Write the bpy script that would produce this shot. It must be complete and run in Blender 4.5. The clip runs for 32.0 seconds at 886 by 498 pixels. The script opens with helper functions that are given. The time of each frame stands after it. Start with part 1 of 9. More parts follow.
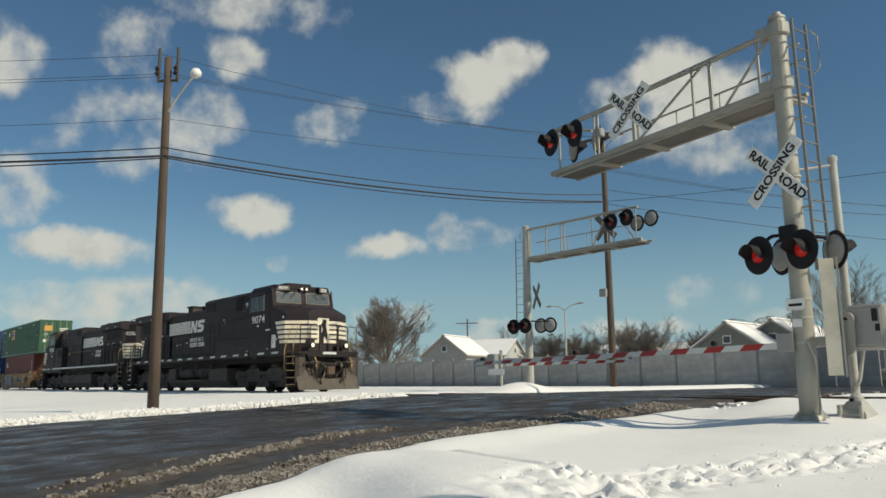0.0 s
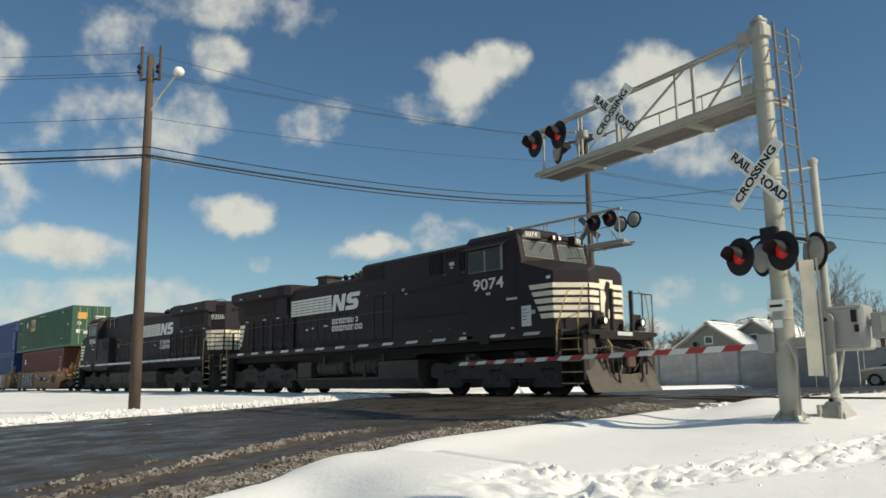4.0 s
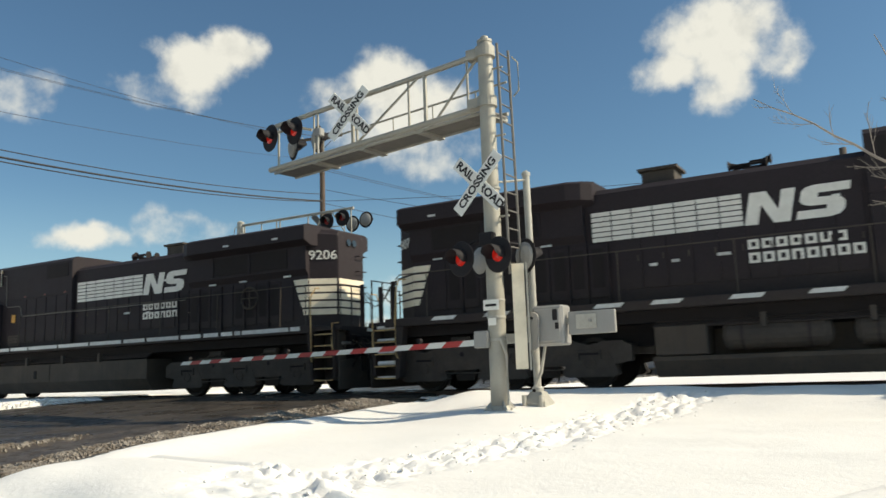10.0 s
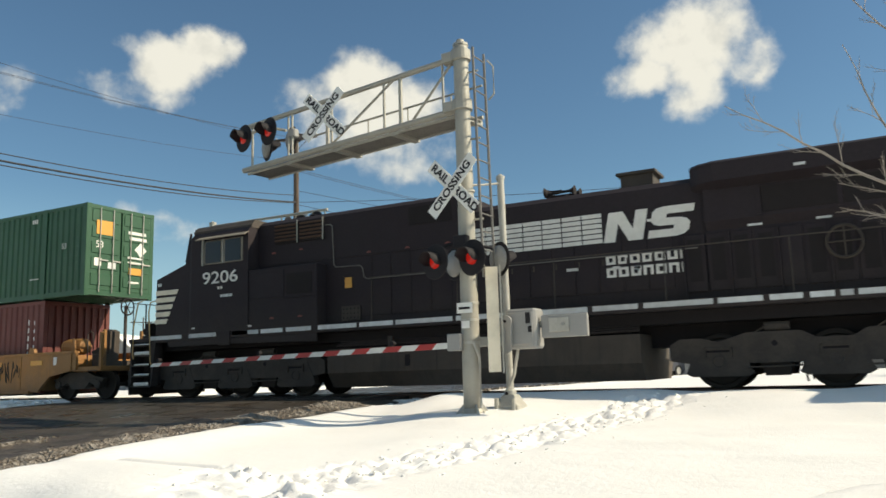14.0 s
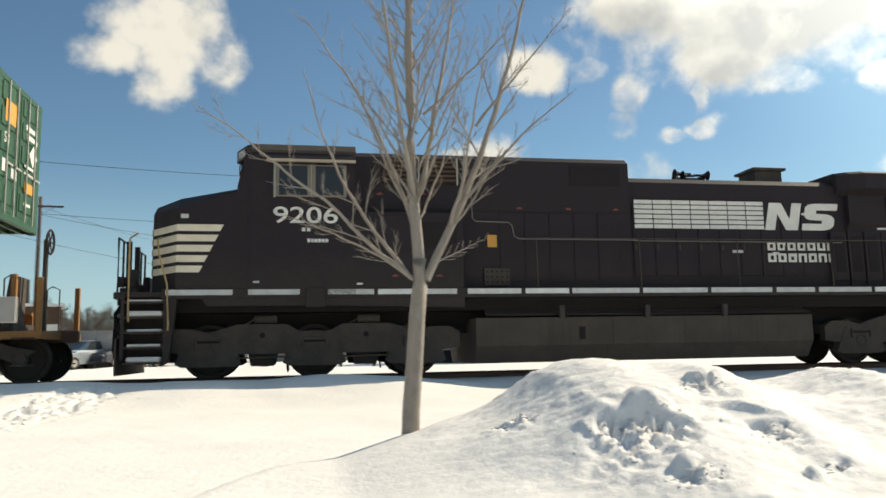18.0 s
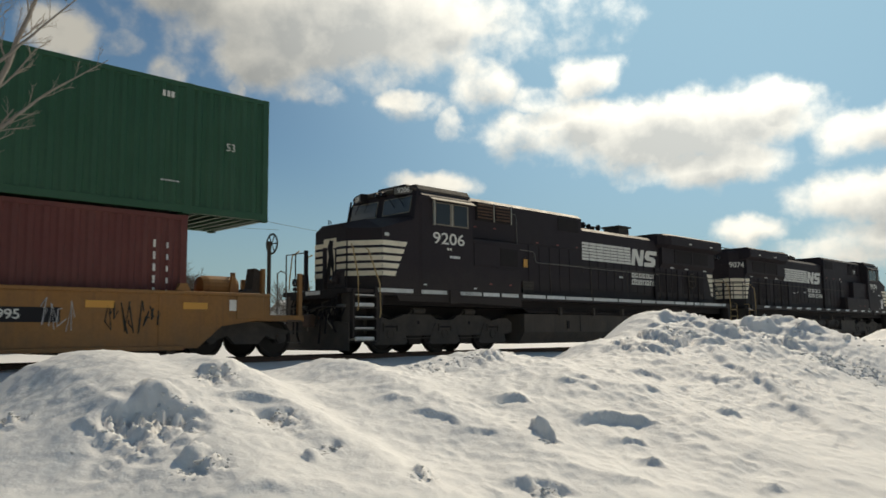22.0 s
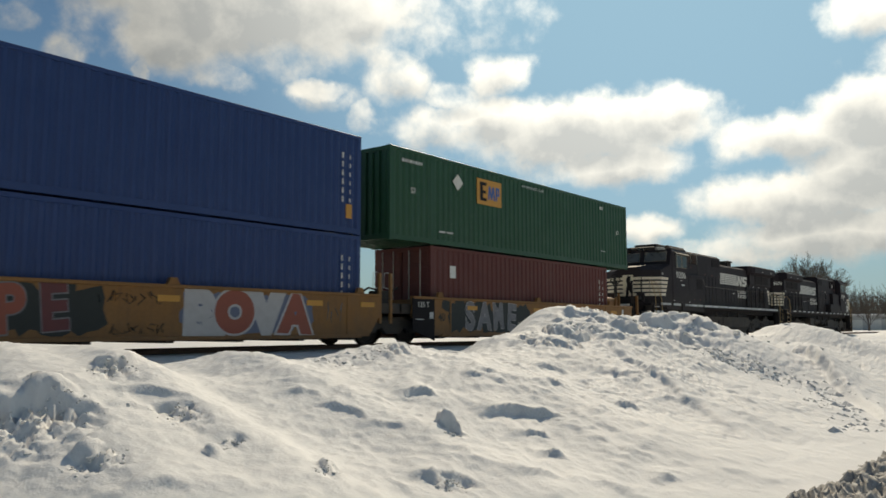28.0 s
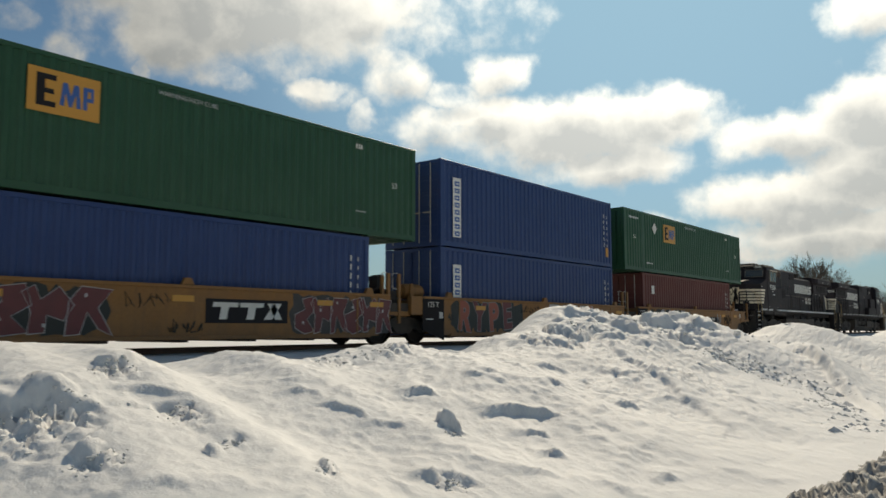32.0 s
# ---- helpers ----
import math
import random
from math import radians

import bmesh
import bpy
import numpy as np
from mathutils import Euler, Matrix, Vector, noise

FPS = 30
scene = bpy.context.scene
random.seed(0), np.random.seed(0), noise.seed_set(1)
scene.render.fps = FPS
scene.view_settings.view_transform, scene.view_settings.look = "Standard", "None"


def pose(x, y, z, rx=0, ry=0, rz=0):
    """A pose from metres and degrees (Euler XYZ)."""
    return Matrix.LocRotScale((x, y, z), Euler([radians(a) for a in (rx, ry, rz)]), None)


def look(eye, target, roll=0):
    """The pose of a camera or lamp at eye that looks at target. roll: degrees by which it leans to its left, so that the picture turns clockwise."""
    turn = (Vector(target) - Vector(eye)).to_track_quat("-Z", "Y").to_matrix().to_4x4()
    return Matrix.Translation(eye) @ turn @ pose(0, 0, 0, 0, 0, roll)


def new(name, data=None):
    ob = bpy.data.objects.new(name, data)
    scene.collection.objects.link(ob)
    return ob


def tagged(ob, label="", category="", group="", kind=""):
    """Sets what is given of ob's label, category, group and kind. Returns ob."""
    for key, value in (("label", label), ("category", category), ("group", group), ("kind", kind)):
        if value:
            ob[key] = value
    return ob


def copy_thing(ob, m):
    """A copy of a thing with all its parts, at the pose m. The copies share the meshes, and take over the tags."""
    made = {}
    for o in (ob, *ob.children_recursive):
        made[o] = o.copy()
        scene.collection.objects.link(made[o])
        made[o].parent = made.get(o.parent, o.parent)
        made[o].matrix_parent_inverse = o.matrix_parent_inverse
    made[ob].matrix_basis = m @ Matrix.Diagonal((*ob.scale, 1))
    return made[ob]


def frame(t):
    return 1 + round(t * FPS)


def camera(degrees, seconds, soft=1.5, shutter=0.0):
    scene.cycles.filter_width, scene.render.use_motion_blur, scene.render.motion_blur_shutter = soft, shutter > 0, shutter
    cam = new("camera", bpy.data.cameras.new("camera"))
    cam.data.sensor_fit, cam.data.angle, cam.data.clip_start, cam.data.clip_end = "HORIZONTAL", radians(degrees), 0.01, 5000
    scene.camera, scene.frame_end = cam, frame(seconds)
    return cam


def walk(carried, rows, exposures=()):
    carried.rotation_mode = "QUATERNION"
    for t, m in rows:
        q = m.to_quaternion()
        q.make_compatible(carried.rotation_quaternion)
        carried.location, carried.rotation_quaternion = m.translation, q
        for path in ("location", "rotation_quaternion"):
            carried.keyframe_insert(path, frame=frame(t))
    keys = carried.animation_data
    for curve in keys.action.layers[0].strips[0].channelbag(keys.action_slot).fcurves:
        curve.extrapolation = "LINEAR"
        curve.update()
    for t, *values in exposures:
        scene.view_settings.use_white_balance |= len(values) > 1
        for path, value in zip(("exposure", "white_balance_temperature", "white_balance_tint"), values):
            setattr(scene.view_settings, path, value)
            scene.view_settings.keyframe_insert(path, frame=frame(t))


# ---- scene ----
cam = camera(59.03, 32.0, soft=1.6, shutter=0.4)
EYE = (0.0, 0.0, 0.47)


def aim(yaw, pitch, roll):
    return pose(*EYE, 90 + pitch, roll, yaw)


EXPOSURES = [(0.0, -0.22, 7420, 5), (2.5, -0.16, 7420, 5), (5.0, 0.08, 7500, 5), (7.0, 0.28, 7630, 6), (13.0, 0.32, 7760, 6), (17.0, 0.37, 8030, 7),
             (19.0, 0.2, 8050, 8), (21.0, -0.25, 7950, 8), (23.0, -0.6, 7890, 8), (25.0, -0.6, 7890, 8), (28.0, -0.53, 7890, 8), (32.0, -0.52, 7890, 8)]

walk(cam, [
    (0, aim(51.01, 9.47, 0.68)),
    (0.5, aim(51.01, 9.47, 0.68)),
    (1, aim(51.01, 9.47, 0.68)),
    (1.5, aim(51.01, 9.47, 0.68)),
    (2, aim(51.01, 9.47, 0.68)),
    (2.5, aim(51.01, 9.47, 0.68)),
    (4.5, aim(48.23, 9.52, 0.76)),
    (5, aim(45.63, 9.52, 0.82)),
    (5.5, aim(42.40, 9.48, 0.94)),
    (6, aim(39.62, 9.48, 1.08)),
    (6.5, aim(36.58, 9.52, 1.26)),
    (7, aim(33.66, 9.43, 1.42)),
    (7.5, aim(30.81, 9.25, 1.68)),
    (8, aim(28.87, 9.01, 1.95)),
    (8.5, aim(29.45, 8.90, 2.05)),
    (9, aim(29.87, 8.86, 1.99)),
    (9.5, aim(30.19, 8.87, 1.93)),
    (10, aim(30.35, 8.87, 1.94)),
    (10.5, aim(30.48, 8.92, 1.91)),
    (11, aim(30.58, 8.95, 1.90)),
    (11.5, aim(30.68, 9.00, 1.87)),
    (12, aim(30.71, 9.00, 1.85)),
    (12.5, aim(30.63, 9.02, 1.80)),
    (13, aim(30.49, 9.00, 1.75)),
    (13.5, aim(29.94, 9.02, 1.69)),
    (15.5, aim(15.71, 8.54, 2.36)),
    (16, aim(9.14, 8.27, 2.60)),
    (16.5, aim(4.40, 8.10, 2.81)),
    (17, aim(-0.28, 7.89, 2.94)),
    (17.5, aim(-5.36, 7.64, 2.14)),
    (18, aim(-10.69, 7.42, 1.10)),
    (18.5, aim(-15.85, 7.27, 0.59)),
    (19, aim(-20.66, 7.13, 0.59)),
    (19.5, aim(-25.48, 6.82, 0.73)),
    (20, aim(-30.36, 6.58, 0.66)),
    (20.5, aim(-34.73, 6.84, 0.53)),
    (21, aim(-38.18, 6.49, 0.53)),
    (21.5, aim(-41.59, 6.45, 0.59)),
    (22, aim(-44.76, 6.32, 0.56)),
    (22.5, aim(-47.14, 6.20, 0.50)),
    (23, aim(-48.78, 6.13, 0.49)),
    (23.5, aim(-49.81, 6.08, 0.48)),
    (24, aim(-50.48, 6.04, 0.39)),
    (24.5, aim(-51.34, 5.96, 0.33)),
    (25, aim(-52.32, 5.93, 0.34)),
    (25.5, aim(-52.82, 5.88, 0.40)),
    (27.5, aim(-51.90, 5.82, 0.21)),
    (28, aim(-51.45, 5.81, 0.12)),
    (28.5, aim(-51.07, 5.81, 0.13)),
    (29, aim(-50.78, 5.80, 0.06)),
    (29.5, aim(-50.63, 5.80, 0.05)),
    (30, aim(-50.62, 5.80, 0.03)),
    (30.5, aim(-50.78, 5.79, 0.03)),
    (31, aim(-50.98, 5.79, 0.05)),
    (31.5, aim(-51.13, 5.79, 0.09)),
    (32, aim(-51.42, 5.79, 0.09)),
], exposures=EXPOSURES)

# ---- light: winter sun low over the track's far end, blue sky with cumulus ----
SUN_AZ, SUN_EL = 21.5, 36.0  # degrees from +x towards +y, and above the horizon

world = bpy.data.worlds.new("sky")
scene.world = world
world.use_nodes = True


def build_sky():
    nt = world.node_tree
    nt.nodes.clear()
    N, L = nt.nodes.new, nt.links.new

    def vm(op, a, b=None):
        n = N("ShaderNodeVectorMath")
        n.operation = op
        for i, v in enumerate((a, b)):
            if v is None:
                continue
            if isinstance(v, (tuple, list)):
                n.inputs[i].default_value = v
            else:
                L(v, n.inputs[i])
        return n.outputs["Value"] if op in ("LENGTH", "DOT_PRODUCT") else n.outputs["Vector"]

    def m(op, a, b=0.0, c=0.0, clamp=False):
        n = N("ShaderNodeMath")
        n.operation, n.use_clamp = op, clamp
        for i, v in enumerate((a, b, c)):
            if isinstance(v, (int, float)):
                n.inputs[i].default_value = v
            else:
                L(v, n.inputs[i])
        return n.outputs[0]

    def smooth(v, lo, hi, a=0.0, b=1.0):
        n = N("ShaderNodeMapRange")
        n.interpolation_type = "SMOOTHSTEP"
        L(v, n.inputs["Value"])
        for k, x in (("From Min", lo), ("From Max", hi), ("To Min", a), ("To Max", b)):
            n.inputs[k].default_value = x
        return n.outputs[0]

    sky = N("ShaderNodeTexSky")
    sky.sky_type, sky.sun_disc = "NISHITA", False
    sky.sun_elevation, sky.sun_rotation = radians(SUN_EL), radians(90 - SUN_AZ)
    sky.air_density, sky.dust_density, sky.ozone_density, sky.altitude = 1.0, 0.5, 1.0, 200
    co = N("ShaderNodeTexCoord").outputs["Generated"]
    sep = N("ShaderNodeSeparateXYZ")
    L(co, sep.inputs[0])
    az = m("MULTIPLY", m("ARCTAN2", m("MULTIPLY", sep.outputs[0], -1.0), sep.outputs[1]), 180 / math.pi)
    el = m("MULTIPLY", m("ARCSINE", sep.outputs[2]), 180 / math.pi)
    comb = N("ShaderNodeCombineXYZ")
    L(az, comb.inputs[0]), L(el, comb.inputs[1])

    def fbm(scale, detail, rough, offset):
        n = N("ShaderNodeTexNoise")
        n.inputs["Scale"].default_value, n.inputs["Detail"].default_value, n.inputs["Roughness"].default_value = scale, detail, rough
        L(vm("ADD", co, offset), n.inputs["Vector"])
        return n.outputs["Fac"], n.outputs["Color"]

    # wander of the cloud outlines
    _, warp_a = fbm(7, 3, 0.55, (3, 1, 0))
    _, warp_b = fbm(26, 4, 0.6, (9, 4, 2))
    wa = vm("MULTIPLY", vm("SUBTRACT", warp_a, (0.5, 0.5, 0.5)), (2.6, 2.0, 0))
    wb = vm("MULTIPLY", vm("SUBTRACT", warp_b, (0.5, 0.5, 0.5)), (1.7, 1.3, 0))
    place = vm("ADD", vm("ADD", comb.outputs[0], wa), wb)
    # each cloud: azimuth, elevation, half width, half height (degrees), density
    cover, over = None, None
    lifted = vm("ADD", place, (0, 1.3, 0))
    for a, e, ra, re, k in CLOUDS:
        d = vm("LENGTH", vm("MULTIPLY", vm("SUBTRACT", place, (a, e, 0)), (1 / ra, 1 / re, 0)))
        v = m("SUBTRACT", 0.12 + 0.68 * k, d)
        if k < 1:
            # thin cloud lets the sky through
            v = m("MINIMUM", v, 0.55 * (k - 0.38))
        cover = v if cover is None else m("MAXIMUM", cover, v)
        if a < -20:
            # how much cloud lies above, towards the sun
            d = vm("LENGTH", vm("MULTIPLY", vm("SUBTRACT", lifted, (a, e, 0)), (1 / ra, 1 / re, 0)))
            v = m("SUBTRACT", 0.12 + 0.68 * k, d)
            over = v if over is None else m("MAXIMUM", over, v)
    fine, _ = fbm(20, 8, 0.56, (0, 2, 5))
    fine2, _ = fbm(20, 8, 0.56, (0.014, 2.004, 5.014))
    # loose cloud over the rest of the sky, out of view
    loose, _ = fbm(3.2, 6, 0.6, (4, 4, 1))
    behind = smooth(m("ABSOLUTE", m("ADD", az, 0.0)), 100, 125)
    high = smooth(el, 30, 40)
    rest = m("MULTIPLY", m("MAXIMUM", behind, high), m("MULTIPLY", m("SUBTRACT", loose, 0.56), 5.0))
    mask = m("MAXIMUM", behind, high)
    rest = m("SUBTRACT", rest, m("MULTIPLY", m("SUBTRACT", 1.0, mask), 3.0))
    cover = m("MAXIMUM", cover, rest)
    dens = m("ADD", cover, m("MULTIPLY", m("SUBTRACT", fine, 0.5), 1.2))
    alpha = smooth(dens, -0.12, 0.48)
    # thick parts go grey, rims towards the sun stay bright
    relief = m("MULTIPLY", m("SUBTRACT", fine, fine2), 1.3)
    # cloud towards the sun passes more light
    ahead = vm("DOT_PRODUCT", co, tuple(Vector((math.cos(radians(SUN_AZ)) * math.cos(radians(SUN_EL)), math.sin(radians(SUN_AZ)) * math.cos(radians(SUN_EL)), math.sin(radians(SUN_EL))))))
    thick = m("MULTIPLY", smooth(m("ADD", over, m("MULTIPLY", m("SUBTRACT", fine, 0.5), 0.9)), -0.15, 0.95), smooth(ahead, 0.2, 0.7, 0.25, 1.0))
    gain = smooth(ahead, 0.7, 1.0, 0.92, 2.75)
    tone = N("ShaderNodeMix")
    tone.data_type = "RGBA"
    L(m("SUBTRACT", thick, relief, clamp=True), tone.inputs[0])
    tone.inputs[6].default_value, tone.inputs[7].default_value = (*CLOUD_LIT, 1), (*CLOUD_GREY, 1)
    haze = smooth(el, -1, 14, 0.8, 0.0)
    bright = smooth(ahead, 0.76, 0.98, 0.0, 0.85)
    skyc = N("ShaderNodeMix")
    skyc.data_type = "RGBA"
    tint = vm("MULTIPLY", sky.outputs[0], SKY_TINT)
    L(haze, skyc.inputs[0]), L(tint, skyc.inputs[6])
    skyc.inputs[7].default_value = (*HORIZON, 1)
    glare = N("ShaderNodeMix")
    glare.data_type = "RGBA"
    L(bright, glare.inputs[0]), L(skyc.outputs[2], glare.inputs[6])
    glare.inputs[7].default_value = (*SUNWARD, 1)
    mix = N("ShaderNodeMix")
    mix.data_type = "RGBA"
    L(m("MULTIPLY", alpha, 0.96), mix.inputs[0]), L(glare.outputs[2], mix.inputs[6]), L(vm("SCALE", tone.outputs[2]), mix.inputs[7])
    L(gain, mix.inputs[7].links[0].from_node.inputs["Scale"])
    bg = N("ShaderNodeBackground")
    bg.inputs["Strength"].default_value = SKY_STRENGTH
    L(mix.outputs[2], bg.inputs["Color"])
    out = N("ShaderNodeOutputWorld")
    L(bg.outputs[0], out.inputs[0])


SKY_STRENGTH = 0.075
SKY_TINT = (0.68, 1.0, 1.24)
CLOUD_LIT, CLOUD_GREY, HORIZON = (9.7, 10.1, 10.4), (4.7, 5.2, 5.8), (4.6, 7.2, 9.3)
SUNWARD = (5.9, 10.8, 15.8)
CLOUDS = []


def cloud(azimuth, elevation, half_width, half_height, density):
    CLOUDS.append((azimuth, elevation, half_width, half_height, density))


cloud(73.0, 16.9, 10.4, 5.2, 0.56)
cloud(66.5, 22.5, 3.2, 2.6, 0.75)
cloud(73.2, 22.5, 4.2, 3.9, 0.60)
cloud(81.0, 20.6, 3.3, 3.1, 0.75)
cloud(65.1, 11.9, 3.3, 1.8, 1.15)
cloud(76.2, 8.9, 4.7, 1.5, 1.15)
cloud(54.9, 9.7, 3.3, 1.3, 1.00)
cloud(80.2, 12.3, 4.7, 4.7, 0.60)
cloud(67.9, 18.5, 3.8, 3.4, 0.65)
cloud(60.4, 18.3, 2.6, 2.4, 0.60)
cloud(50.0, 10.5, 3.9, 2.2, 0.60)
cloud(65.1, 26.2, 10.1, 3.2, 0.60)
cloud(74.6, 5.6, 17.6, 2.6, 0.70)
cloud(32.3, 5.5, 6.7, 3.0, 0.32)
cloud(62.8, 8.4, 2.1, 1.5, 0.45)
cloud(70.2, 4.5, 13.1, 2.4, 0.60)
cloud(45.7, 22.9, 2.6, 1.8, 1.25)
cloud(48.2, 21.3, 3.8, 2.2, 1.10)
cloud(50.2, 19.9, 5.4, 2.2, 0.70)
cloud(34.1, 20.9, 3.6, 2.5, 1.25)
cloud(31.8, 18.7, 4.6, 3.3, 1.25)
cloud(36.3, 18.8, 4.8, 4.7, 0.80)
cloud(30.4, 16.0, 6.7, 4.0, 0.50)
cloud(58.8, 18.8, 3.7, 2.8, 0.60)
cloud(54.3, 9.8, 4.1, 1.4, 0.90)
cloud(48.6, 10.5, 5.5, 2.4, 0.55)
cloud(9.4, 21.9, 5.2, 3.5, 1.35)
cloud(9.1, 18.6, 3.4, 2.6, 0.90)
cloud(12.2, 20.3, 3.8, 2.0, 1.10)
cloud(5.3, 20.2, 3.0, 2.9, 0.85)
cloud(-3.1, 13.7, 3.0, 1.2, 0.90)
cloud(-14.0, 13.9, 4.8, 2.0, 1.00)
cloud(-17.9, 20.3, 3.1, 2.2, 1.10)
cloud(-21.7, 19.6, 3.2, 1.9, 0.50)
cloud(-24.7, 17.6, 2.8, 2.5, 0.65)
cloud(-23.9, 15.7, 2.5, 1.8, 0.65)
cloud(-29.9, 17.2, 1.1, 2.0, 0.90)
cloud(-29.9, 14.9, 1.9, 1.3, 0.95)
cloud(-27.8, 14.5, 2.2, 1.4, 0.60)
cloud(-18.4, 20.1, 2.8, 2.0, 1.10)
cloud(-18.6, 11.5, 6.2, 2.9, 0.75)
cloud(-16.8, 12.7, 2.8, 4.0, 0.65)
cloud(-22.9, 11.7, 7.2, 2.8, 0.60)
cloud(-42.4, 17.1, 3.3, 1.3, 0.90)
cloud(-44.3, 11.1, 4.4, 1.3, 1.10)
cloud(-37.2, 22.5, 14.8, 4.3, 1.40)
cloud(-32.0, 19.8, 5.0, 3.2, 1.20)
cloud(-26.1, 23.7, 5.8, 3.3, 1.20)
cloud(-35.4, 17.8, 3.7, 1.8, 0.80)
cloud(-45.5, 15.3, 1.7, 2.7, 0.40)
cloud(-45.3, 22.4, 6.9, 2.6, 1.10)
cloud(-47.9, 18.4, 3.5, 2.8, 0.95)
cloud(-55.6, 18.4, 3.1, 2.0, 1.10)
cloud(-42.9, 16.8, 4.4, 1.9, 0.60)
cloud(-52.2, 17.0, 4.2, 1.8, 0.80)
cloud(-56.0, 22.3, 7.5, 4.5, 0.45)
cloud(-60.5, 14.2, 9.4, 2.5, 1.50)
cloud(-66.6, 14.4, 5.2, 2.6, 1.40)
cloud(-50.3, 14.6, 5.0, 2.7, 0.80)
cloud(-55.1, 15.3, 4.6, 2.0, 1.20)
cloud(-64.1, 11.6, 7.3, 1.9, 1.20)
cloud(-68.6, 15.4, 4.2, 1.5, 1.00)
cloud(-76.6, 12.8, 7.1, 1.9, 1.25)
cloud(-80.4, 14.1, 3.8, 2.5, 1.40)
cloud(-76.4, 8.8, 7.5, 1.9, 1.50)
cloud(-80.5, 10.5, 5.4, 2.5, 1.40)
cloud(-79.0, 6.4, 9.2, 2.1, 1.30)
cloud(-73.1, 5.4, 6.0, 1.7, 0.90)
cloud(-81.2, 20.1, 3.8, 1.8, 1.20)
cloud(-66.8, 6.8, 3.0, 1.4, 1.20)
cloud(-70.3, 5.4, 5.9, 1.4, 0.70)
cloud(-83.7, 11.9, 7.2, 5.4, 1.40)
cloud(47.1, 22.0, 3.4, 1.9, 1.20)
cloud(9.2, 20.6, 3.6, 2.6, 1.25)
cloud(55.0, 4.6, 5.0, 1.6, 0.60)
cloud(47.0, 3.6, 6.5, 1.5, 0.55)
cloud(37.0, 3.4, 7.0, 1.3, 0.55)
cloud(28.0, 3.8, 5.0, 1.3, 0.50)
build_sky()

sun = new("sun", bpy.data.lights.new("sun", "SUN"))
sun.data.energy, sun.data.angle, sun.data.color = 4.4, radians(0.53), (1.0, 0.94, 0.85)
sun.matrix_world = look((40, 12, 35), (40 - math.cos(radians(SUN_AZ)), 12 - math.sin(radians(SUN_AZ)), 35 - math.tan(radians(SUN_EL))))

# ---- materials ----


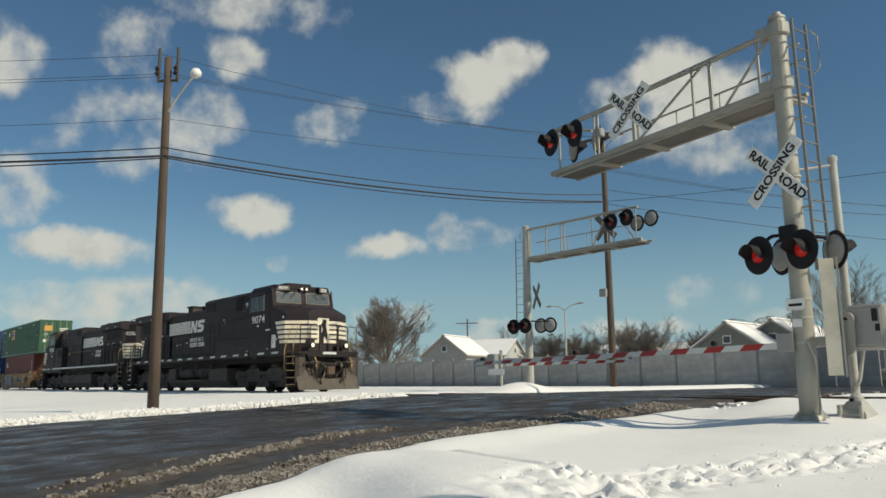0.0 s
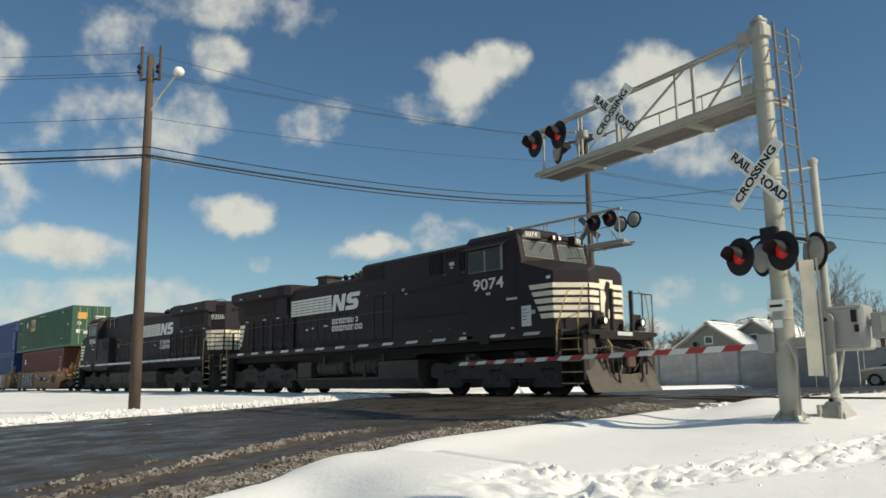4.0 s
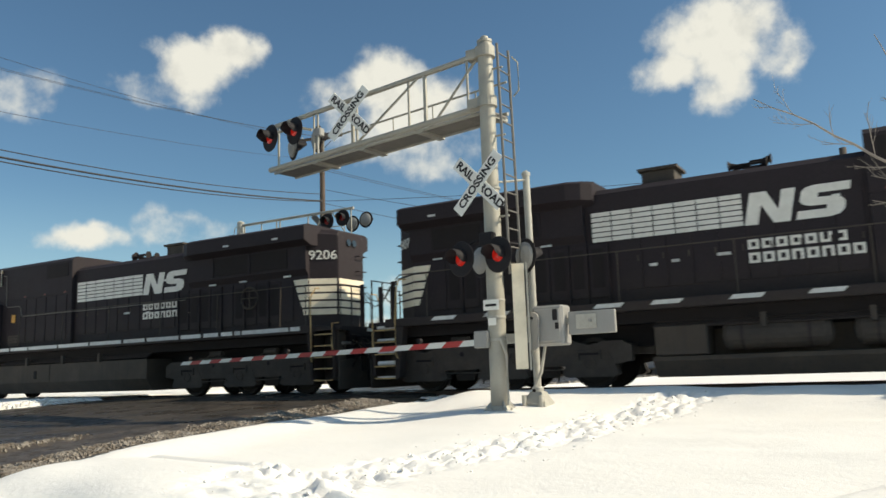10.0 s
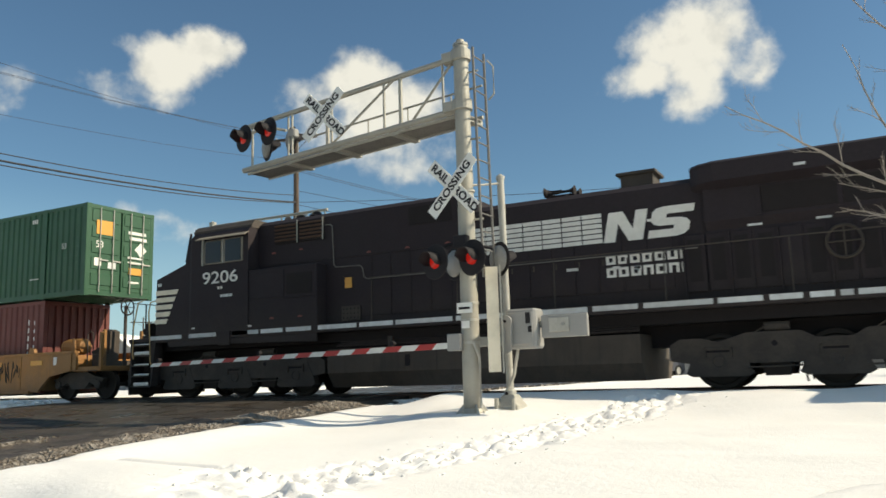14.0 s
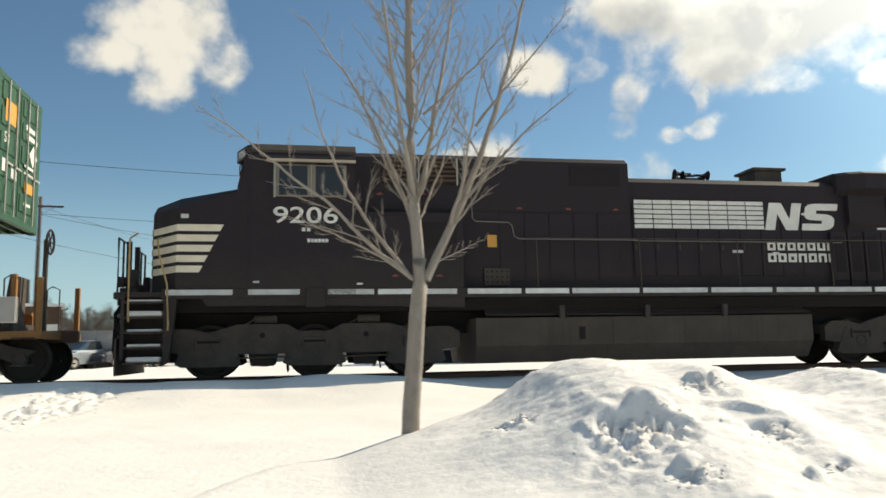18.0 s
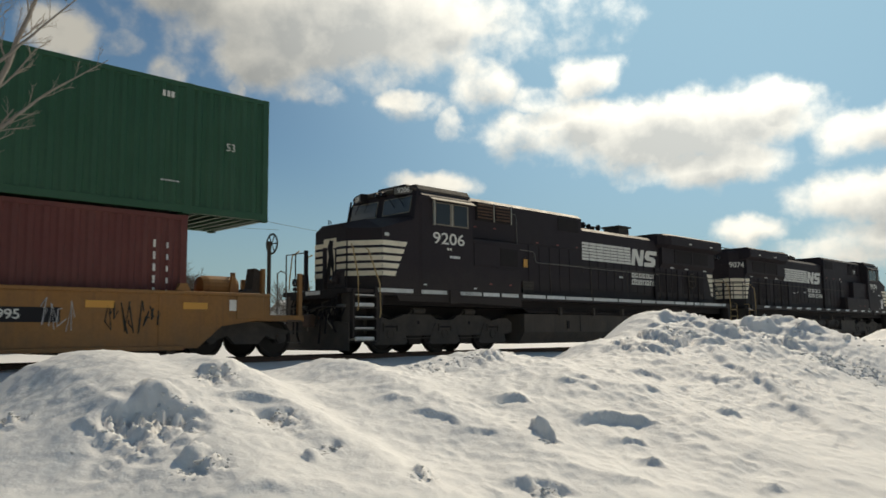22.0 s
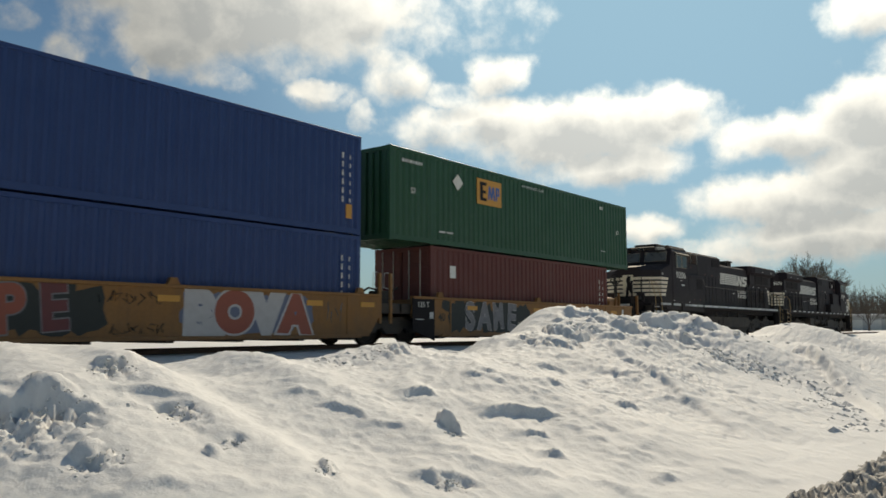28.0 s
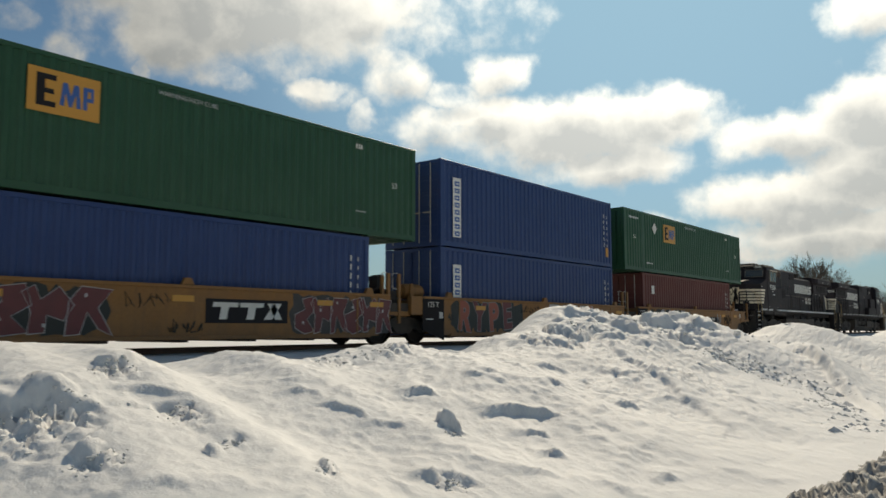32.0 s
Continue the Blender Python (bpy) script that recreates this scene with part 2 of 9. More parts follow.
def material(name, base, rough=0.6, metal=0.0, spots=None, spot_scale=3.0, spot_amount=0.5, grain=40.0, grain_amount=0.12, bump=0.15, bump_scale=60.0, rand=0.0, spec=0.5, stretch=(1, 1, 1), streak=None, streak_amount=0.4, bump2=None, dust=None):
    """A worn surface: base colour, stains of a second colour, fine grain and relief, all in metres of the object's own space."""
    mat = bpy.data.materials.new(name)
    mat.use_nodes = True
    nt = mat.node_tree
    b = nt.nodes["Principled BSDF"]
    N, L = nt.nodes.new, nt.links.new
    co = N("ShaderNodeTexCoord").outputs["Object"]
    mp = N("ShaderNodeMapping")
    mp.inputs["Scale"].default_value = stretch
    L(co, mp.inputs[0])

    def noise_at(scale, detail=5, rough_=0.6, vec=None):
        n = N("ShaderNodeTexNoise")
        n.inputs["Scale"].default_value, n.inputs["Detail"].default_value, n.inputs["Roughness"].default_value = scale, detail, rough_
        L(vec or mp.outputs[0], n.inputs["Vector"])
        return n.outputs["Fac"]

    def mix(fac, a, c):
        n = N("ShaderNodeMix")
        n.data_type = "RGBA"
        if isinstance(fac, float):
            n.inputs[0].default_value = fac
        else:
            L(fac, n.inputs[0])
        for i, v in ((6, a), (7, c)):
            if isinstance(v, tuple):
                n.inputs[i].default_value = (*v, 1)
            else:
                L(v, n.inputs[i])
        return n.outputs[2]

    def ramp(v, lo, hi, top=1.0):
        n = N("ShaderNodeMapRange")
        L(v, n.inputs["Value"])
        n.inputs["From Min"].default_value, n.inputs["From Max"].default_value, n.inputs["To Max"].default_value = lo, hi, top
        return n.outputs[0]

    col = base
    dark = tuple(c * 0.45 for c in base)
    if spots:
        col = mix(ramp(noise_at(spot_scale), 0.42, 0.72, spot_amount), col, spots)
    if streak:
        smp = N("ShaderNodeMapping")
        smp.inputs["Scale"].default_value = (7, 7, 0.35)
        L(co, smp.inputs[0])
        col = mix(ramp(noise_at(1.5, 6, 0.65, smp.outputs[0]), 0.5, 0.8, streak_amount), col, streak)
    if dust:
        # road dust caked on up to a wavering height
        sz = N("ShaderNodeSeparateXYZ")
        L(co, sz.inputs[0])
        wav = N("ShaderNodeMath")
        wav.operation = "MULTIPLY_ADD"
        L(noise_at(1.7), wav.inputs[0])
        wav.inputs[1].default_value = 1.1
        L(sz.outputs[2], wav.inputs[2])
        col = mix(ramp(wav.outputs[0], dust[1] + 0.55, dust[0] + 0.55, dust[2]), col, dust[3])
    col = mix(ramp(noise_at(grain, 4), 0.35, 0.75, grain_amount), col, dark)
    if rand:
        hsv = N("ShaderNodeHueSaturation")
        oi = N("ShaderNodeObjectInfo")
        L(ramp(oi.outputs["Random"], -0.0, 1.0, 2 * rand), hsv.inputs["Value"])
        add = N("ShaderNodeMath")
        add.inputs[1].default_value = 1 - rand
        L(hsv.inputs["Value"].links[0].from_socket, add.inputs[0])
        L(add.outputs[0], hsv.inputs["Value"])
        if not isinstance(col, tuple):
            L(col, hsv.inputs["Color"])
        col = hsv.outputs[0]
    L(col, b.inputs["Base Color"])
    rr = N("ShaderNodeMapRange")
    L(noise_at(spot_scale * 2.3), rr.inputs["Value"])
    rr.inputs["To Min"].default_value, rr.inputs["To Max"].default_value = max(0.03, rough - 0.12), min(1, rough + 0.12)
    L(rr.outputs[0], b.inputs["Roughness"])
    b.inputs["Metallic"].default_value, b.inputs["Specular IOR Level"].default_value = metal, spec
    if bump:
        bp = N("ShaderNodeBump")
        bp.inputs["Strength"].default_value, bp.inputs["Distance"].default_value = bump, 0.02
        L(noise_at(bump_scale, 6), bp.inputs["Height"])
        L(bp.outputs[0], b.inputs["Normal"])
        if bump2:
            b2 = N("ShaderNodeBump")
            b2.inputs["Strength"].default_value, b2.inputs["Distance"].default_value = bump2[0], bump2[2]
            L(noise_at(bump2[1], 5, 0.65), b2.inputs["Height"])
            L(b2.outputs[0], bp.inputs["Normal"])
    return mat


def glow(name, colour, strength):
    mat = bpy.data.materials.new(name)
    mat.use_nodes = True
    b = mat.node_tree.nodes["Principled BSDF"]
    b.inputs["Base Color"].default_value = (*(0.4 * c for c in colour), 1)
    b.inputs["Emission Color"].default_value = (*colour, 1)
    b.inputs["Emission Strength"].default_value = strength
    b.inputs["Roughness"].default_value = 0.2
    return mat


def glassy(name, tint, rough=0.06):
    mat = bpy.data.materials.new(name)
    mat.use_nodes = True
    b = mat.node_tree.nodes["Principled BSDF"]
    b.inputs["Base Color"].default_value = (*tint, 1)
    b.inputs["Roughness"].default_value, b.inputs["Specular IOR Level"].default_value = rough, 0.8
    b.inputs["Coat Weight"].default_value = 0.25
    return mat


SNOW = material("snow", (0.835, 0.815, 0.785), 0.75, spots=(0.71, 0.69, 0.66), spot_scale=0.6, spot_amount=0.35, grain=160, grain_amount=0.06, bump=0.17, bump_scale=34, spec=0.3, bump2=(0.24, 10, 0.045))
SNOW.node_tree.nodes["Principled BSDF"].inputs["Subsurface Weight"].default_value = 0.0
SNOWCRUST = material("crusted_snow", (0.81, 0.785, 0.75), 0.8, spots=(0.55, 0.53, 0.50), spot_scale=3, spot_amount=0.45, grain=60, grain_amount=0.25, bump=0.6, bump_scale=22, spec=0.3)
DIRTYSNOW = material("dirty_snow", (0.42, 0.395, 0.36), 0.75, spots=(0.70, 0.68, 0.64), spot_scale=9, spot_amount=0.7, grain=50, grain_amount=0.4, bump=0.7, bump_scale=25, spec=0.3)
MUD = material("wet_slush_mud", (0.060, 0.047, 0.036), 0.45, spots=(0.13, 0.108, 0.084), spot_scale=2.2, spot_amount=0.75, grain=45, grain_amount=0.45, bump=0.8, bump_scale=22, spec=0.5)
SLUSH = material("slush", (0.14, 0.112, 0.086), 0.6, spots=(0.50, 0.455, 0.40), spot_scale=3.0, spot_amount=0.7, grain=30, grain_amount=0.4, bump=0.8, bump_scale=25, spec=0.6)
ASPHALT = material("wet_asphalt", (0.042, 0.036, 0.030), 0.46, spots=(0.072, 0.057, 0.044), spot_scale=0.7, spot_amount=0.7, grain=60, grain_amount=0.4, bump=0.2, bump_scale=90, spec=0.32, stretch=(1, 0.7, 1))
for node in ASPHALT.node_tree.nodes:
    # standing melt water beside dry grit
    if node.type == "MAP_RANGE" and node.inputs["To Max"].default_value < 0.6 and node.inputs["To Min"].default_value > 0.3:
        node.inputs["From Min"].default_value, node.inputs["From Max"].default_value = 0.40, 0.60
        node.inputs["To Min"].default_value, node.inputs["To Max"].default_value = 0.26, 0.70
BLACK = material("black_engine_paint", (0.0325, 0.0255, 0.0288), 0.62, spec=0.13, spots=(0.033, 0.029, 0.029), spot_scale=1.1, spot_amount=0.4, grain=18, grain_amount=0.3, bump=0.05, bump_scale=8, streak=(0.030, 0.026, 0.025), streak_amount=0.35, dust=(1.5, 2.5, 0.45, (0.070, 0.056, 0.045)))
GRIME = material("grimy_black_steel", (0.055, 0.044, 0.036), 0.85, spots=(0.095, 0.075, 0.059), spot_scale=2.2, spot_amount=0.75, grain=30, grain_amount=0.35, bump=0.35, bump_scale=25)
TANKDIRT = material("dusty_tank_paint", (0.066, 0.050, 0.038), 0.8, spots=(0.105, 0.080, 0.058), spot_scale=1.3, spot_amount=0.7, grain=30, grain_amount=0.3, bump=0.2, streak=(0.02, 0.018, 0.016), streak_amount=0.5)
PLOWDIRT = material("dusty_plow_steel", (0.095, 0.078, 0.060), 0.8, spots=(0.06, 0.048, 0.036), spot_scale=2.5, spot_amount=0.6, grain=25, grain_amount=0.3, bump=0.2, streak=(0.14, 0.115, 0.088), streak_amount=0.5)
# wheel steel with the shade behind the truck frames put into its colour
WHEEL = material("shaded_wheel_steel", (0.032, 0.025, 0.020), 0.75, spots=(0.04, 0.03, 0.024), spot_scale=5, bump=0.15, spec=0.25)
DARK = material("dark_void_steel", (0.022, 0.018, 0.018), 0.8, bump=0.1, spec=0.2)
WHITE = material("white_paint", (0.74, 0.72, 0.66), 0.55, spots=(0.45, 0.42, 0.36), spot_scale=4, spot_amount=0.35, grain=25, grain_amount=0.15, bump=0.05)
FRAMETAN = material("tan_window_frame", (0.23, 0.20, 0.155), 0.7, spots=(0.14, 0.12, 0.09), spot_scale=4, bump=0.05)
CREAM = material("cream_nose_paint", (0.84, 0.74, 0.57), 0.5, spots=(0.42, 0.36, 0.26), spot_scale=3, spot_amount=0.4, bump=0.05)
REFLECT = material("reflective_tape", (0.62, 0.62, 0.60), 0.45, spots=(0.35, 0.33, 0.30), spot_scale=6, spot_amount=0.5, bump=0.05, rand=0.2)
GOLD = material("gold_rail_paint", (0.50, 0.33, 0.14), 0.5, spots=(0.16, 0.105, 0.05), spot_scale=6, bump=0.1)
RUST = material("rusty_steel", (0.10, 0.055, 0.035), 0.8, spots=(0.05, 0.035, 0.028), spot_scale=3, bump=0.3)
GALV = material("galvanised_steel", (0.42, 0.405, 0.36), 0.5, metal=0.12, spots=(0.31, 0.295, 0.26), spot_scale=5, spot_amount=0.6, grain=20, grain_amount=0.15, bump=0.06)
MASTAL = material("weathered_aluminium", (0.36, 0.345, 0.295), 0.5, metal=0.1, spots=(0.26, 0.245, 0.215), spot_scale=3, spot_amount=0.6, bump=0.06, streak=(0.30, 0.28, 0.24), streak_amount=0.4)
GRATE = material("grating_steel", (0.17, 0.16, 0.145), 0.6, metal=0.2, spots=(0.11, 0.10, 0.09), spot_scale=6, bump=0.05)
BOXGREY = material("grey_box_paint", (0.29, 0.285, 0.27), 0.5, spots=(0.28, 0.27, 0.26), spot_scale=4, bump=0.05)
SIGN = material("sign_white", (0.78, 0.77, 0.72), 0.5, spots=(0.62, 0.60, 0.54), spot_scale=4, spot_amount=0.3, bump=0.03)
INK = material("sign_black", (0.02, 0.018, 0.02), 0.7, bump=0, spec=0.2)
SIGNRED = material("gate_red", (0.48, 0.035, 0.03), 0.5, spots=(0.35, 0.03, 0.03), spot_scale=6, bump=0.03)
MARKRED = material("faded_red_mark", (0.20, 0.045, 0.04), 0.6, spots=(0.12, 0.05, 0.045), spot_scale=9, bump=0)
LAMPRED = glow("red_signal_lens", (0.55, 0.02, 0.015), 0.3)
REDDARK = material("red_lens_unlit", (0.20, 0.008, 0.008), 0.25, bump=0)
HEAD = glow("headlight_glass", (1.0, 0.93, 0.8), 1.3)
GLASS = glassy("dark_glass", (0.02, 0.025, 0.03))
CABGLASS = glassy("cab_glass", (0.035, 0.042, 0.048))
CABGLASS.node_tree.nodes["Principled BSDF"].inputs["Specular IOR Level"].default_value = 0.2
CABGLASS.node_tree.nodes["Principled BSDF"].inputs["Coat Weight"].default_value = 0.0
# grey-green tint paints in the daylight showing through the cab's far windows
SCREENGLASS = glassy("lit_windscreen_glass", (0.055, 0.06, 0.055), 0.16)
WOODPOLE = material("weathered_pole_wood", (0.115, 0.080, 0.058), 0.85, spots=(0.045, 0.031, 0.023), spot_scale=2, spot_amount=0.8, grain=40, grain_amount=0.7, bump=0.5, bump_scale=40, stretch=(6, 6, 0.6))
DARKPOLE = material("dark_pole_wood", (0.075, 0.06, 0.05), 0.85, spots=(0.04, 0.035, 0.03), spot_scale=3, bump=0.4, stretch=(6, 6, 0.6))
WIRE = material("wire_black", (0.03, 0.03, 0.032), 0.6, bump=0)
BARK = material("young_bark", (0.36, 0.31, 0.26), 0.8, spots=(0.20, 0.165, 0.13), spot_scale=7, spot_amount=0.55, grain=50, grain_amount=0.35, bump=0.5, bump_scale=50, stretch=(3, 3, 1))
FARBARK = material("far_bark", (0.15, 0.125, 0.105), 0.9, spots=(0.09, 0.075, 0.062), spot_scale=1, bump=0.2)
GREEN = material("green_container_paint", (0.012, 0.072, 0.030), 0.5, spots=(0.03, 0.10, 0.05), spot_scale=0.8, grain=14, grain_amount=0.2, bump=0.04, streak=(0.03, 0.07, 0.035), streak_amount=0.3)
BLUE = material("blue_container_paint", (0.010, 0.040, 0.150), 0.5, spots=(0.022, 0.058, 0.18), spot_scale=0.9, grain=14, grain_amount=0.2, bump=0.04, streak=(0.03, 0.04, 0.11), streak_amount=0.3)
RED = material("oxide_red_container_paint", (0.125, 0.026, 0.020), 0.6, spots=(0.16, 0.05, 0.035), spot_scale=0.9, grain=14, grain_amount=0.25, bump=0.05, streak=(0.12, 0.05, 0.035), streak_amount=0.35)
ORANGE = material("yellow_orange_car_paint", (0.30, 0.135, 0.034), 0.65, spots=(0.22, 0.115, 0.045), spot_scale=1.6, spot_amount=0.6, grain=16, grain_amount=0.3, bump=0.06, streak=(0.13, 0.07, 0.035), streak_amount=0.55, dust=(0.1, 0.75, 0.55, (0.12, 0.078, 0.045)))
SIGNORANGE = material("panel_orange", (0.62, 0.30, 0.05), 0.5, bump=0.02)
SIGNBLUE = material("panel_blue", (0.04, 0.12, 0.36), 0.5, bump=0.02)
FENCE = material("grey_fence_sheet", (0.36, 0.345, 0.32), 0.6, spots=(0.56, 0.545, 0.52), spot_scale=1.1, spot_amount=0.75, grain=3, grain_amount=0.4, bump=0.1, streak=(0.26, 0.245, 0.22), streak_amount=0.35, rand=0.12, stretch=(0.55, 1, 1.3))
HOUSE = material("pale_siding", (0.50, 0.485, 0.455), 0.7, spots=(0.4, 0.39, 0.37), spot_scale=1, bump=0.1)
PALEGREY = material("pale_grey_siding", (0.30, 0.30, 0.29), 0.75, spots=(0.24, 0.24, 0.23), spot_scale=1, bump=0.1)
GREYHOUSE = material("grey_green_siding", (0.17, 0.18, 0.16), 0.75, spots=(0.13, 0.14, 0.125), spot_scale=1, bump=0.1)
BLUEHOUSE = material("blue_grey_siding", (0.20, 0.25, 0.27), 0.7, spots=(0.16, 0.2, 0.22), spot_scale=1, bump=0.1)
HOUSE2 = material("tan_siding", (0.30, 0.27, 0.23), 0.8, spots=(0.24, 0.2, 0.17), spot_scale=1, bump=0.1)
TAIL = material("red_marker", (0.5, 0.02, 0.02), 0.3, bump=0)
TANCAR = material("tan_car_paint", (0.44, 0.39, 0.33), 0.3, metal=0.3, bump=0, spots=(0.38, 0.33, 0.28), spot_scale=2)
SILVERCAR = material("silver_car_paint", (0.36, 0.40, 0.44), 0.3, metal=0.5, bump=0, spots=(0.36, 0.37, 0.38), spot_scale=2)
DARKCAR = material("dark_car_paint", (0.05, 0.055, 0.07), 0.3, bump=0, spots=(0.08, 0.08, 0.08), spot_scale=2)
TYRE = material("tyre_rubber", (0.02, 0.02, 0.02), 0.8, bump=0.2)
GRAF_A = material("silver_spray_paint", (0.21, 0.20, 0.21), 0.5, spots=(0.09, 0.085, 0.095), spot_scale=4, bump=0)
GRAF_B = material("maroon_spray_paint", (0.15, 0.035, 0.035), 0.55, spots=(0.09, 0.028, 0.03), spot_scale=4, bump=0)
GRAF_C = material("black_spray_paint", (0.020, 0.024, 0.021), 0.6, bump=0)
GRAF_D = material("white_spray_paint", (0.52, 0.50, 0.49), 0.55, spots=(0.38, 0.35, 0.34), spot_scale=4, bump=0)
GRAF_E = material("orange_red_spray_paint", (0.34, 0.085, 0.05), 0.55, spots=(0.26, 0.08, 0.05), spot_scale=4, bump=0)
GRAF_G = material("grey_spray_paint", (0.055, 0.05, 0.048), 0.6, spots=(0.03, 0.028, 0.028), spot_scale=4, bump=0)
GRAF_F = material("blue_spray_paint", (0.13, 0.15, 0.22), 0.55, bump=0)

# ---- mesh helpers ----


def part(name, bm, mat, parent=None, label="", smooth=False):
    me = bpy.data.meshes.new(name)
    bm.to_mesh(me)
    bm.free()
    if smooth:
        for p in me.polygons:
            p.use_smooth = True
    me.materials.append(mat)
    ob = new(name, me)
    if parent:
        ob.parent = parent
    if label:
        tagged(ob, label)
    return ob


def again(name, src, parent, loc, rz=0.0):
    """One more piece on the mesh of src."""
    ob = new(name, src.data)
    ob.parent, ob.location, ob.rotation_euler = parent, loc, (0, 0, radians(rz))
    return ob


def thing(name, label, category, group="", kind=""):
    return tagged(new(name), label, category, group, kind)


def box(bm, x0, x1, y0, y1, z0, z1, bev=0.0):
    v = [bm.verts.new((x, y, z)) for x in (x0, x1) for y in (y0, y1) for z in (z0, z1)]
    fs = [bm.faces.new([v[i] for i in q]) for q in ((0, 1, 3, 2), (4, 6, 7, 5), (0, 4, 5, 1), (2, 3, 7, 6), (0, 2, 6, 4), (1, 5, 7, 3))]
    if bev:
        es = {e for f in fs for e in f.edges}
        bmesh.ops.bevel(bm, geom=list(es), offset=bev, segments=1, affect="EDGES")
    return bm


def slab(bm, m, sx, sy, sz):
    """A box of that size about the origin of the pose m."""
    v = [bm.verts.new(m @ Vector((x * sx / 2, y * sy / 2, z * sz / 2))) for x in (-1, 1) for y in (-1, 1) for z in (-1, 1)]
    for q in ((0, 1, 3, 2), (4, 6, 7, 5), (0, 4, 5, 1), (2, 3, 7, 6), (0, 2, 6, 4), (1, 5, 7, 3)):
        bm.faces.new([v[i] for i in q])
    return bm


def rod(bm, p0, p1, r0, r1=None, seg=8):
    p0, p1 = Vector(p0), Vector(p1)
    r1 = r0 if r1 is None else r1
    q = (p1 - p0).to_track_quat("Z", "Y")
    rings = []
    for p, r in ((p0, r0), (p1, r1)):
        rings.append([bm.verts.new(p + q @ Vector((r * math.cos(2 * math.pi * i / seg), r * math.sin(2 * math.pi * i / seg), 0))) for i in range(seg)])
    for i in range(seg):
        j = (i + 1) % seg
        bm.faces.new((rings[0][i], rings[0][j], rings[1][j], rings[1][i]))
    bm.faces.new(rings[0][::-1])
    bm.faces.new(rings[1])
    return bm


def tube(bm, pts, r, seg=6, taper=1.0):
    """A round bar through the points."""
    pts = [Vector(p) for p in pts]
    n, rings = len(pts), []
    for k, p in enumerate(pts):
        d = (pts[min(k + 1, n - 1)] - pts[max(k - 1, 0)]).normalized()
        side = d.cross(Vector((0, 0, 1)))
        side = side.normalized() if side.length > 1e-3 else Vector((1, 0, 0))
        up = side.cross(d)
        rr = r * (1 + (taper - 1) * k / (n - 1))
        rings.append([bm.verts.new(p + side * rr * math.cos(2 * math.pi * i / seg) + up * rr * math.sin(2 * math.pi * i / seg)) for i in range(seg)])
    for a, b in zip(rings, rings[1:]):
        for i in range(seg):
            j = (i + 1) % seg
            bm.faces.new((a[i], a[j], b[j], b[i]))
    bm.faces.new(rings[0][::-1])
    bm.faces.new(rings[-1])
    return bm


def lathe(bm, profile, seg=20, axis="y", at=(0, 0, 0)):
    """Turns (radius, height) pairs about an axis."""
    rings = []
    for r, h in profile:
        ring = []
        for i in range(seg):
            a = 2 * math.pi * i / seg
            c, s = r * math.cos(a), r * math.sin(a)
            p = {"y": (c, h, s), "x": (h, c, s), "z": (c, s, h)}[axis]
            ring.append(bm.verts.new(Vector(p) + Vector(at)))
        rings.append(ring)
    for a, b in zip(rings, rings[1:]):
        for i in range(seg):
            j = (i + 1) % seg
            bm.faces.new((a[i], a[j], b[j], b[i]))
    if profile[0] != profile[-1]:
        bm.faces.new(rings[0][::-1])
        bm.faces.new(rings[-1])
    bmesh.ops.recalc_face_normals(bm, faces=bm.faces[:])
    return bm


def loft(bm, sections):
    """Skins closed outlines of equal point counts, and caps the ends."""
    rings = [[bm.verts.new(p) for p in s] for s in sections]
    n = len(rings[0])
    for a, b in zip(rings, rings[1:]):
        for i in range(n):
            j = (i + 1) % n
            bm.faces.new((a[i], a[j], b[j], b[i]))
    bm.faces.new(rings[0][::-1])
    bm.faces.new(rings[-1])
    bmesh.ops.recalc_face_normals(bm, faces=bm.faces[:])
    return bm


def prism(bm, outline, y0, y1):
    """An (x, z) outline pushed from y0 to y1."""
    return loft(bm, [[(x, y0, z) for x, z in outline], [(x, y1, z) for x, z in outline]])


def B():
    return bmesh.new()


# ---- ground: one sheet of snow from the car park to the horizon ----
TRACK_Y = 17.0
ROAD_X0, ROAD_X1 = -20.6, -9.7


def ramp01(v, a, b):
    t = min(1, max(0, (v - a) / (b - a)))
    return t * t * (3 - 2 * t)


def run(y, pts):
    for (a, za), (b, zb) in zip(pts, pts[1:]):
        if y <= b:
            return za + (zb - za) * max(0, (y - a)) / (b - a)
    return pts[-1][1]


def lie(y):
    """The street's own fall: it drops from the track towards the car park."""
    return run(y, ((-30, -0.95), (-8, -0.92), (0, -0.72), (3.6, -0.5), (4.6, -0.45), (9.6, -0.28), (14.5, -0.06), (20, -0.06), (34, -0.12), (60, -0.12), (400, -0.5), (4000, -1.0)))


def plain(y):
    """The snowfield beside it."""
    return run(y, ((-30, -0.95), (-8, -0.92), (0, -0.80), (3.6, -0.58), (5, -0.47), (8, -0.38), (13, -0.33), (14.9, -0.22), (15.8, -0.10), (18.3, -0.09), (24, -0.12), (60, -0.12), (400, -0.5), (4000, -1.0)))


def kerb(y):
    """The carriageway's snowy side, which flares out towards the car park."""
    return run(y, ((-12, ROAD_X1), (-4, -6.2), (0, -6.2), (2, -7.1), (3.5, -7.7), (4.2, -8.0), (6.5, -9.0), (9.5, -9.72), (15, ROAD_X1)))


def hump(x, c, w):
    return math.exp(-((x - c) / w) ** 2)


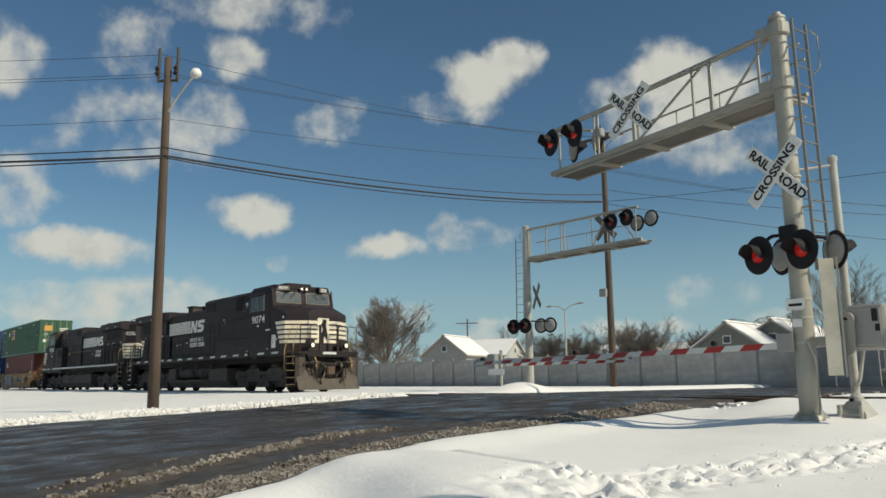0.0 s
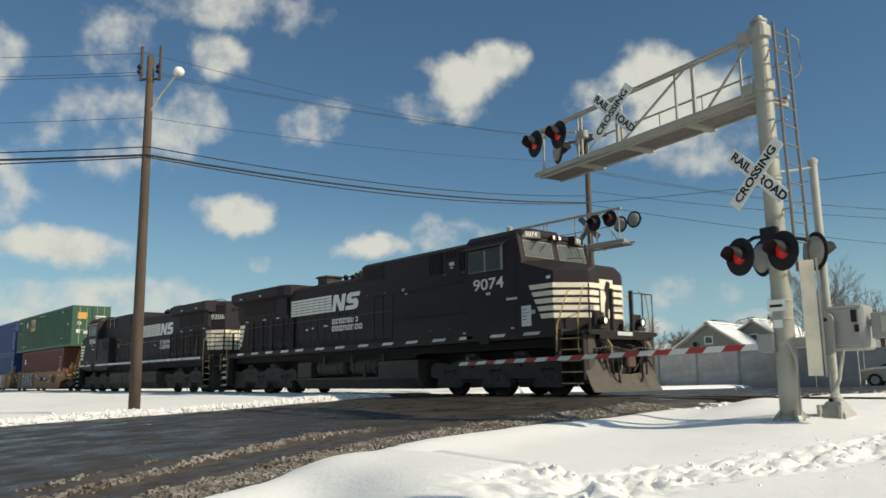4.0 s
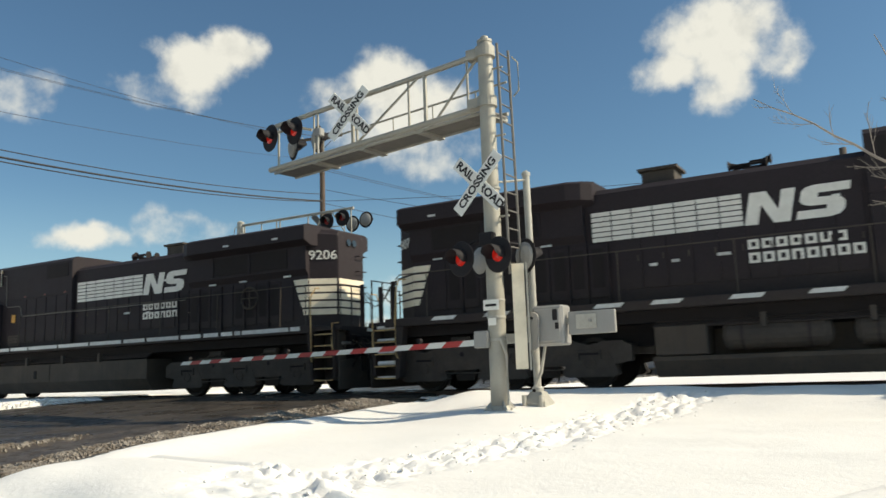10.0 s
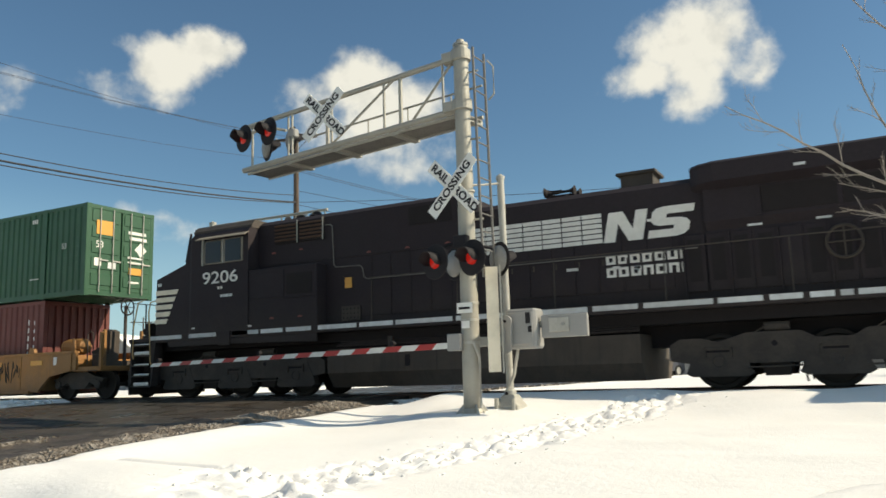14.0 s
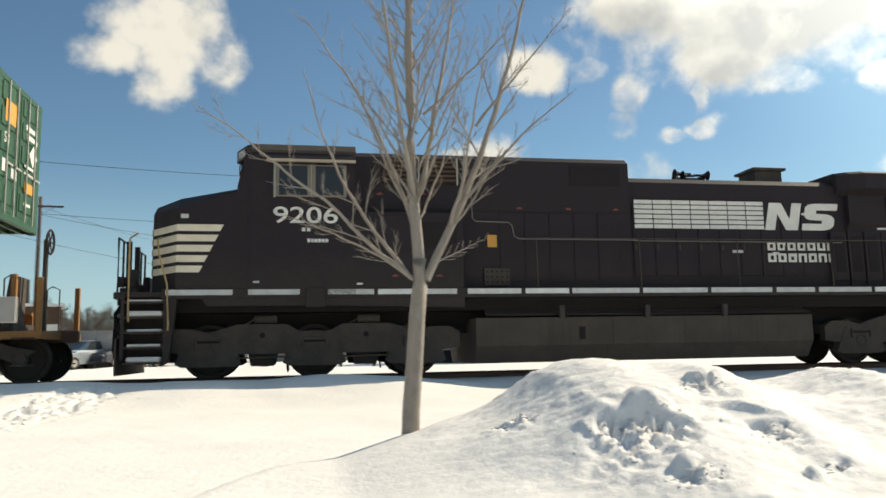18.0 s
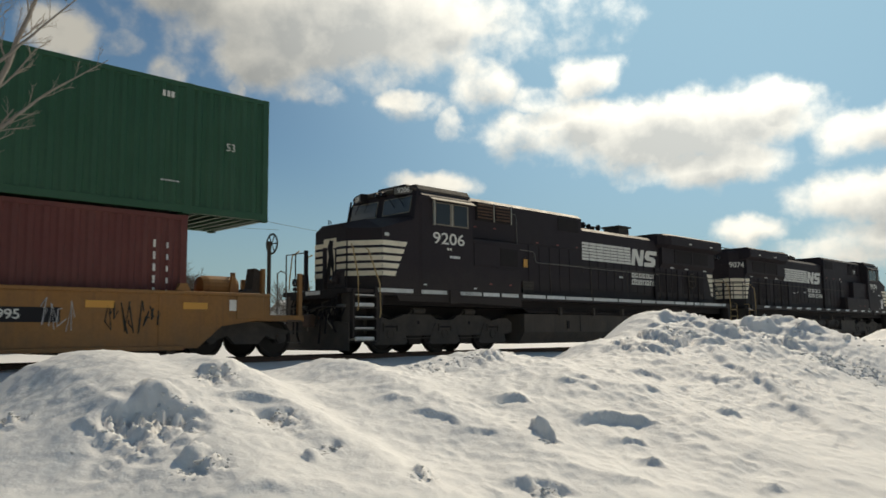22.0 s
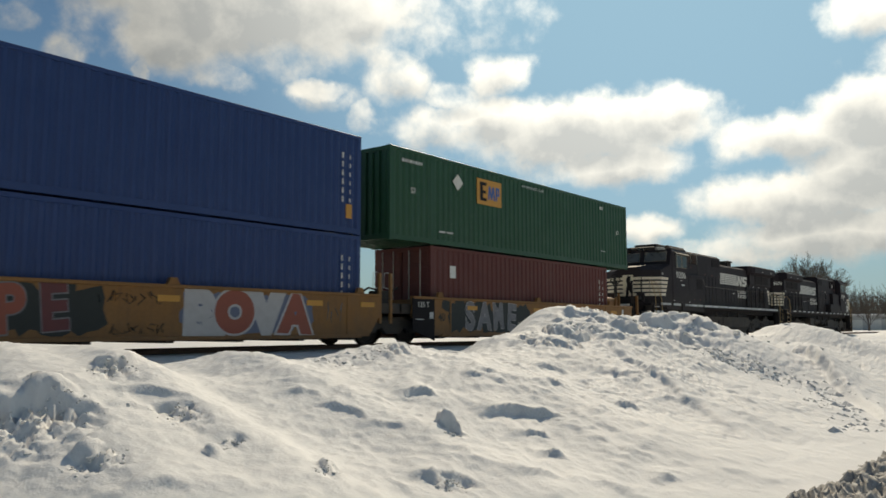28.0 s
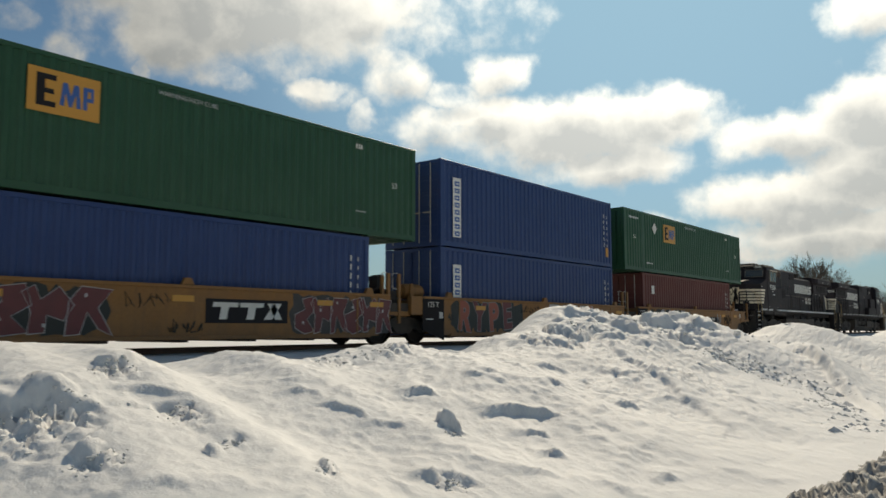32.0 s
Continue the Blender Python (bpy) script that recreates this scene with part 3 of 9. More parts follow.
def carve(count, seed):
    """Small wind lips, lumps and broken edges of the bank's crust, filed by half-metre cells."""
    rng = random.Random(seed)
    cells = {}

    def add(x, y, turn, length, width, height):
        f = (x, y, math.cos(turn), math.sin(turn), length, width, height, 0.036 + 0.15 * height)
        r = max(length, 3 * width)
        for i in range(int((x - r) // 0.5), int((x + r) // 0.5) + 1):
            for j in range(int((y - r) // 0.5), int((y + r) // 0.5) + 1):
                cells.setdefault((i, j), []).append(f)
    while len(cells) < 10 or count > 0:
        count -= 1
        x, y = rng.uniform(1.6, 14), rng.uniform(1.5, 5.4)
        # the wind has scoured some stretches smooth
        if noise.noise(Vector((x * 0.7, y * 0.9, 14.0))) < -0.05 + 0.25 * rng.random():
            continue
        s = 0.030 * 3.6 ** (rng.random() ** 2.4)
        add(x, y, rng.gauss(4.15, 0.45), s * rng.uniform(0.8, 2.2), s * rng.uniform(0.7, 1.6), s * rng.uniform(0.25, 0.5))
    # the large ones
    add(4.92, 4.22, 4.25, 0.20, 0.20, 0.10)
    add(5.45, 3.62, 4.25, 0.42, 0.24, 0.12)
    add(5.19, 3.28, 4.1, 0.18, 0.12, 0.06)
    add(4.89, 2.99, 4.2, 0.13, 0.10, 0.06)
    add(6.90, 3.32, 4.2, 0.18, 0.14, 0.09)
    add(7.41, 4.48, 4.3, 0.30, 0.16, 0.08)
    add(5.78, 4.24, 4.2, 0.14, 0.12, 0.05)
    add(3.78, 3.08, 4.2, 0.26, 0.20, 0.08)
    add(4.37, 2.76, 4.1, 0.20, 0.15, 0.07)
    add(5.20, 2.21, 4.2, 0.14, 0.10, 0.07)
    add(2.70, 4.62, 4.35, 0.42, 0.12, 0.05)
    add(3.97, 4.54, 4.1, 0.18, 0.12, 0.04)
    add(8.30, 3.90, 4.2, 0.24, 0.14, 0.07)
    return cells


LIPS = carve(2600, 4)


def clod(x, y, scale):
    """Height of packed rounded lumps, 0 to 1."""
    d = noise.voronoi(Vector((x * scale, y * scale, 4.0)))[0]
    return math.sqrt(max(0.0, 1 - (d[0] / 0.75) ** 2)) * min(1.0, (d[1] - d[0]) * 4)


def lips(x, y):
    z = 0.0
    for cx, cy, c, s, length, width, height, drop in LIPS.get((int(x // 0.5), int(y // 0.5)), ()):
        u, v = (x - cx) * c + (y - cy) * s, (y - cy) * c - (x - cx) * s
        if u > drop + 0.03 + 0.4 * length or u < -3 * width or abs(v) > length:
            continue
        u += 0.03 * noise.noise(Vector((v * 7, cx, cy))) - 0.4 * v * v / length
        rise = math.exp(u / width) if u < 0 else ramp01(u, drop, 0.0)
        z += 0.7 * height * rise * (1 - (v / length) ** 2)
    return z


# broken faces where the crust has fallen away: edge, half width, depth, how far the hollow runs
BITES = ((2.08, 4.58, 0.34, 0.22, 0.34), (2.83, 4.37, 0.17, 0.15, 0.20), (2.74, 5.01, 0.17, 0.10, 0.12), (1.45, 5.15, 0.18, 0.06, 0.12), (4.55, 3.56, 0.08, 0.09, 0.07), (2.05, 3.84, 0.16, 0.06, 0.12), (3.14, 3.33, 0.10, 0.06, 0.09), (2.86, 3.83, 0.08, 0.05, 0.07), (3.80, 2.98, 0.16, 0.06, 0.12))
# lumps that sit on the crust: place, radius, height
LUMPS = ((4.57, 3.60, 0.085, 0.12), (3.15, 3.36, 0.06, 0.06), (2.02, 3.90, 0.08, 0.06), (2.62, 3.70, 0.05, 0.05), (3.72, 3.05, 0.06, 0.06), (2.80, 5.05, 0.12, 0.07), (2.18, 4.66, 0.12, 0.06), (4.95, 2.92, 0.05, 0.05), (9.3, 5.3, 0.3, 0.14), (8.7, 5.2, 0.35, 0.08))


def bites(x, y):
    z = rough = 0.0
    for cx, cy, w, depth, run_out in BITES:
        u, v = (cx - x) * 0.40 + (cy - y) * 0.917, (x - cx) * 0.917 - (y - cy) * 0.40
        if abs(v) > w or u < -0.05 or u > 4 * run_out:
            continue
        u += 0.06 * noise.noise(Vector((v * 8, cx * 7, 1.0))) + 0.02 * noise.noise(Vector((v * 15, cy * 7, 1.0))) - 0.3 * v * v / w
        edge = 1 - (v / w) ** 2
        k = ramp01(u, -0.03, 0.06) * math.exp(-max(0, u) / run_out) * edge
        z -= 0.75 * depth * k
        rough = max(rough, k)
    return z, rough


def lumps(x, y):
    z = 0.0
    for cx, cy, r, h in LUMPS:
        d = math.hypot(x - cx, y - cy) / r + 0.5 * noise.noise(Vector((x * 11, y * 11, cx))) + 0.35 * noise.noise(Vector((x * 27, y * 27, cx)))
        if d < 1:
            z += h * math.sqrt(1 - max(0, d) ** 2)
    return z


def blocks(x, y, scale):
    """Slabs of crust: flat-topped cells of uneven height with cracks between, -1 to 1."""
    d, p = noise.voronoi(Vector((x * scale, y * scale, 2.0)))
    crack = min(1.0, (d[1] - d[0]) * 5)
    tilt = (p[0].x - x * scale) * 0.5 + (p[0].y - y * scale) * 0.9
    return (noise.cell(p[0] * 37.0) + tilt) * crack - 0.35 * (1 - crack)


def bank(x, y):
    """The ploughed bank beside the car park."""
    if x < -3 or x > 60 or y < -1.5 or y > 11:
        return 0.0
    along = run(x, ((-2.4, 0), (-0.9, 0.15), (0.3, 0.19), (0.9, 0.32), (1.9, 0.60))) + 0.24 * hump(x, 2.3, 0.55) + 0.16 * hump(x, 3.0, 0.3) + 0.10 * hump(x, 4.3, 0.3) + 0.17 * hump(x, 6.1, 0.75) + 0.08 * hump(x, 8.3, 0.4)
    along += 0.62 * hump(x, 10.9, 1.15) + 0.55 * hump(x, 13.6, 1.5) + 0.18 * hump(x, 8.9, 1.0) - 0.30 * hump(x, 17.6, 1.0) + 0.42 * hump(x, 21.8, 1.7) + 0.2 * hump(x, 38, 4)
    ridge = 5.7 + 0.25 * math.sin(x * 0.7) + 0.5 * hump(x, 11.5, 2) if x > 0.9 else run(x, ((-3, 2.0), (-1.2, 3.7), (-0.65, 4.5), (-0.15, 5.4), (0.4, 5.72), (0.9, 5.85)))
    side = (y - ridge)
    across = math.exp(-(side / (0.45 + 0.7 * ramp01(x, 0.2, 1.8))) ** 2) if side > 0 else math.exp(-(side / 2.6) ** 2)
    swell = noise.fractal(Vector((x * 0.9, y * 1.3, 3.0)), 1.0, 2.1, 2) * 0.05
    # long drift lines that the wind has drawn down the slope
    skew = Vector((x * 0.9 + 1.2 * y, y * 2.6 - 1.5 * x, 8.0))
    ripple = (1 - min(1, abs(noise.noise(skew)) * 3.2)) ** 2 * 0.014 * ramp01(noise.noise(Vector((x * 0.6, y * 0.6, 21))), -0.1, 0.3)
    fine = noise.fractal(Vector((x * 4 + 3 * y, y * 9 - 4 * x, 1.0)), 0.6, 2.2, 4) * (0.014 + 0.010 * ramp01(x, 3.5, 8))
    bite, raw = bites(x, y)
    # crust broken into slabs and clods: in the hollows, along the crest, on the tall hump and beside the car park
    crest = hump(y, ridge - 0.25, 0.20) * (0.6 * hump(x, 5.8, 0.9) + 0.3 * hump(x, 8.6, 0.8)) * ramp01(noise.noise(Vector((x * 2.5, y * 2.5, 6))), -0.1, 0.3)
    slope = 0.36 * ramp01(x, 6.5, 9.5) * ramp01(noise.noise(Vector((x * 1.3, y * 1.7, 31))), -0.15, 0.3) * ramp01(y, 4.9, 4.2)
    pits = 0.0
    if raw + crest + slope > 0.03:
        pits = raw * (0.12 * clod(x, y, 8) + 0.08 * clod(x, y, 17) - 0.05) + crest * (0.07 * clod(x, y, 8) + 0.06 * clod(x, y, 17) - 0.03) + slope * (0.09 * clod(x, y, 4.5) + 0.05 * clod(x, y, 9) - 0.02)
    big = 0.0
    if 9.0 < x < 15.5 and y > 3.9:
        big = hump(x, 12, 2.2) * ramp01(y, 4.0, 5.0) * ramp01(ridge - 0.05 - y, 0.0, 0.35) * (0.10 * blocks(x, y, 1.9) + 0.05 * blocks(x, y, 4.5) + 0.05 * clod(x, y, 5))
    # the plough's two long cuts
    d = x - 9.33 - 0.92 * (y - 4.58) + 0.12 * noise.noise(Vector((y * 3, 0, 7)))
    cut = 0.085 * ramp01(d, -0.09, 0.09) * math.exp(-max(0, d) / 0.9) * ramp01(y, 2.0, 2.6) * ramp01(y, 5.2, 4.6)
    d = x - 13.28 - 2.2 * (y - 2.89) + 0.4 * noise.noise(Vector((y * 3, 0, 3)))
    cut += 0.30 * ramp01(d, -0.2, 0.25) * math.exp(-max(0, d) / 1.4) * ramp01(y, 1.2, 1.8) * ramp01(y, 4.6, 3.8)
    relief = swell + ripple + pits + fine + big + bite + lumps(x, y) + lips(x, y) + cut
    return across * along + relief * min(1, across * 1.6 + 0.25 * ramp01(x, 2.5, 4) * ramp01(y, 1.2, 2)) * ramp01(x, 0.2, 2.0) * ramp01(y, 6.9, 6.2)


def trail_x(y):
    return run(y, ((3.5, -4.2), (5.0, -4.32), (6.0, -4.4), (7.1, -4.15), (8.9, -3.85), (11.5, -3.75), (13.8, -3.2), (16, -2.8)))


def path_worn(x, y):
    """Footprints trodden through the snow towards the signal mast."""
    if not (-6 < x < -1.5 and 3 < y < 15):
        return 0.0
    w = ramp01(abs(x - trail_x(y) + 0.12 * noise.noise(Vector((y * 2.2, 0, 4)))), 0.72, 0.34) * ramp01(y, 3.6, 5.0) * ramp01(y, 14.6, 13.6)
    if w <= 0:
        return 0.0
    return w * (0.065 * clod(x, y, 3.6) + 0.045 * clod(x + 3, y, 8) - 0.06)


def snow_height(x, y):
    left = ramp01(x, -13, -17)
    z = plain(y) * (1 - left) + (lie(y) + 0.08) * left
    if 15.5 < y < 18.5 and -22 < x < -8.5:
        z = min(z, -0.16)
    near = ramp01(math.hypot(x, y), 60, 25)
    z += near * 0.035 * noise.fractal(Vector((x * 0.35, y * 0.35, 0)), 1.0, 2.0, 4)
    z += 0.17 * hump(x, -5.7, 1.6) * math.exp(-((y - 12.0) / 1.4) ** 2) + 0.14 * hump(x, -7.6, 1.5) * math.exp(-((y - 12.9) / 1.2) ** 2)
    z += 0.24 * math.exp(-((x + 5.6) / 1.75) ** 4 - ((y - 4.6 + 0.25 * (x + 5.6)) / 0.85) ** 4)
    d = y - 5.2 + 0.26 * (x + 5.3) + 0.05 * noise.noise(Vector((x * 1.3, 0, 2)))
    z += 0.06 * ramp01(d, -0.05, 0.03) * math.exp(-max(0, d) / 0.5) * ramp01(x, -7.2, -6.5) * ramp01(x, -3.0, -3.8)
    z += 0.3 * hump(x, -22.0, 1.0) * math.exp(-((y - 21.5) / 0.9) ** 2)
    # the plough's windrow beside the track
    z += (0.27 + 0.06 * noise.noise(Vector((x * 0.9, y * 0.9, 9)))) * ramp01(y, 11.8, 14.2) * ramp01(y, 15.7, 14.7) * ramp01(x, -8.6, -7.2) * ramp01(x, 5, 1)
    z += bank(x, y) + path_worn(x, y)
    # the carriageway and its bed
    lip = ramp01(x, ROAD_X0 - 0.2, ROAD_X0 + 0.3) * ramp01(x, kerb(y) + 0.3, kerb(y) - 0.2)
    if -60 < y < 130:
        z = z * (1 - lip) + (lie(y) - 0.16) * lip
        z += 0.10 * (hump(x, ROAD_X0 - 0.9, 0.6) + hump(x, kerb(y) + 0.9, 0.6)) * ramp01(abs(y - TRACK_Y), 2.0, 3.5)
    return z


def steps(spans):
    out = []
    for a, b, d in spans:
        n = max(1, round((b - a) / d))
        out += [a + (b - a) * i / n for i in range(n)]
    return out + [spans[-1][1]]


def build_ground():
    xs = steps(((-3000, -400, 400), (-400, -90, 40), (-90, -30, 4), (-30, -12, 0.35), (-12, -5.3, 0.10), (-5.3, -2.3, 0.045), (-2.3, 0, 0.10), (0, 0.8, 0.07), (0.8, 7, 0.023), (7, 11, 0.035), (11, 16, 0.06), (16, 30, 0.13), (30, 70, 1.2), (70, 400, 30), (400, 3000, 400)))
    ys = steps(((-400, -40, 60), (-40, -2, 2.5), (-2, 1.5, 0.3), (1.5, 3.0, 0.035), (3.0, 5.9, 0.024), (5.9, 6.9, 0.06), (6.9, 14.4, 0.065), (14.4, 24, 0.4), (24, 60, 2), (60, 400, 20), (400, 3000, 300)))
    verts = [(x, y, snow_height(x, y)) for y in ys for x in xs]
    n = len(xs)
    faces = [(j * n + i, j * n + i + 1, (j + 1) * n + i + 1, (j + 1) * n + i) for j in range(len(ys) - 1) for i in range(n - 1)]
    me = bpy.data.meshes.new("ground")
    me.from_pydata(verts, [], faces)
    me.polygons.foreach_set("use_smooth", [True] * len(faces))
    me.materials.append(SNOW)
    return tagged(new("ground", me), "wind-packed white snow over level ground and a ploughed bank", "snow", kind="structure")


build_ground()


def build_road():
    bm = B()
    ys = steps(((-60, -5, 2.5), (-5, 30, 0.7), (30, 130, 6)))
    xs = [i / 18 for i in range(19)]
    rows = []
    for y in ys:
        across = [ROAD_X0 + (kerb(y) - ROAD_X0) * u for u in xs]
        rows.append([bm.verts.new((x, y, lie(y) + 0.015 + 0.05 * (1 - ((x + 15.15) / 5.5) ** 2) + 0.012 * noise.noise(Vector((x * 0.8, y * 0.5, 0))))) for x in across])
    for a, b in zip(rows, rows[1:]):
        for i in range(len(xs) - 1):
            bm.faces.new((a[i], a[i + 1], b[i + 1], b[i]))
    r = bmesh.ops.extrude_face_region(bm, geom=bm.faces[:])
    for v in r["geom"]:
        if isinstance(v, bmesh.types.BMVert):
            v.co.z -= 0.2
    bmesh.ops.recalc_face_normals(bm, faces=bm.faces[:])
    return tagged(part("road", bm, ASPHALT, smooth=True), "wet dark asphalt street with melt water and grit", "road", kind="structure")


build_road()


def clods(name, x_of, y0, y1, count, spread, size, label, mat=None):
    """A ridge of frozen slush clods beside the carriageway."""
    bm = B()
    for _ in range(count):
        y = random.uniform(y0, y1)
        x = x_of(y) + random.gauss(0, spread)
        s = size * random.uniform(0.4, 1.5)
        z = snow_height(x, y) + s * 0.1
        ver = []
        for i in range(8):
            d = Vector(((i & 1) - 0.5, ((i >> 1) & 1) - 0.5, (i >> 2) - 0.5))
            d = Vector((d.x * random.uniform(0.7, 1.5), d.y * random.uniform(0.7, 1.5), d.z * random.uniform(0.5, 1.0)))
            ver.append(bm.verts.new(Vector((x, y, z)) + d * s))
        for q in ((0, 1, 3, 2), (4, 6, 7, 5), (0, 4, 5, 1), (2, 3, 7, 6), (0, 2, 6, 4), (1, 5, 7, 3)):
            bm.faces.new([ver[i] for i in q])
    bmesh.ops.recalc_face_normals(bm, faces=bm.faces[:])
    return tagged(part(name, bm, mat or SLUSH), label, "slush", kind="stuff")


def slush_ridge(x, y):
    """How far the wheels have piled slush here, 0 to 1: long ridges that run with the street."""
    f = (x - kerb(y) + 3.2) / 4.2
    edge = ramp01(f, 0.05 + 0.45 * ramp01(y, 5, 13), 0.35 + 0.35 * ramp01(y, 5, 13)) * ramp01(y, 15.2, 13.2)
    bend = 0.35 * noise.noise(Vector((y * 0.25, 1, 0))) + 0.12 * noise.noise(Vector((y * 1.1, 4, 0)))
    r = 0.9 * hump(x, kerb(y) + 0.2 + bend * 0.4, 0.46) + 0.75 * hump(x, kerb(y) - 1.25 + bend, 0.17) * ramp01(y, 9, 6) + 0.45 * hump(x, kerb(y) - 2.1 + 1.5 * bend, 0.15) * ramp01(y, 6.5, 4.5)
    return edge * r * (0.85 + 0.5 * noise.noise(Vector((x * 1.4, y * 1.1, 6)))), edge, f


def slush_height(x, y):
    r, edge, f = slush_ridge(x, y)
    h = 0.075 * r + edge * (0.035 * noise.fractal(Vector((x * 5, y * 3.4, 0)), 0.8, 2.1, 3) + 0.5 * r * 0.09 * noise.noise(Vector((x * 12, y * 12, 3))))
    base = lie(y) + 0.05 * (1 - ((x + 15.15) / 5.5) ** 2)
    z = base - 0.02 + max(-0.02, h) + 0.035 * edge
    j = ramp01(f, 0.68, 0.97)
    return z * (1 - j) + (snow_height(x, y) + 0.05 * (1 - j) - 0.03 * ramp01(f, 0.93, 1.0) + 0.35 * max(0, h) * (1 - j)) * j


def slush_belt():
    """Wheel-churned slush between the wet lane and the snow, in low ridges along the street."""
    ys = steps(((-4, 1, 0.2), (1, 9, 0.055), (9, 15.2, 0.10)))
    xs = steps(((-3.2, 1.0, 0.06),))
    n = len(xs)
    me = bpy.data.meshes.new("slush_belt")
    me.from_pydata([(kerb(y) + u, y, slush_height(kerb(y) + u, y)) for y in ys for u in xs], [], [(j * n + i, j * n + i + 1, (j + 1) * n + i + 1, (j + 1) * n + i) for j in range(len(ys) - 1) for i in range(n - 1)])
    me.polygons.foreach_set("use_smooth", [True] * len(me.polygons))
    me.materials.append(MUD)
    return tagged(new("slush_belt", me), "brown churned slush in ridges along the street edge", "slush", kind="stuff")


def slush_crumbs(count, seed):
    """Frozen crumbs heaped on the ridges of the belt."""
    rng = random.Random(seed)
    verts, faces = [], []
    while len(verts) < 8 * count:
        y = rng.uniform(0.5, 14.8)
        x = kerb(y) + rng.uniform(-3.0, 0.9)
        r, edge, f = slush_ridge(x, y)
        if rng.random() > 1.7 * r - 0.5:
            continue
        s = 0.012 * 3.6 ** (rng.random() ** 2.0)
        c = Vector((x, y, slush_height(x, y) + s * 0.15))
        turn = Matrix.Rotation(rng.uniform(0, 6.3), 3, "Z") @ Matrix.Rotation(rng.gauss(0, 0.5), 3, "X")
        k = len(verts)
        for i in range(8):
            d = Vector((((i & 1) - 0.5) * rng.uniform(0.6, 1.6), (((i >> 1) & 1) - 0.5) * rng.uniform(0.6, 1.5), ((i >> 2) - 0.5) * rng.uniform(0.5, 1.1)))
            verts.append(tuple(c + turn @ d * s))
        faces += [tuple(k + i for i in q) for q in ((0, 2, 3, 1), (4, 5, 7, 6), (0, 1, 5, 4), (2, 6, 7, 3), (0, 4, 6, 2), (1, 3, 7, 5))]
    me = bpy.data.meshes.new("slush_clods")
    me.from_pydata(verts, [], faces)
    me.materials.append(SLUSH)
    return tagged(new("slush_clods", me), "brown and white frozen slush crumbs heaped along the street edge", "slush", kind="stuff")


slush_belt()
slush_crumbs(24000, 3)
clods("slush_clods", lambda y: ROAD_X0 - 0.1, -2, 14.8, 2200, 0.28, 0.045, "white crumbs of ploughed snow along the far street edge", SNOWCRUST)
clods("slush_clods", lambda y: ROAD_X1 + 0.08, 13.6, 19.0, 700, 0.28, 0.10, "frozen slush along the edge of the street", SNOWCRUST)
clods("slush_clods", lambda y: ROAD_X1 + 0.1, 19.5, 34, 900, 0.3, 0.09, "brown frozen slush beyond the crossing")


def crumbs(name, spots, mat, label, sink=0.08):
    """Loose angular lumps of snow lying on the ground sheet."""
    ball = bmesh.new()
    bmesh.ops.create_icosphere(ball, subdivisions=1, radius=0.5)
    ball.verts.ensure_lookup_table()
    shell = [v.co.copy() for v in ball.verts]
    sides = [tuple(v.index for v in f.verts) for f in ball.faces]
    ball.free()
    verts, faces = [], []
    for x, y, s in spots:
        c = Vector((x, y, snow_height(x, y) - s * sink))
        k = len(verts)
        sx, sy, sz = random.uniform(0.7, 1.3), random.uniform(0.7, 1.3), random.uniform(0.65, 1.0)
        for p in shell:
            f = s * random.uniform(0.65, 1.25)
            verts.append((c.x + p.x * sx * f, c.y + p.y * sy * f, c.z + p.z * sz * f))
        faces += [tuple(k + i for i in q) for q in sides]
    me = bpy.data.meshes.new(name)
    me.from_pydata(verts, [], faces)
    me.materials.append(mat)
    return tagged(new(name, me), label, "snow", kind="stuff")


def strewn(n, x0, x1, y0, y1, s0, s1, keep=None):
    out = []
    while len(out) < n:
        x, y = random.uniform(x0, x1), random.uniform(y0, y1)
        if keep and not keep(x, y):
            continue
        out.append((x, y, s0 * (s1 / s0) ** (random.random() ** 2.2)))
    return out


crumbs("trodden_snow", [(trail_x(y) + random.gauss(0, 0.42), y, random.uniform(0.015, 0.05)) for y in [random.uniform(4.2, 14.2) for _ in range(550)]], SNOW, "white crumbs of trodden snow beside the footprints")
row = [(11.9 + (12.4 - 11.9) * f / 0.3, 4.5 - 0.6 * f / 0.3) if f < 0.3 else (12.4 + 0.2 * (f - 0.3) / 0.3, 3.9 - 0.95 * (f - 0.3) / 0.3) if f < 0.6 else (12.6 - 3.2 * (f - 0.6) / 0.4, 2.95 - 1.3 * (f - 0.6) / 0.4) for f in [random.random() for _ in range(340)]]
crumbs("snow_clods", [(x + random.gauss(0, 0.28), y + random.gauss(0, 0.2), 0.05 * 4.5 ** (random.random() ** 2.2)) for x, y in row], SNOWCRUST, "broken blocks of crusted snow down the bank", 0.25)
crumbs("snow_clods", strewn(150, 9.3, 15.5, 4.9, 5.9, 0.03, 0.14), SNOWCRUST, "broken blocks of crusted snow along the bank top", 0.2)
crumbs("snow_clods", strewn(60, 13.2, 26, 4.2, 6.0, 0.05, 0.22), SNOWCRUST, "broken blocks of crusted snow along the bank top")
broken = []
for cx, cy, w, depth, run_out in BITES:
    broken += [(cx + random.gauss(-0.06, 0.5 * w), cy - abs(random.gauss(0.05, 0.5 * run_out)), 0.012 * 4.0 ** (random.random() ** 2)) for _ in range(int(420 * w))]
broken += [(x, 5.38 + random.gauss(0, 0.08), 0.015 * 5.0 ** (random.random() ** 2)) for x in [random.uniform(4.9, 6.6) for _ in range(170)]]
crumbs("snow_clods", broken, SNOWCRUST, "crumbs of broken crust clustered on the bank", 0.22)


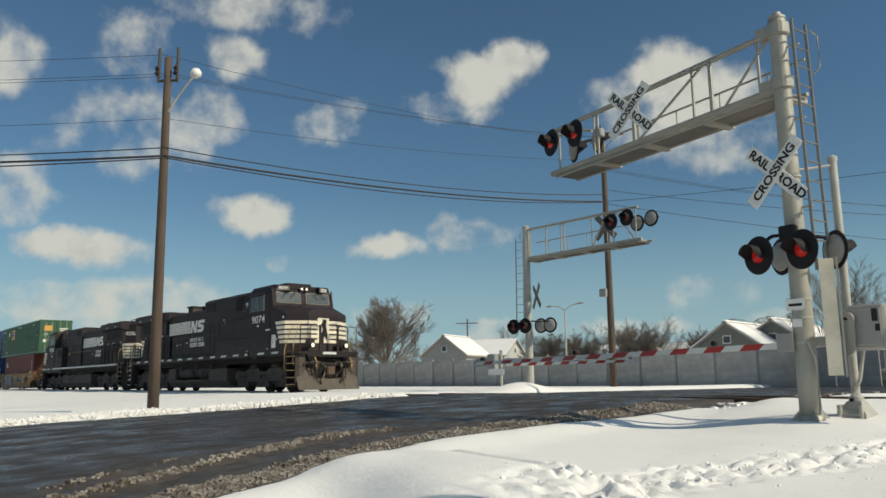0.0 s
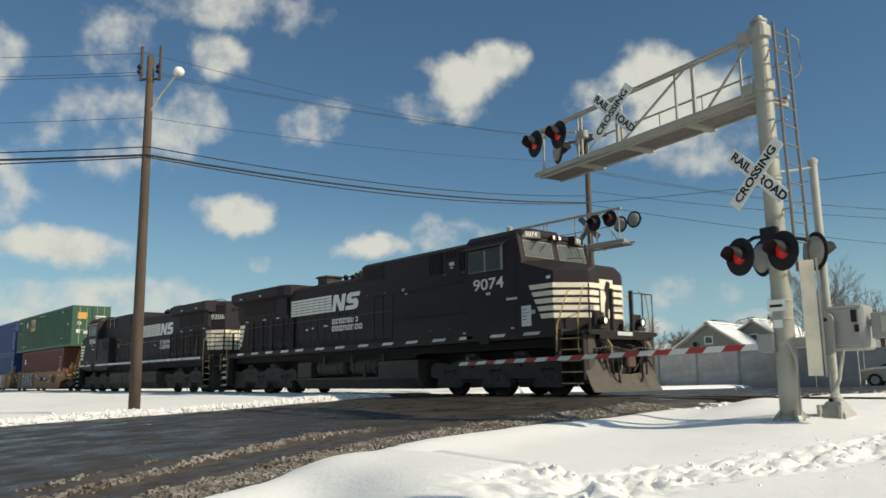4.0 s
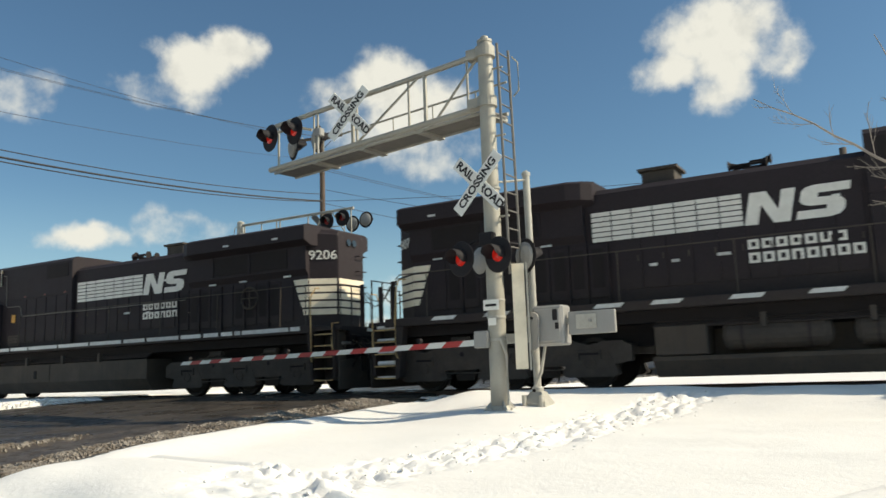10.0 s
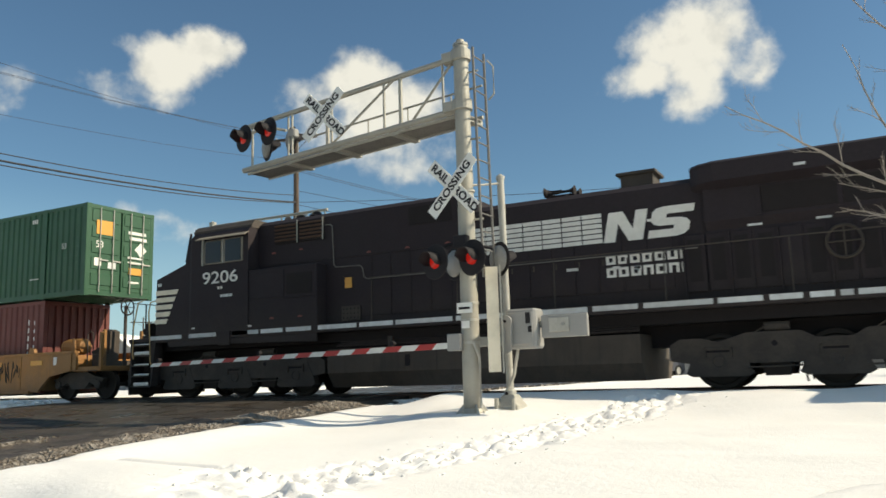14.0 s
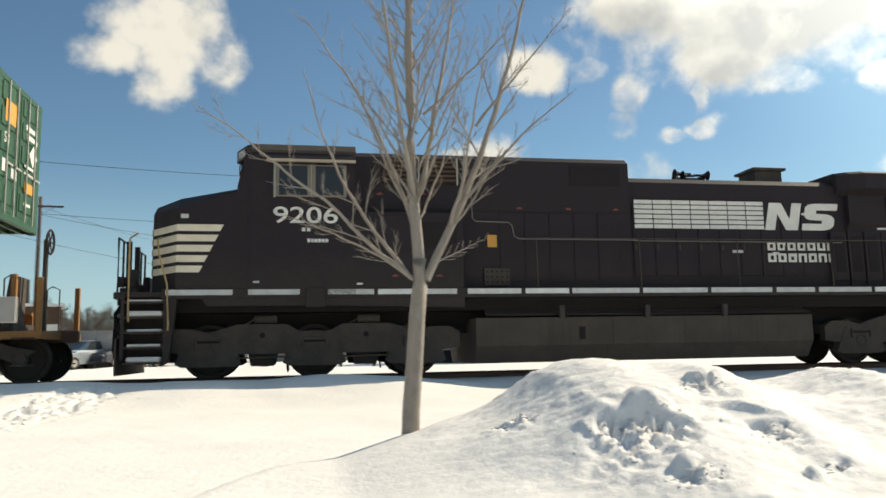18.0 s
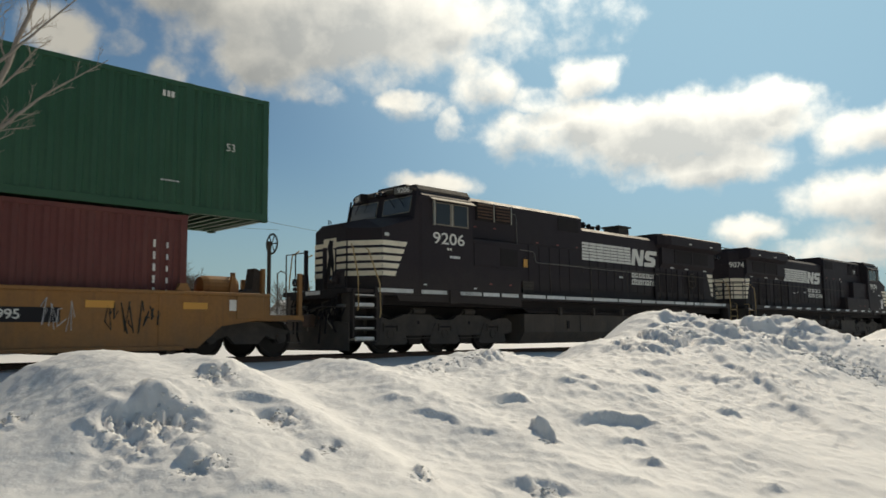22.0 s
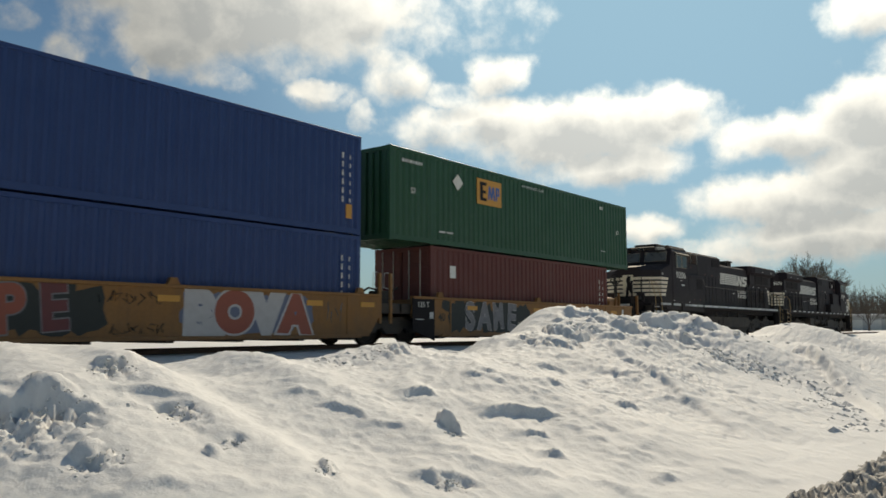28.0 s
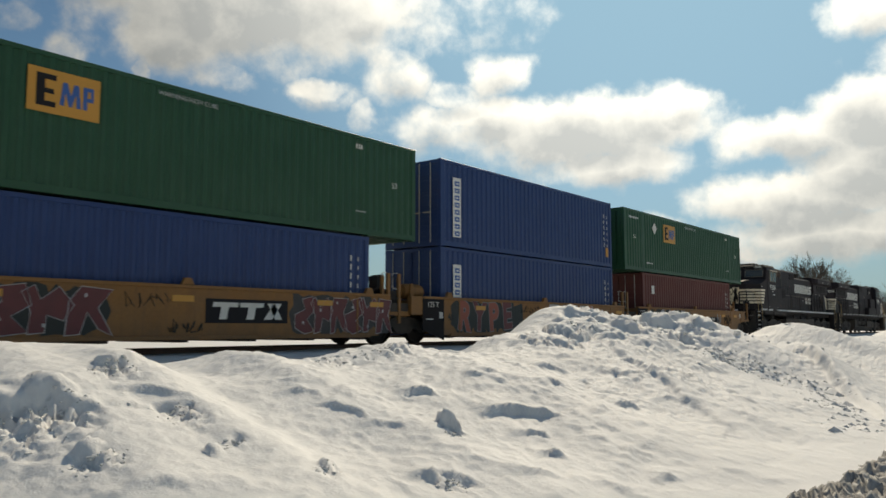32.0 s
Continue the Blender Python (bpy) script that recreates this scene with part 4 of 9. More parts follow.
def pile_mask(x, y):
    return ramp01(1.57 - 0.05 * (x - 4.7) - y + 0.22 * noise.noise(Vector((x * 2, y * 2, 1))), 0.0, 0.3) * ramp01(x, 4.2, 4.8) * ramp01(y, -0.4, 0.1)


def dirty_pile():
    """Clods of dirty snow shoved into a heap at the car park's edge."""
    xs, ys = steps(((4.1, 9.5, 0.028), (9.5, 13, 0.06))), steps(((-0.4, 0.3, 0.05), (0.3, 2.1, 0.026)))
    verts = []
    for y in ys:
        for x in xs:
            k = pile_mask(x, y)
            z = -0.03
            if k > 0:
                z += k * (0.05 + 0.07 * noise.noise(Vector((x * 1.8, y * 1.8, 9))) + 0.09 * clod(x, y, 8.5) + 0.05 * clod(x, y, 17))
            verts.append((x, y, snow_height(x, y) + z))
    n = len(xs)
    me = bpy.data.meshes.new("dirty_snow_pile")
    me.from_pydata(verts, [], [(b * n + a, b * n + a + 1, (b + 1) * n + a + 1, (b + 1) * n + a) for b in range(len(ys) - 1) for a in range(n - 1)])
    me.polygons.foreach_set("use_smooth", [True] * len(me.polygons))
    me.materials.append(DIRTYSNOW)
    return tagged(new("dirty_snow_pile", me), "heap of dirty brown and white snow clods", "snow", kind="stuff")


dirty_pile()


# ---- track ----
def rail_line(name, y):
    bm = B()
    prof = ((-0.075, -0.17), (0.075, -0.17), (0.075, -0.155), (0.012, -0.13), (0.012, -0.04), (0.036, -0.03), (0.036, -0.004), (0.028, 0.0), (-0.028, 0.0), (-0.036, -0.004), (-0.036, -0.03), (-0.012, -0.04), (-0.012, -0.13), (-0.075, -0.155))
    loft(bm, [[(x, y + a, b) for a, b in prof] for x in (-600, -200, -60, 0, 60, 200, 600)])
    return tagged(part(name, bm, RUST), "rust-brown steel rail lying in snow", "rail", group="rails of the track", kind="structure")


rail_line("rail", TRACK_Y - 0.755)
rail_line("rail", TRACK_Y + 0.755)


def crossing_panels():
    """Rubber and timber panels between and beside the rails where the street crosses."""
    root = thing("crossing_surface", "dark worn crossing panels between the rails", "crossing", kind="structure")
    bm = box(B(), -0.92, 0.92, -0.62, 0.62, -0.14, -0.004, 0.01)
    first = part("panel", bm, ASPHALT, root)
    first.location = (ROAD_X0 + 1.0, TRACK_Y, 0)
    for i in range(1, 5):
        again("panel", first, root, (ROAD_X0 + 1.0 + i * 1.86, TRACK_Y, 0))
    bm = box(B(), -0.92, 0.92, -0.3, 0.3, -0.14, -0.004, 0.01)
    side = part("panel", bm, ASPHALT, root)
    side.location = (ROAD_X0 + 1.0, TRACK_Y - 1.15, 0)
    for i in range(5):
        for s in (-1, 1):
            if i or s > 0:
                again("panel", side, root, (ROAD_X0 + 1.0 + i * 1.86, TRACK_Y + s * 1.15, 0))


crossing_panels()

# ---- the train: two engines, then three articulated well units with stacked containers ----
MOVERS = []    # (thing, place in the train, turn)
WHEELSETS = []  # (wheelset, its place on its truck, radius, sense)


def flat(bm, outline, y, out, thick=0.006):
    """A thin painted patch in the plane y, facing out (-1 or 1), from an (x, z) outline."""
    return prism(bm, outline, y, y + out * thick)


def quad(x0, x1, z0, z1, lean=0.0):
    return [(x0, z0), (x1, z0), (x1 + lean, z1), (x0 + lean, z1)]


def lettering(text, size, mat, parent, loc, rot, name="lettering", depth=0.003, stretch=1.0, centre=True, bold=0.0):
    cu = bpy.data.curves.new(name, "FONT")
    cu.body, cu.size, cu.extrude, cu.offset = text, size, depth, bold
    cu.align_x, cu.align_y = ("CENTER" if centre else "LEFT"), "CENTER"
    tmp = bpy.data.objects.new("tmp", cu)
    me = bpy.data.meshes.new_from_object(tmp)
    bpy.data.objects.remove(tmp)
    me.transform(Matrix.Diagonal((stretch, 1, 1, 1)))
    me.materials.clear()
    me.materials.append(mat)
    me.name = name
    ob = new(name, me)
    ob.parent = parent
    ob.location, ob.rotation_euler = loc, [radians(a) for a in rot]
    return ob


def wheelset(parent, x, r, wide=0.755):
    bm = B()
    for s in (-1, 1):
        y = s * wide
        lathe(bm, [(r * 0.28, y - s * 0.07), (r * 0.86, y - s * 0.02), (r * 0.93, y - s * 0.065), (r * 1.035, y - s * 0.07), (r * 1.03, y - s * 0.04), (r, y - s * 0.035), (r * 0.985, y + s * 0.065), (r * 0.86, y + s * 0.065), (r * 0.8, y + s * 0.02), (r * 0.3, y + s * 0.05), (r * 0.24, y + s * 0.11)], 28)
        for k in range(3):
            a = 2 * math.pi * k / 3
            rod(bm, (r * 0.17 * math.cos(a), y + s * 0.11, r * 0.17 * math.sin(a)), (r * 0.17 * math.cos(a), y + s * 0.14, r * 0.17 * math.sin(a)), 0.02, seg=6)
    rod(bm, (0, -wide, 0), (0, wide, 0), 0.09, seg=12)
    ob = part("wheelset", bm, WHEEL, parent)
    ob.location = (x, 0, r)
    WHEELSETS.append((ob, x, r))
    return ob


def engine_truck(parent, cx, flip):
    root = part("truck_frame", engine_truck_frame(flip), GRIME, parent, "grimy three-axle truck")
    root.location = (cx, 0, 0)
    for dx in (-2.04, 0, 2.04):
        wheelset(root, dx, 0.533)
        for s in (-1, 1):
            bm = prism(B(), [(dx - 0.62, 0.30), (dx - 0.50, 0.24), (dx + 0.50, 0.24), (dx + 0.62, 0.30), (dx + 0.52, 0.55), (dx + 0.36, 0.86), (dx - 0.36, 0.86), (dx - 0.52, 0.55)], s * 0.92, s * 1.132)
            part("axle_box", bm, GRIME, root)
            for lx, lz, hx, hz in ((0, 0.775, 0.26, 0.03), (-0.24, 0.70, 0.022, 0.10), (0.24, 0.70, 0.022, 0.10)):
                part("box_lip", box(B(), dx + lx - hx, dx + lx + hx, s * 1.14 - 0.03, s * 1.14 + 0.03, lz - hz, lz + hz, 0.008), GRIME, root)
            part("box_slot", box(B(), dx - 0.21, dx + 0.21, s * 1.133 - 0.004, s * 1.133 + 0.004, 0.70, 0.742), DARK, root)
            part("axle_cap", lathe(B(), [(0.135, s * 1.13), (0.135, s * 1.155), (0.11, s * 1.16), (0.10, s * 1.145), (0.03, s * 1.15)], 16, at=(dx, 0, 0.53)), GRIME, root)
            for k in (-0.34, 0.34):
                bm = B()
                for c in range(5):
                    lathe(bm, [(0.07, s * 0 + 0.0), (0.085, 0.022), (0.07, 0.044)], 10, axis="z", at=(dx + k, s * 1.02, 0.62 + c * 0.05))
                part("coil_spring", bm, GRIME, root)
    for s in (-1, 1):
        for bx in (-1.02, 1.02):
            bm = B()
            rod(bm, (bx - 0.28, s * 1.05, 1.16), (bx + 0.16, s * 1.05, 1.16), 0.08, seg=12)
            rod(bm, (bx + 0.16, s * 1.05, 1.16), (bx + 0.5, s * 1.08, 0.95), 0.02, seg=6)
            part("brake_cylinder", bm, GRIME, root)
            part("frame_hole", lathe(B(), [(0.02, s * 1.122), (0.055, s * 1.124), (0.05, s * 1.128)], 10, at=(bx, 0, 0.84)), DARK, root)
            part("brake_hanger", prism(B(), [(bx - 0.30, 0.62), (bx - 0.22, 0.24), (bx + 0.22, 0.24), (bx + 0.30, 0.62)], s * 0.86, s * 0.98), WHEEL, root)
            part("sand_pipe", tube(B(), [(bx - 0.42, s * 1.0, 0.9), (bx - 0.46, s * 0.95, 0.5), (bx - 0.5, s * 0.85, 0.12)], 0.022), WHEEL, root)
            part("brake_rod", rod(B(), (bx - 0.55, s * 1.16, 0.42), (bx + 0.55, s * 1.16, 0.40), 0.018, seg=6), GRIME, root)
            bm = box(B(), bx - 0.16, bx - 0.08, s * 0.76 - 0.05, s * 0.76 + 0.05, 0.28, 0.66)
            part("brake_shoe", bm, RUST, root)
    return root


def engine_truck_frame(flip):
    """Cast side frames: humped between the axles, arched over each of them."""
    bm = B()
    for s in (-1, 1):
        top = [(-2.95, 0.86), (-2.75, 0.98), (-2.35, 0.98), (-2.04, 0.90), (-1.5, 1.06), (-0.55, 1.06), (-0.3, 0.92), (0.3, 0.92), (0.55, 1.06), (1.5, 1.06), (2.04, 0.90), (2.35, 0.98), (2.75, 0.98), (2.95, 0.86)]
        bot = [(2.95, 0.56), (2.6, 0.50), (2.36, 0.66), (1.72, 0.66), (1.5, 0.48), (0.55, 0.48), (0.34, 0.66), (-0.34, 0.66), (-0.55, 0.48), (-1.5, 0.48), (-1.72, 0.66), (-2.36, 0.66), (-2.6, 0.50), (-2.95, 0.56)]
        prism(bm, [(x * flip, z) for x, z in top + bot], s * 0.94, s * 1.12)
    for x in (-2.75, -1.0, 1.0, 2.75):
        box(bm, x - 0.12, x + 0.12, -0.95, 0.95, 0.7, 0.92)
    return bm


def stripes_block(parent, x0, x1, z0, z1, side, rows=6, cols=7):
    """The light horizontal bands of the hood emblem, broken by the door seams."""
    h = (z1 - z0) / rows
    for r in range(rows):
        z = z0 + r * h
        for c in range(cols):
            a = x0 + (x1 - x0) * c / cols + 0.012
            b = x0 + (x1 - x0) * (c + 1) / cols - 0.012
            part("stripe", flat(B(), quad(a, b, z + 0.012, z + h - 0.012), side, 1 if side > 0 else -1), WHITE, parent)


def emblem(parent, x0, z0, z1, side):
    """Two bold slanted shapes that end the bands; they run the way that the side is read."""
    out = 1 if side > 0 else -1
    h = z1 - z0
    zig = [(0, 0), (0.27, 0), (0.27, 0.60), (0.58, 0), (0.90, 0), (0.90, 1), (0.63, 1), (0.63, 0.40), (0.33, 1), (0, 1)]
    bend = [(0, 0), (0.64, 0), (0.80, 0.06), (0.88, 0.18), (0.88, 0.42), (0.80, 0.54), (0.66, 0.60), (0.34, 0.62), (0.34, 0.75), (0.92, 0.75), (0.92, 1), (0.24, 1), (0.08, 0.95), (0.01, 0.84), (0.01, 0.55), (0.08, 0.44), (0.22, 0.38), (0.54, 0.37), (0.54, 0.25), (0, 0.25)]
    for shape, start in ((zig, 0.0), (bend, 0.93)):
        pts = [(x0 - out * (start + u * 0.92 + 0.14 * v), z0 + v * h) for u, v in shape]
        part("emblem_block", flat(B(), pts, side, out), WHITE, parent)


def worn_blocks(parent, x0, x1, z0, z1, count, side):
    """A row of worn hollow blocks where a name is painted."""
    out = 1 if side > 0 else -1
    w = (x1 - x0) / count
    rng = random.Random(int(100 * z0) + count)
    for i in range(count):
        a, b = sorted((x0 + (i + 0.1) * w, x0 + (i + 0.9) * w))
        t = 0.062
        bm = B()
        for q in (quad(a, a + t, z0, z1), quad(b - t, b, z0, z1), quad(a + t, b - t, z1 - 0.05, z1), quad(a + t, b - t, z0, z0 + 0.05)):
            if rng.random() < 0.88:
                flat(bm, q, side, out)
        part("marking_block", bm, WHITE, parent)


def bar_row(parent, x0, x1, z0, z1, count, side, mat=None, name="marking_bar", gap=0.18):
    out = 1 if side > 0 else -1
    w = (x1 - x0) / count
    for i in range(count):
        part(name, flat(B(), quad(x0 + i * w, x0 + (i + 1 - gap) * w, z0, z1), side, out), mat or WHITE, parent)


def handrail(parent, pts, posts, mat, r=0.02, name="handrail"):
    bm = tube(B(), pts, r)
    h = part(name, bm, mat, parent)
    for p, q in posts:
        part("stanchion", rod(B(), p, q, r * 0.95, seg=6), mat, h)
    return h


def engine(number, place, turn, label):
    """A six-axle wide-nose freight engine that faces +x in its own space."""
    e = thing("diesel_locomotive", label, "locomotive", group="engines of the freight train")
    # underframe and sill
    bm = B()
    box(bm, -10.05, 10.05, -1.515, 1.515, 1.54, 1.735, 0.012)
    part("underframe", bm, BLACK, e)
    bm = box(B(), -9.9, 9.9, -1.12, 1.12, 1.30, 1.538)
    box(bm, -10.7, 10.5, -0.45, 0.45, 0.85, 1.36)
    part("draft_beam", bm, DARK, e)
    # fuel tank and air reservoirs
    prof = [(-1.40, 1.12), (-1.40, 0.55), (-1.15, 0.2), (1.15, 0.2), (1.40, 0.55), (1.40, 1.12)]
    tank = part("fuel_tank", loft(B(), [[(x, y, z) for y, z in prof] for x in (1.75, 1.8, 3.88, 3.93)]), TANKDIRT, e, "dusty brown-grey fuel tank")
    low = [(-1.40, 0.60), (-1.40, 0.52), (-1.15, 0.2), (1.15, 0.2), (1.40, 0.55), (1.40, 1.12), (-0.72, 1.12), (-0.72, 0.62)]
    part("tank_well", loft(B(), [[(x, y, z) for y, z in low] for x in (-3.72, -3.67, 1.7, 1.76)]), TANKDIRT, tank)
    part("tank_end_box", box(B(), -3.66, -2.64, -1.40, -0.72, 0.62, 1.20, 0.02), TANKDIRT, tank)
    for x0, x1 in ((-2.42, -0.45), (-0.15, 1.6)):
        part("air_reservoir", lathe(B(), [(0.03, x0), (0.2, x0 + 0.04), (0.275, x0 + 0.14), (0.275, x1 - 0.14), (0.2, x1 - 0.04), (0.03, x1)], 18, axis="x", at=(0, -1.10, 0.96)), GRIME, e)
        for x in (x0 + 0.4, x1 - 0.4):
            part("reservoir_strap", lathe(B(), [(0.27, x - 0.03), (0.29, x - 0.028), (0.29, x + 0.028), (0.27, x + 0.03)], 18, axis="x", at=(0, -1.10, 0.96)), BLACK, e)
    for s in (-1, 1):
        part("seam_strap", box(B(), 0.9, 0.98, s * 1.40 - 0.02, s * 1.40 + 0.02, 0.56, 1.1), TANKDIRT, tank)
        part("gauge", box(B(), 1.6, 1.72, s * 1.41 - 0.015, s * 1.41 + 0.015, 0.66, 0.92), DARK, tank)
        bm = B()
        for k in range(3):
            tube(bm, [(-3.7 + 0.02 * k, s * (1.33 - 0.09 * k), 1.19 + 0.05 * k), (-1, s * (1.33 - 0.09 * k), 1.17 + 0.05 * k), (3.7, s * (1.33 - 0.09 * k), 1.19 + 0.05 * k)], 0.025)
        part("side_piping", bm, BLACK, e)
        for x in (-1.6, 0.2, 2.1):
            part("pipe_clamp", box(B(), x - 0.05, x + 0.05, s * 1.42 - 0.05, s * 1.42 + 0.05, 1.1, 1.36), GRIME, e)
    for cx, fl in ((7.17, 1), (-7.17, -1)):
        engine_truck(e, cx, fl)
    # long hood: low part over the engine, raised part behind the cab, radiator house at the end
    hood = part("hood", loft(B(), [[(x, y, z) for y, z in ((-0.98, 1.66), (-0.98, 4.12), (-0.80, 4.25), (0.80, 4.25), (0.98, 4.12), (0.98, 1.66))] for x in (-9.50, 0.34)]), BLACK, e)
    end_ring = lambda x, w, top: [(x, -w, 1.66), (x, -w, top - 0.13), (x, -w * 0.82, top), (x, w * 0.82, top), (x, w, top - 0.13), (x, w, 1.66)]
    tail = part("hood_end", loft(B(), [end_ring(-9.50, 1.0, 4.36), end_ring(-10.12, 0.58, 4.30), end_ring(-10.15, 0.55, 4.25)]), BLACK, e)
    raised = part("raised_hood", loft(B(), [[(x, y, z) for y, z in ((-1.12, 3.4), (-1.12, 4.50), (-0.95, 4.62), (0.95, 4.62), (1.12, 4.50), (1.12, 3.4))] for x in (0.34, 6.42)]), BLACK, e)
    lower = part("equipment_cabinet", box(B(), 0.345, 6.42, -1.10, 1.10, 1.66, 3.42), BLACK, e)
    if number == 1:
        body = part("cab_body", box(B(), 2.72, 6.42, -1.50, 1.50, 1.60, 2.42, 0.02), BLACK, e)
        part("cabinet_top", box(B(), 4.12, 6.42, -1.40, 1.40, 2.40, 3.35, 0.02), BLACK, body)
        part("cabinet_step", box(B(), 2.72, 4.12, -1.16, 1.16, 2.40, 3.30, 0.02), BLACK, body)
    else:
        body = part("cab_body", box(B(), 4.18, 6.42, -1.50, 1.50, 1.57, 3.28, 0.02), BLACK, e)
        for s in (-1, 1):
            part("skirt", prism(B(), [(4.18, 1.34), (6.98, 1.40), (8.85, 1.40), (9.21, 1.40), (9.34, 1.58), (4.18, 1.58)], s * 1.46, s * 1.505), BLACK, body)
    for s in (-1, 1):
        if number == 2:
            part("vent_mesh", box(B(), 4.32, 5.12, s * 1.505 - 0.006, s * 1.505 + 0.006, 2.55, 3.08), DARK, body)
            part("hatch_frame", box(B(), 4.24, 5.3, s * 1.508 - 0.01, s * 1.508 + 0.01, 2.46, 2.50), BLACK, body)
            part("hatch_plate", box(B(), 5.2, 6.3, s * 1.508 - 0.01, s * 1.508 + 0.01, 2.5, 3.2, 0.004), BLACK, body)
            for k in range(12):
                part("rivet", lathe(B(), [(0.018, s * 1.518), (0.014, s * 1.526)], 6, at=(5.26 + 0.09 * k, 0, 3.16)), BLACK, body)
            pl = part("perforated_plate", box(B(), 3.12, 3.67, s * 1.14 - 0.02, s * 1.14 + 0.02, 1.81, 2.17), GRIME, e)
            for k in range(15):
                part("hole", lathe(B(), [(0.022, s * 1.161), (0.02, s * 1.164)], 6, at=(3.18 + 0.107 * (k % 5), 0, 1.88 + 0.11 * (k // 5))), DARK, pl)
            # red louvres high on the raised hood
            for x0 in (4.60, 5.42):
                fr = part("intake_frame", box(B(), x0 - 0.38, x0 + 0.38, s * 1.14 - 0.03, s * 1.14 + 0.03, 3.94, 4.48, 0.01), DARK, raised)
                for k in range(5):
                    part("louvre", slab(B(), pose(x0, s * 1.19, 4.02 + k * 0.096, 35 * s, 0, 0), 0.70, 0.05, 0.02), RUST, fr)
                part("edge_strip", box(B(), x0 - 0.40, x0 - 0.37, s * 1.19 - 0.01, s * 1.19 + 0.01, 3.92, 4.50), MASTAL, fr)
        else:
            # upright slots high on the raised hood
            for x0, x1, z0, z1 in ((4.22, 4.79, 3.80, 4.46), (5.07, 5.47, 4.22, 4.46), (5.69, 5.89, 3.80, 4.40)):
                fr = part("intake_frame", box(B(), x0, x1, s * 1.125 - 0.012, s * 1.125 + 0.012, z0, z1, 0.004), DARK, raised)
                n = max(2, round((x1 - x0) / 0.12))
                for k in range(n + 1):
                    x = x0 + (x1 - x0) * k / n
                    part("louvre", box(B(), x - 0.028, x + 0.028, s * 1.15 - 0.016, s * 1.15 + 0.016, z0 + 0.01, z1 - 0.01), BLACK, fr)
            for z0, z1, x0, x1 in ((4.00, 4.10, 5.18, 5.42), (3.91, 3.96, 5.25, 5.36)):
                part("notice_plate", flat(B(), quad(x0, x1, z0, z1), s * 1.122, s), REFLECT, raised)
            for x, z in ((2.72, 3.42), (2.88, 3.24)):
                part("notice_plate", flat(B(), quad(x, x + 0.13, z, z + 0.09), s * 1.122, s), REFLECT, raised)
            part("door_bar", box(B(), 2.70, 2.73, s * 1.13 - 0.012, s * 1.13 + 0.012, 2.5, 3.4), BLACK, raised)
        part("dark_screen", box(B(), 0.55, 1.7, s * 1.125 - 0.012, s * 1.125 + 0.012, 3.98, 4.42), DARK, raised)
        # engine-room doors along the hood
        for k in range(9):
            x = -4.4 + k * 0.52
            d = part("hood_door", box(B(), x, x + 0.48, s * 0.985 - 0.014, s * 0.985 + 0.014, 2.02, 3.62, 0.006), BLACK, hood)
            part("door_latch", box(B(), x + 0.40, x + 0.43, s * 1.0 - 0.015, s * 1.0 + 0.015, 2.6, 2.72), GRIME, d)
        for k in range(5):
            x = 0.6 + k * 0.55
            part("cabinet_door", box(B(), x, x + 0.5, s * 1.105 - 0.014, s * 1.105 + 0.014, 1.9, 3.36, 0.006), BLACK, lower)
        for x in (-4.0, -0.2, 1.2, 2.3):
            part("side_marker", box(B(), x - 0.07, x + 0.07, s * 1.03 - 0.01, s * 1.03 + 0.01, 3.42, 3.47), WHITE, hood)
        handrail(e, [(-9.75, s * 1.44, 1.72), (-9.75, s * 1.42, 2.70), (-9.65, s * 1.42, 2.78), (-5.0, s * 1.42, 2.78), (2.65, s * 1.42, 2.78)], [((x, s * 1.45, 1.70), (x, s * 1.42, 2.78)) for x in (-8.9, -6.6, -4.3, -2.0, 0.3, 2.6)], GRIME, 0.015)
    # radiator house with overhanging wings
    prof = [(-1.02, 1.7), (-1.02, 3.1), (-1.14, 3.26), (-1.14, 3.96), (1.14, 3.96), (1.14, 3.26), (1.02, 3.1), (1.02, 1.7)]
    rad = part("radiator_house", loft(B(), [[(x, y, z) for y, z in prof] for x in (-9.52, -5.09)]), BLACK, e)
    wing = [(-1.16, 3.88), (-1.43, 4.00), (-1.43, 4.36), (-1.28, 4.43), (1.28, 4.43), (1.43, 4.36), (1.43, 4.00), (1.16, 3.88)]
    part("radiator_cowl", loft(B(), [[(x, y * k, z) for y, z in wing] for x, k in ((-9.70, 0.99), (-9.64, 1.0), (-5.35, 1.0), (-5.05, 0.90), (-4.86, 0.76))]), BLACK, rad)
    for s in (-1, 1):
        for x in (-8.23, -6.83):
            part("radiator_screen", box(B(), x - 0.66, x + 0.66, s * 1.145 - 0.012, s * 1.145 + 0.012, 3.33, 3.83, 0.005), DARK, rad)
            part("screen_post", box(B(), x + 0.68, x + 0.76, s * 1.15 - 0.02, s * 1.15 + 0.02, 3.30, 3.86), BLACK, rad)
        for x in (-8.7, -6.9):
            part("roof_marker", box(B(), x - 0.1, x + 0.1, s * 1.43 - 0.008, s * 1.435 + 0.008, 4.08, 4.13), REFLECT, rad)
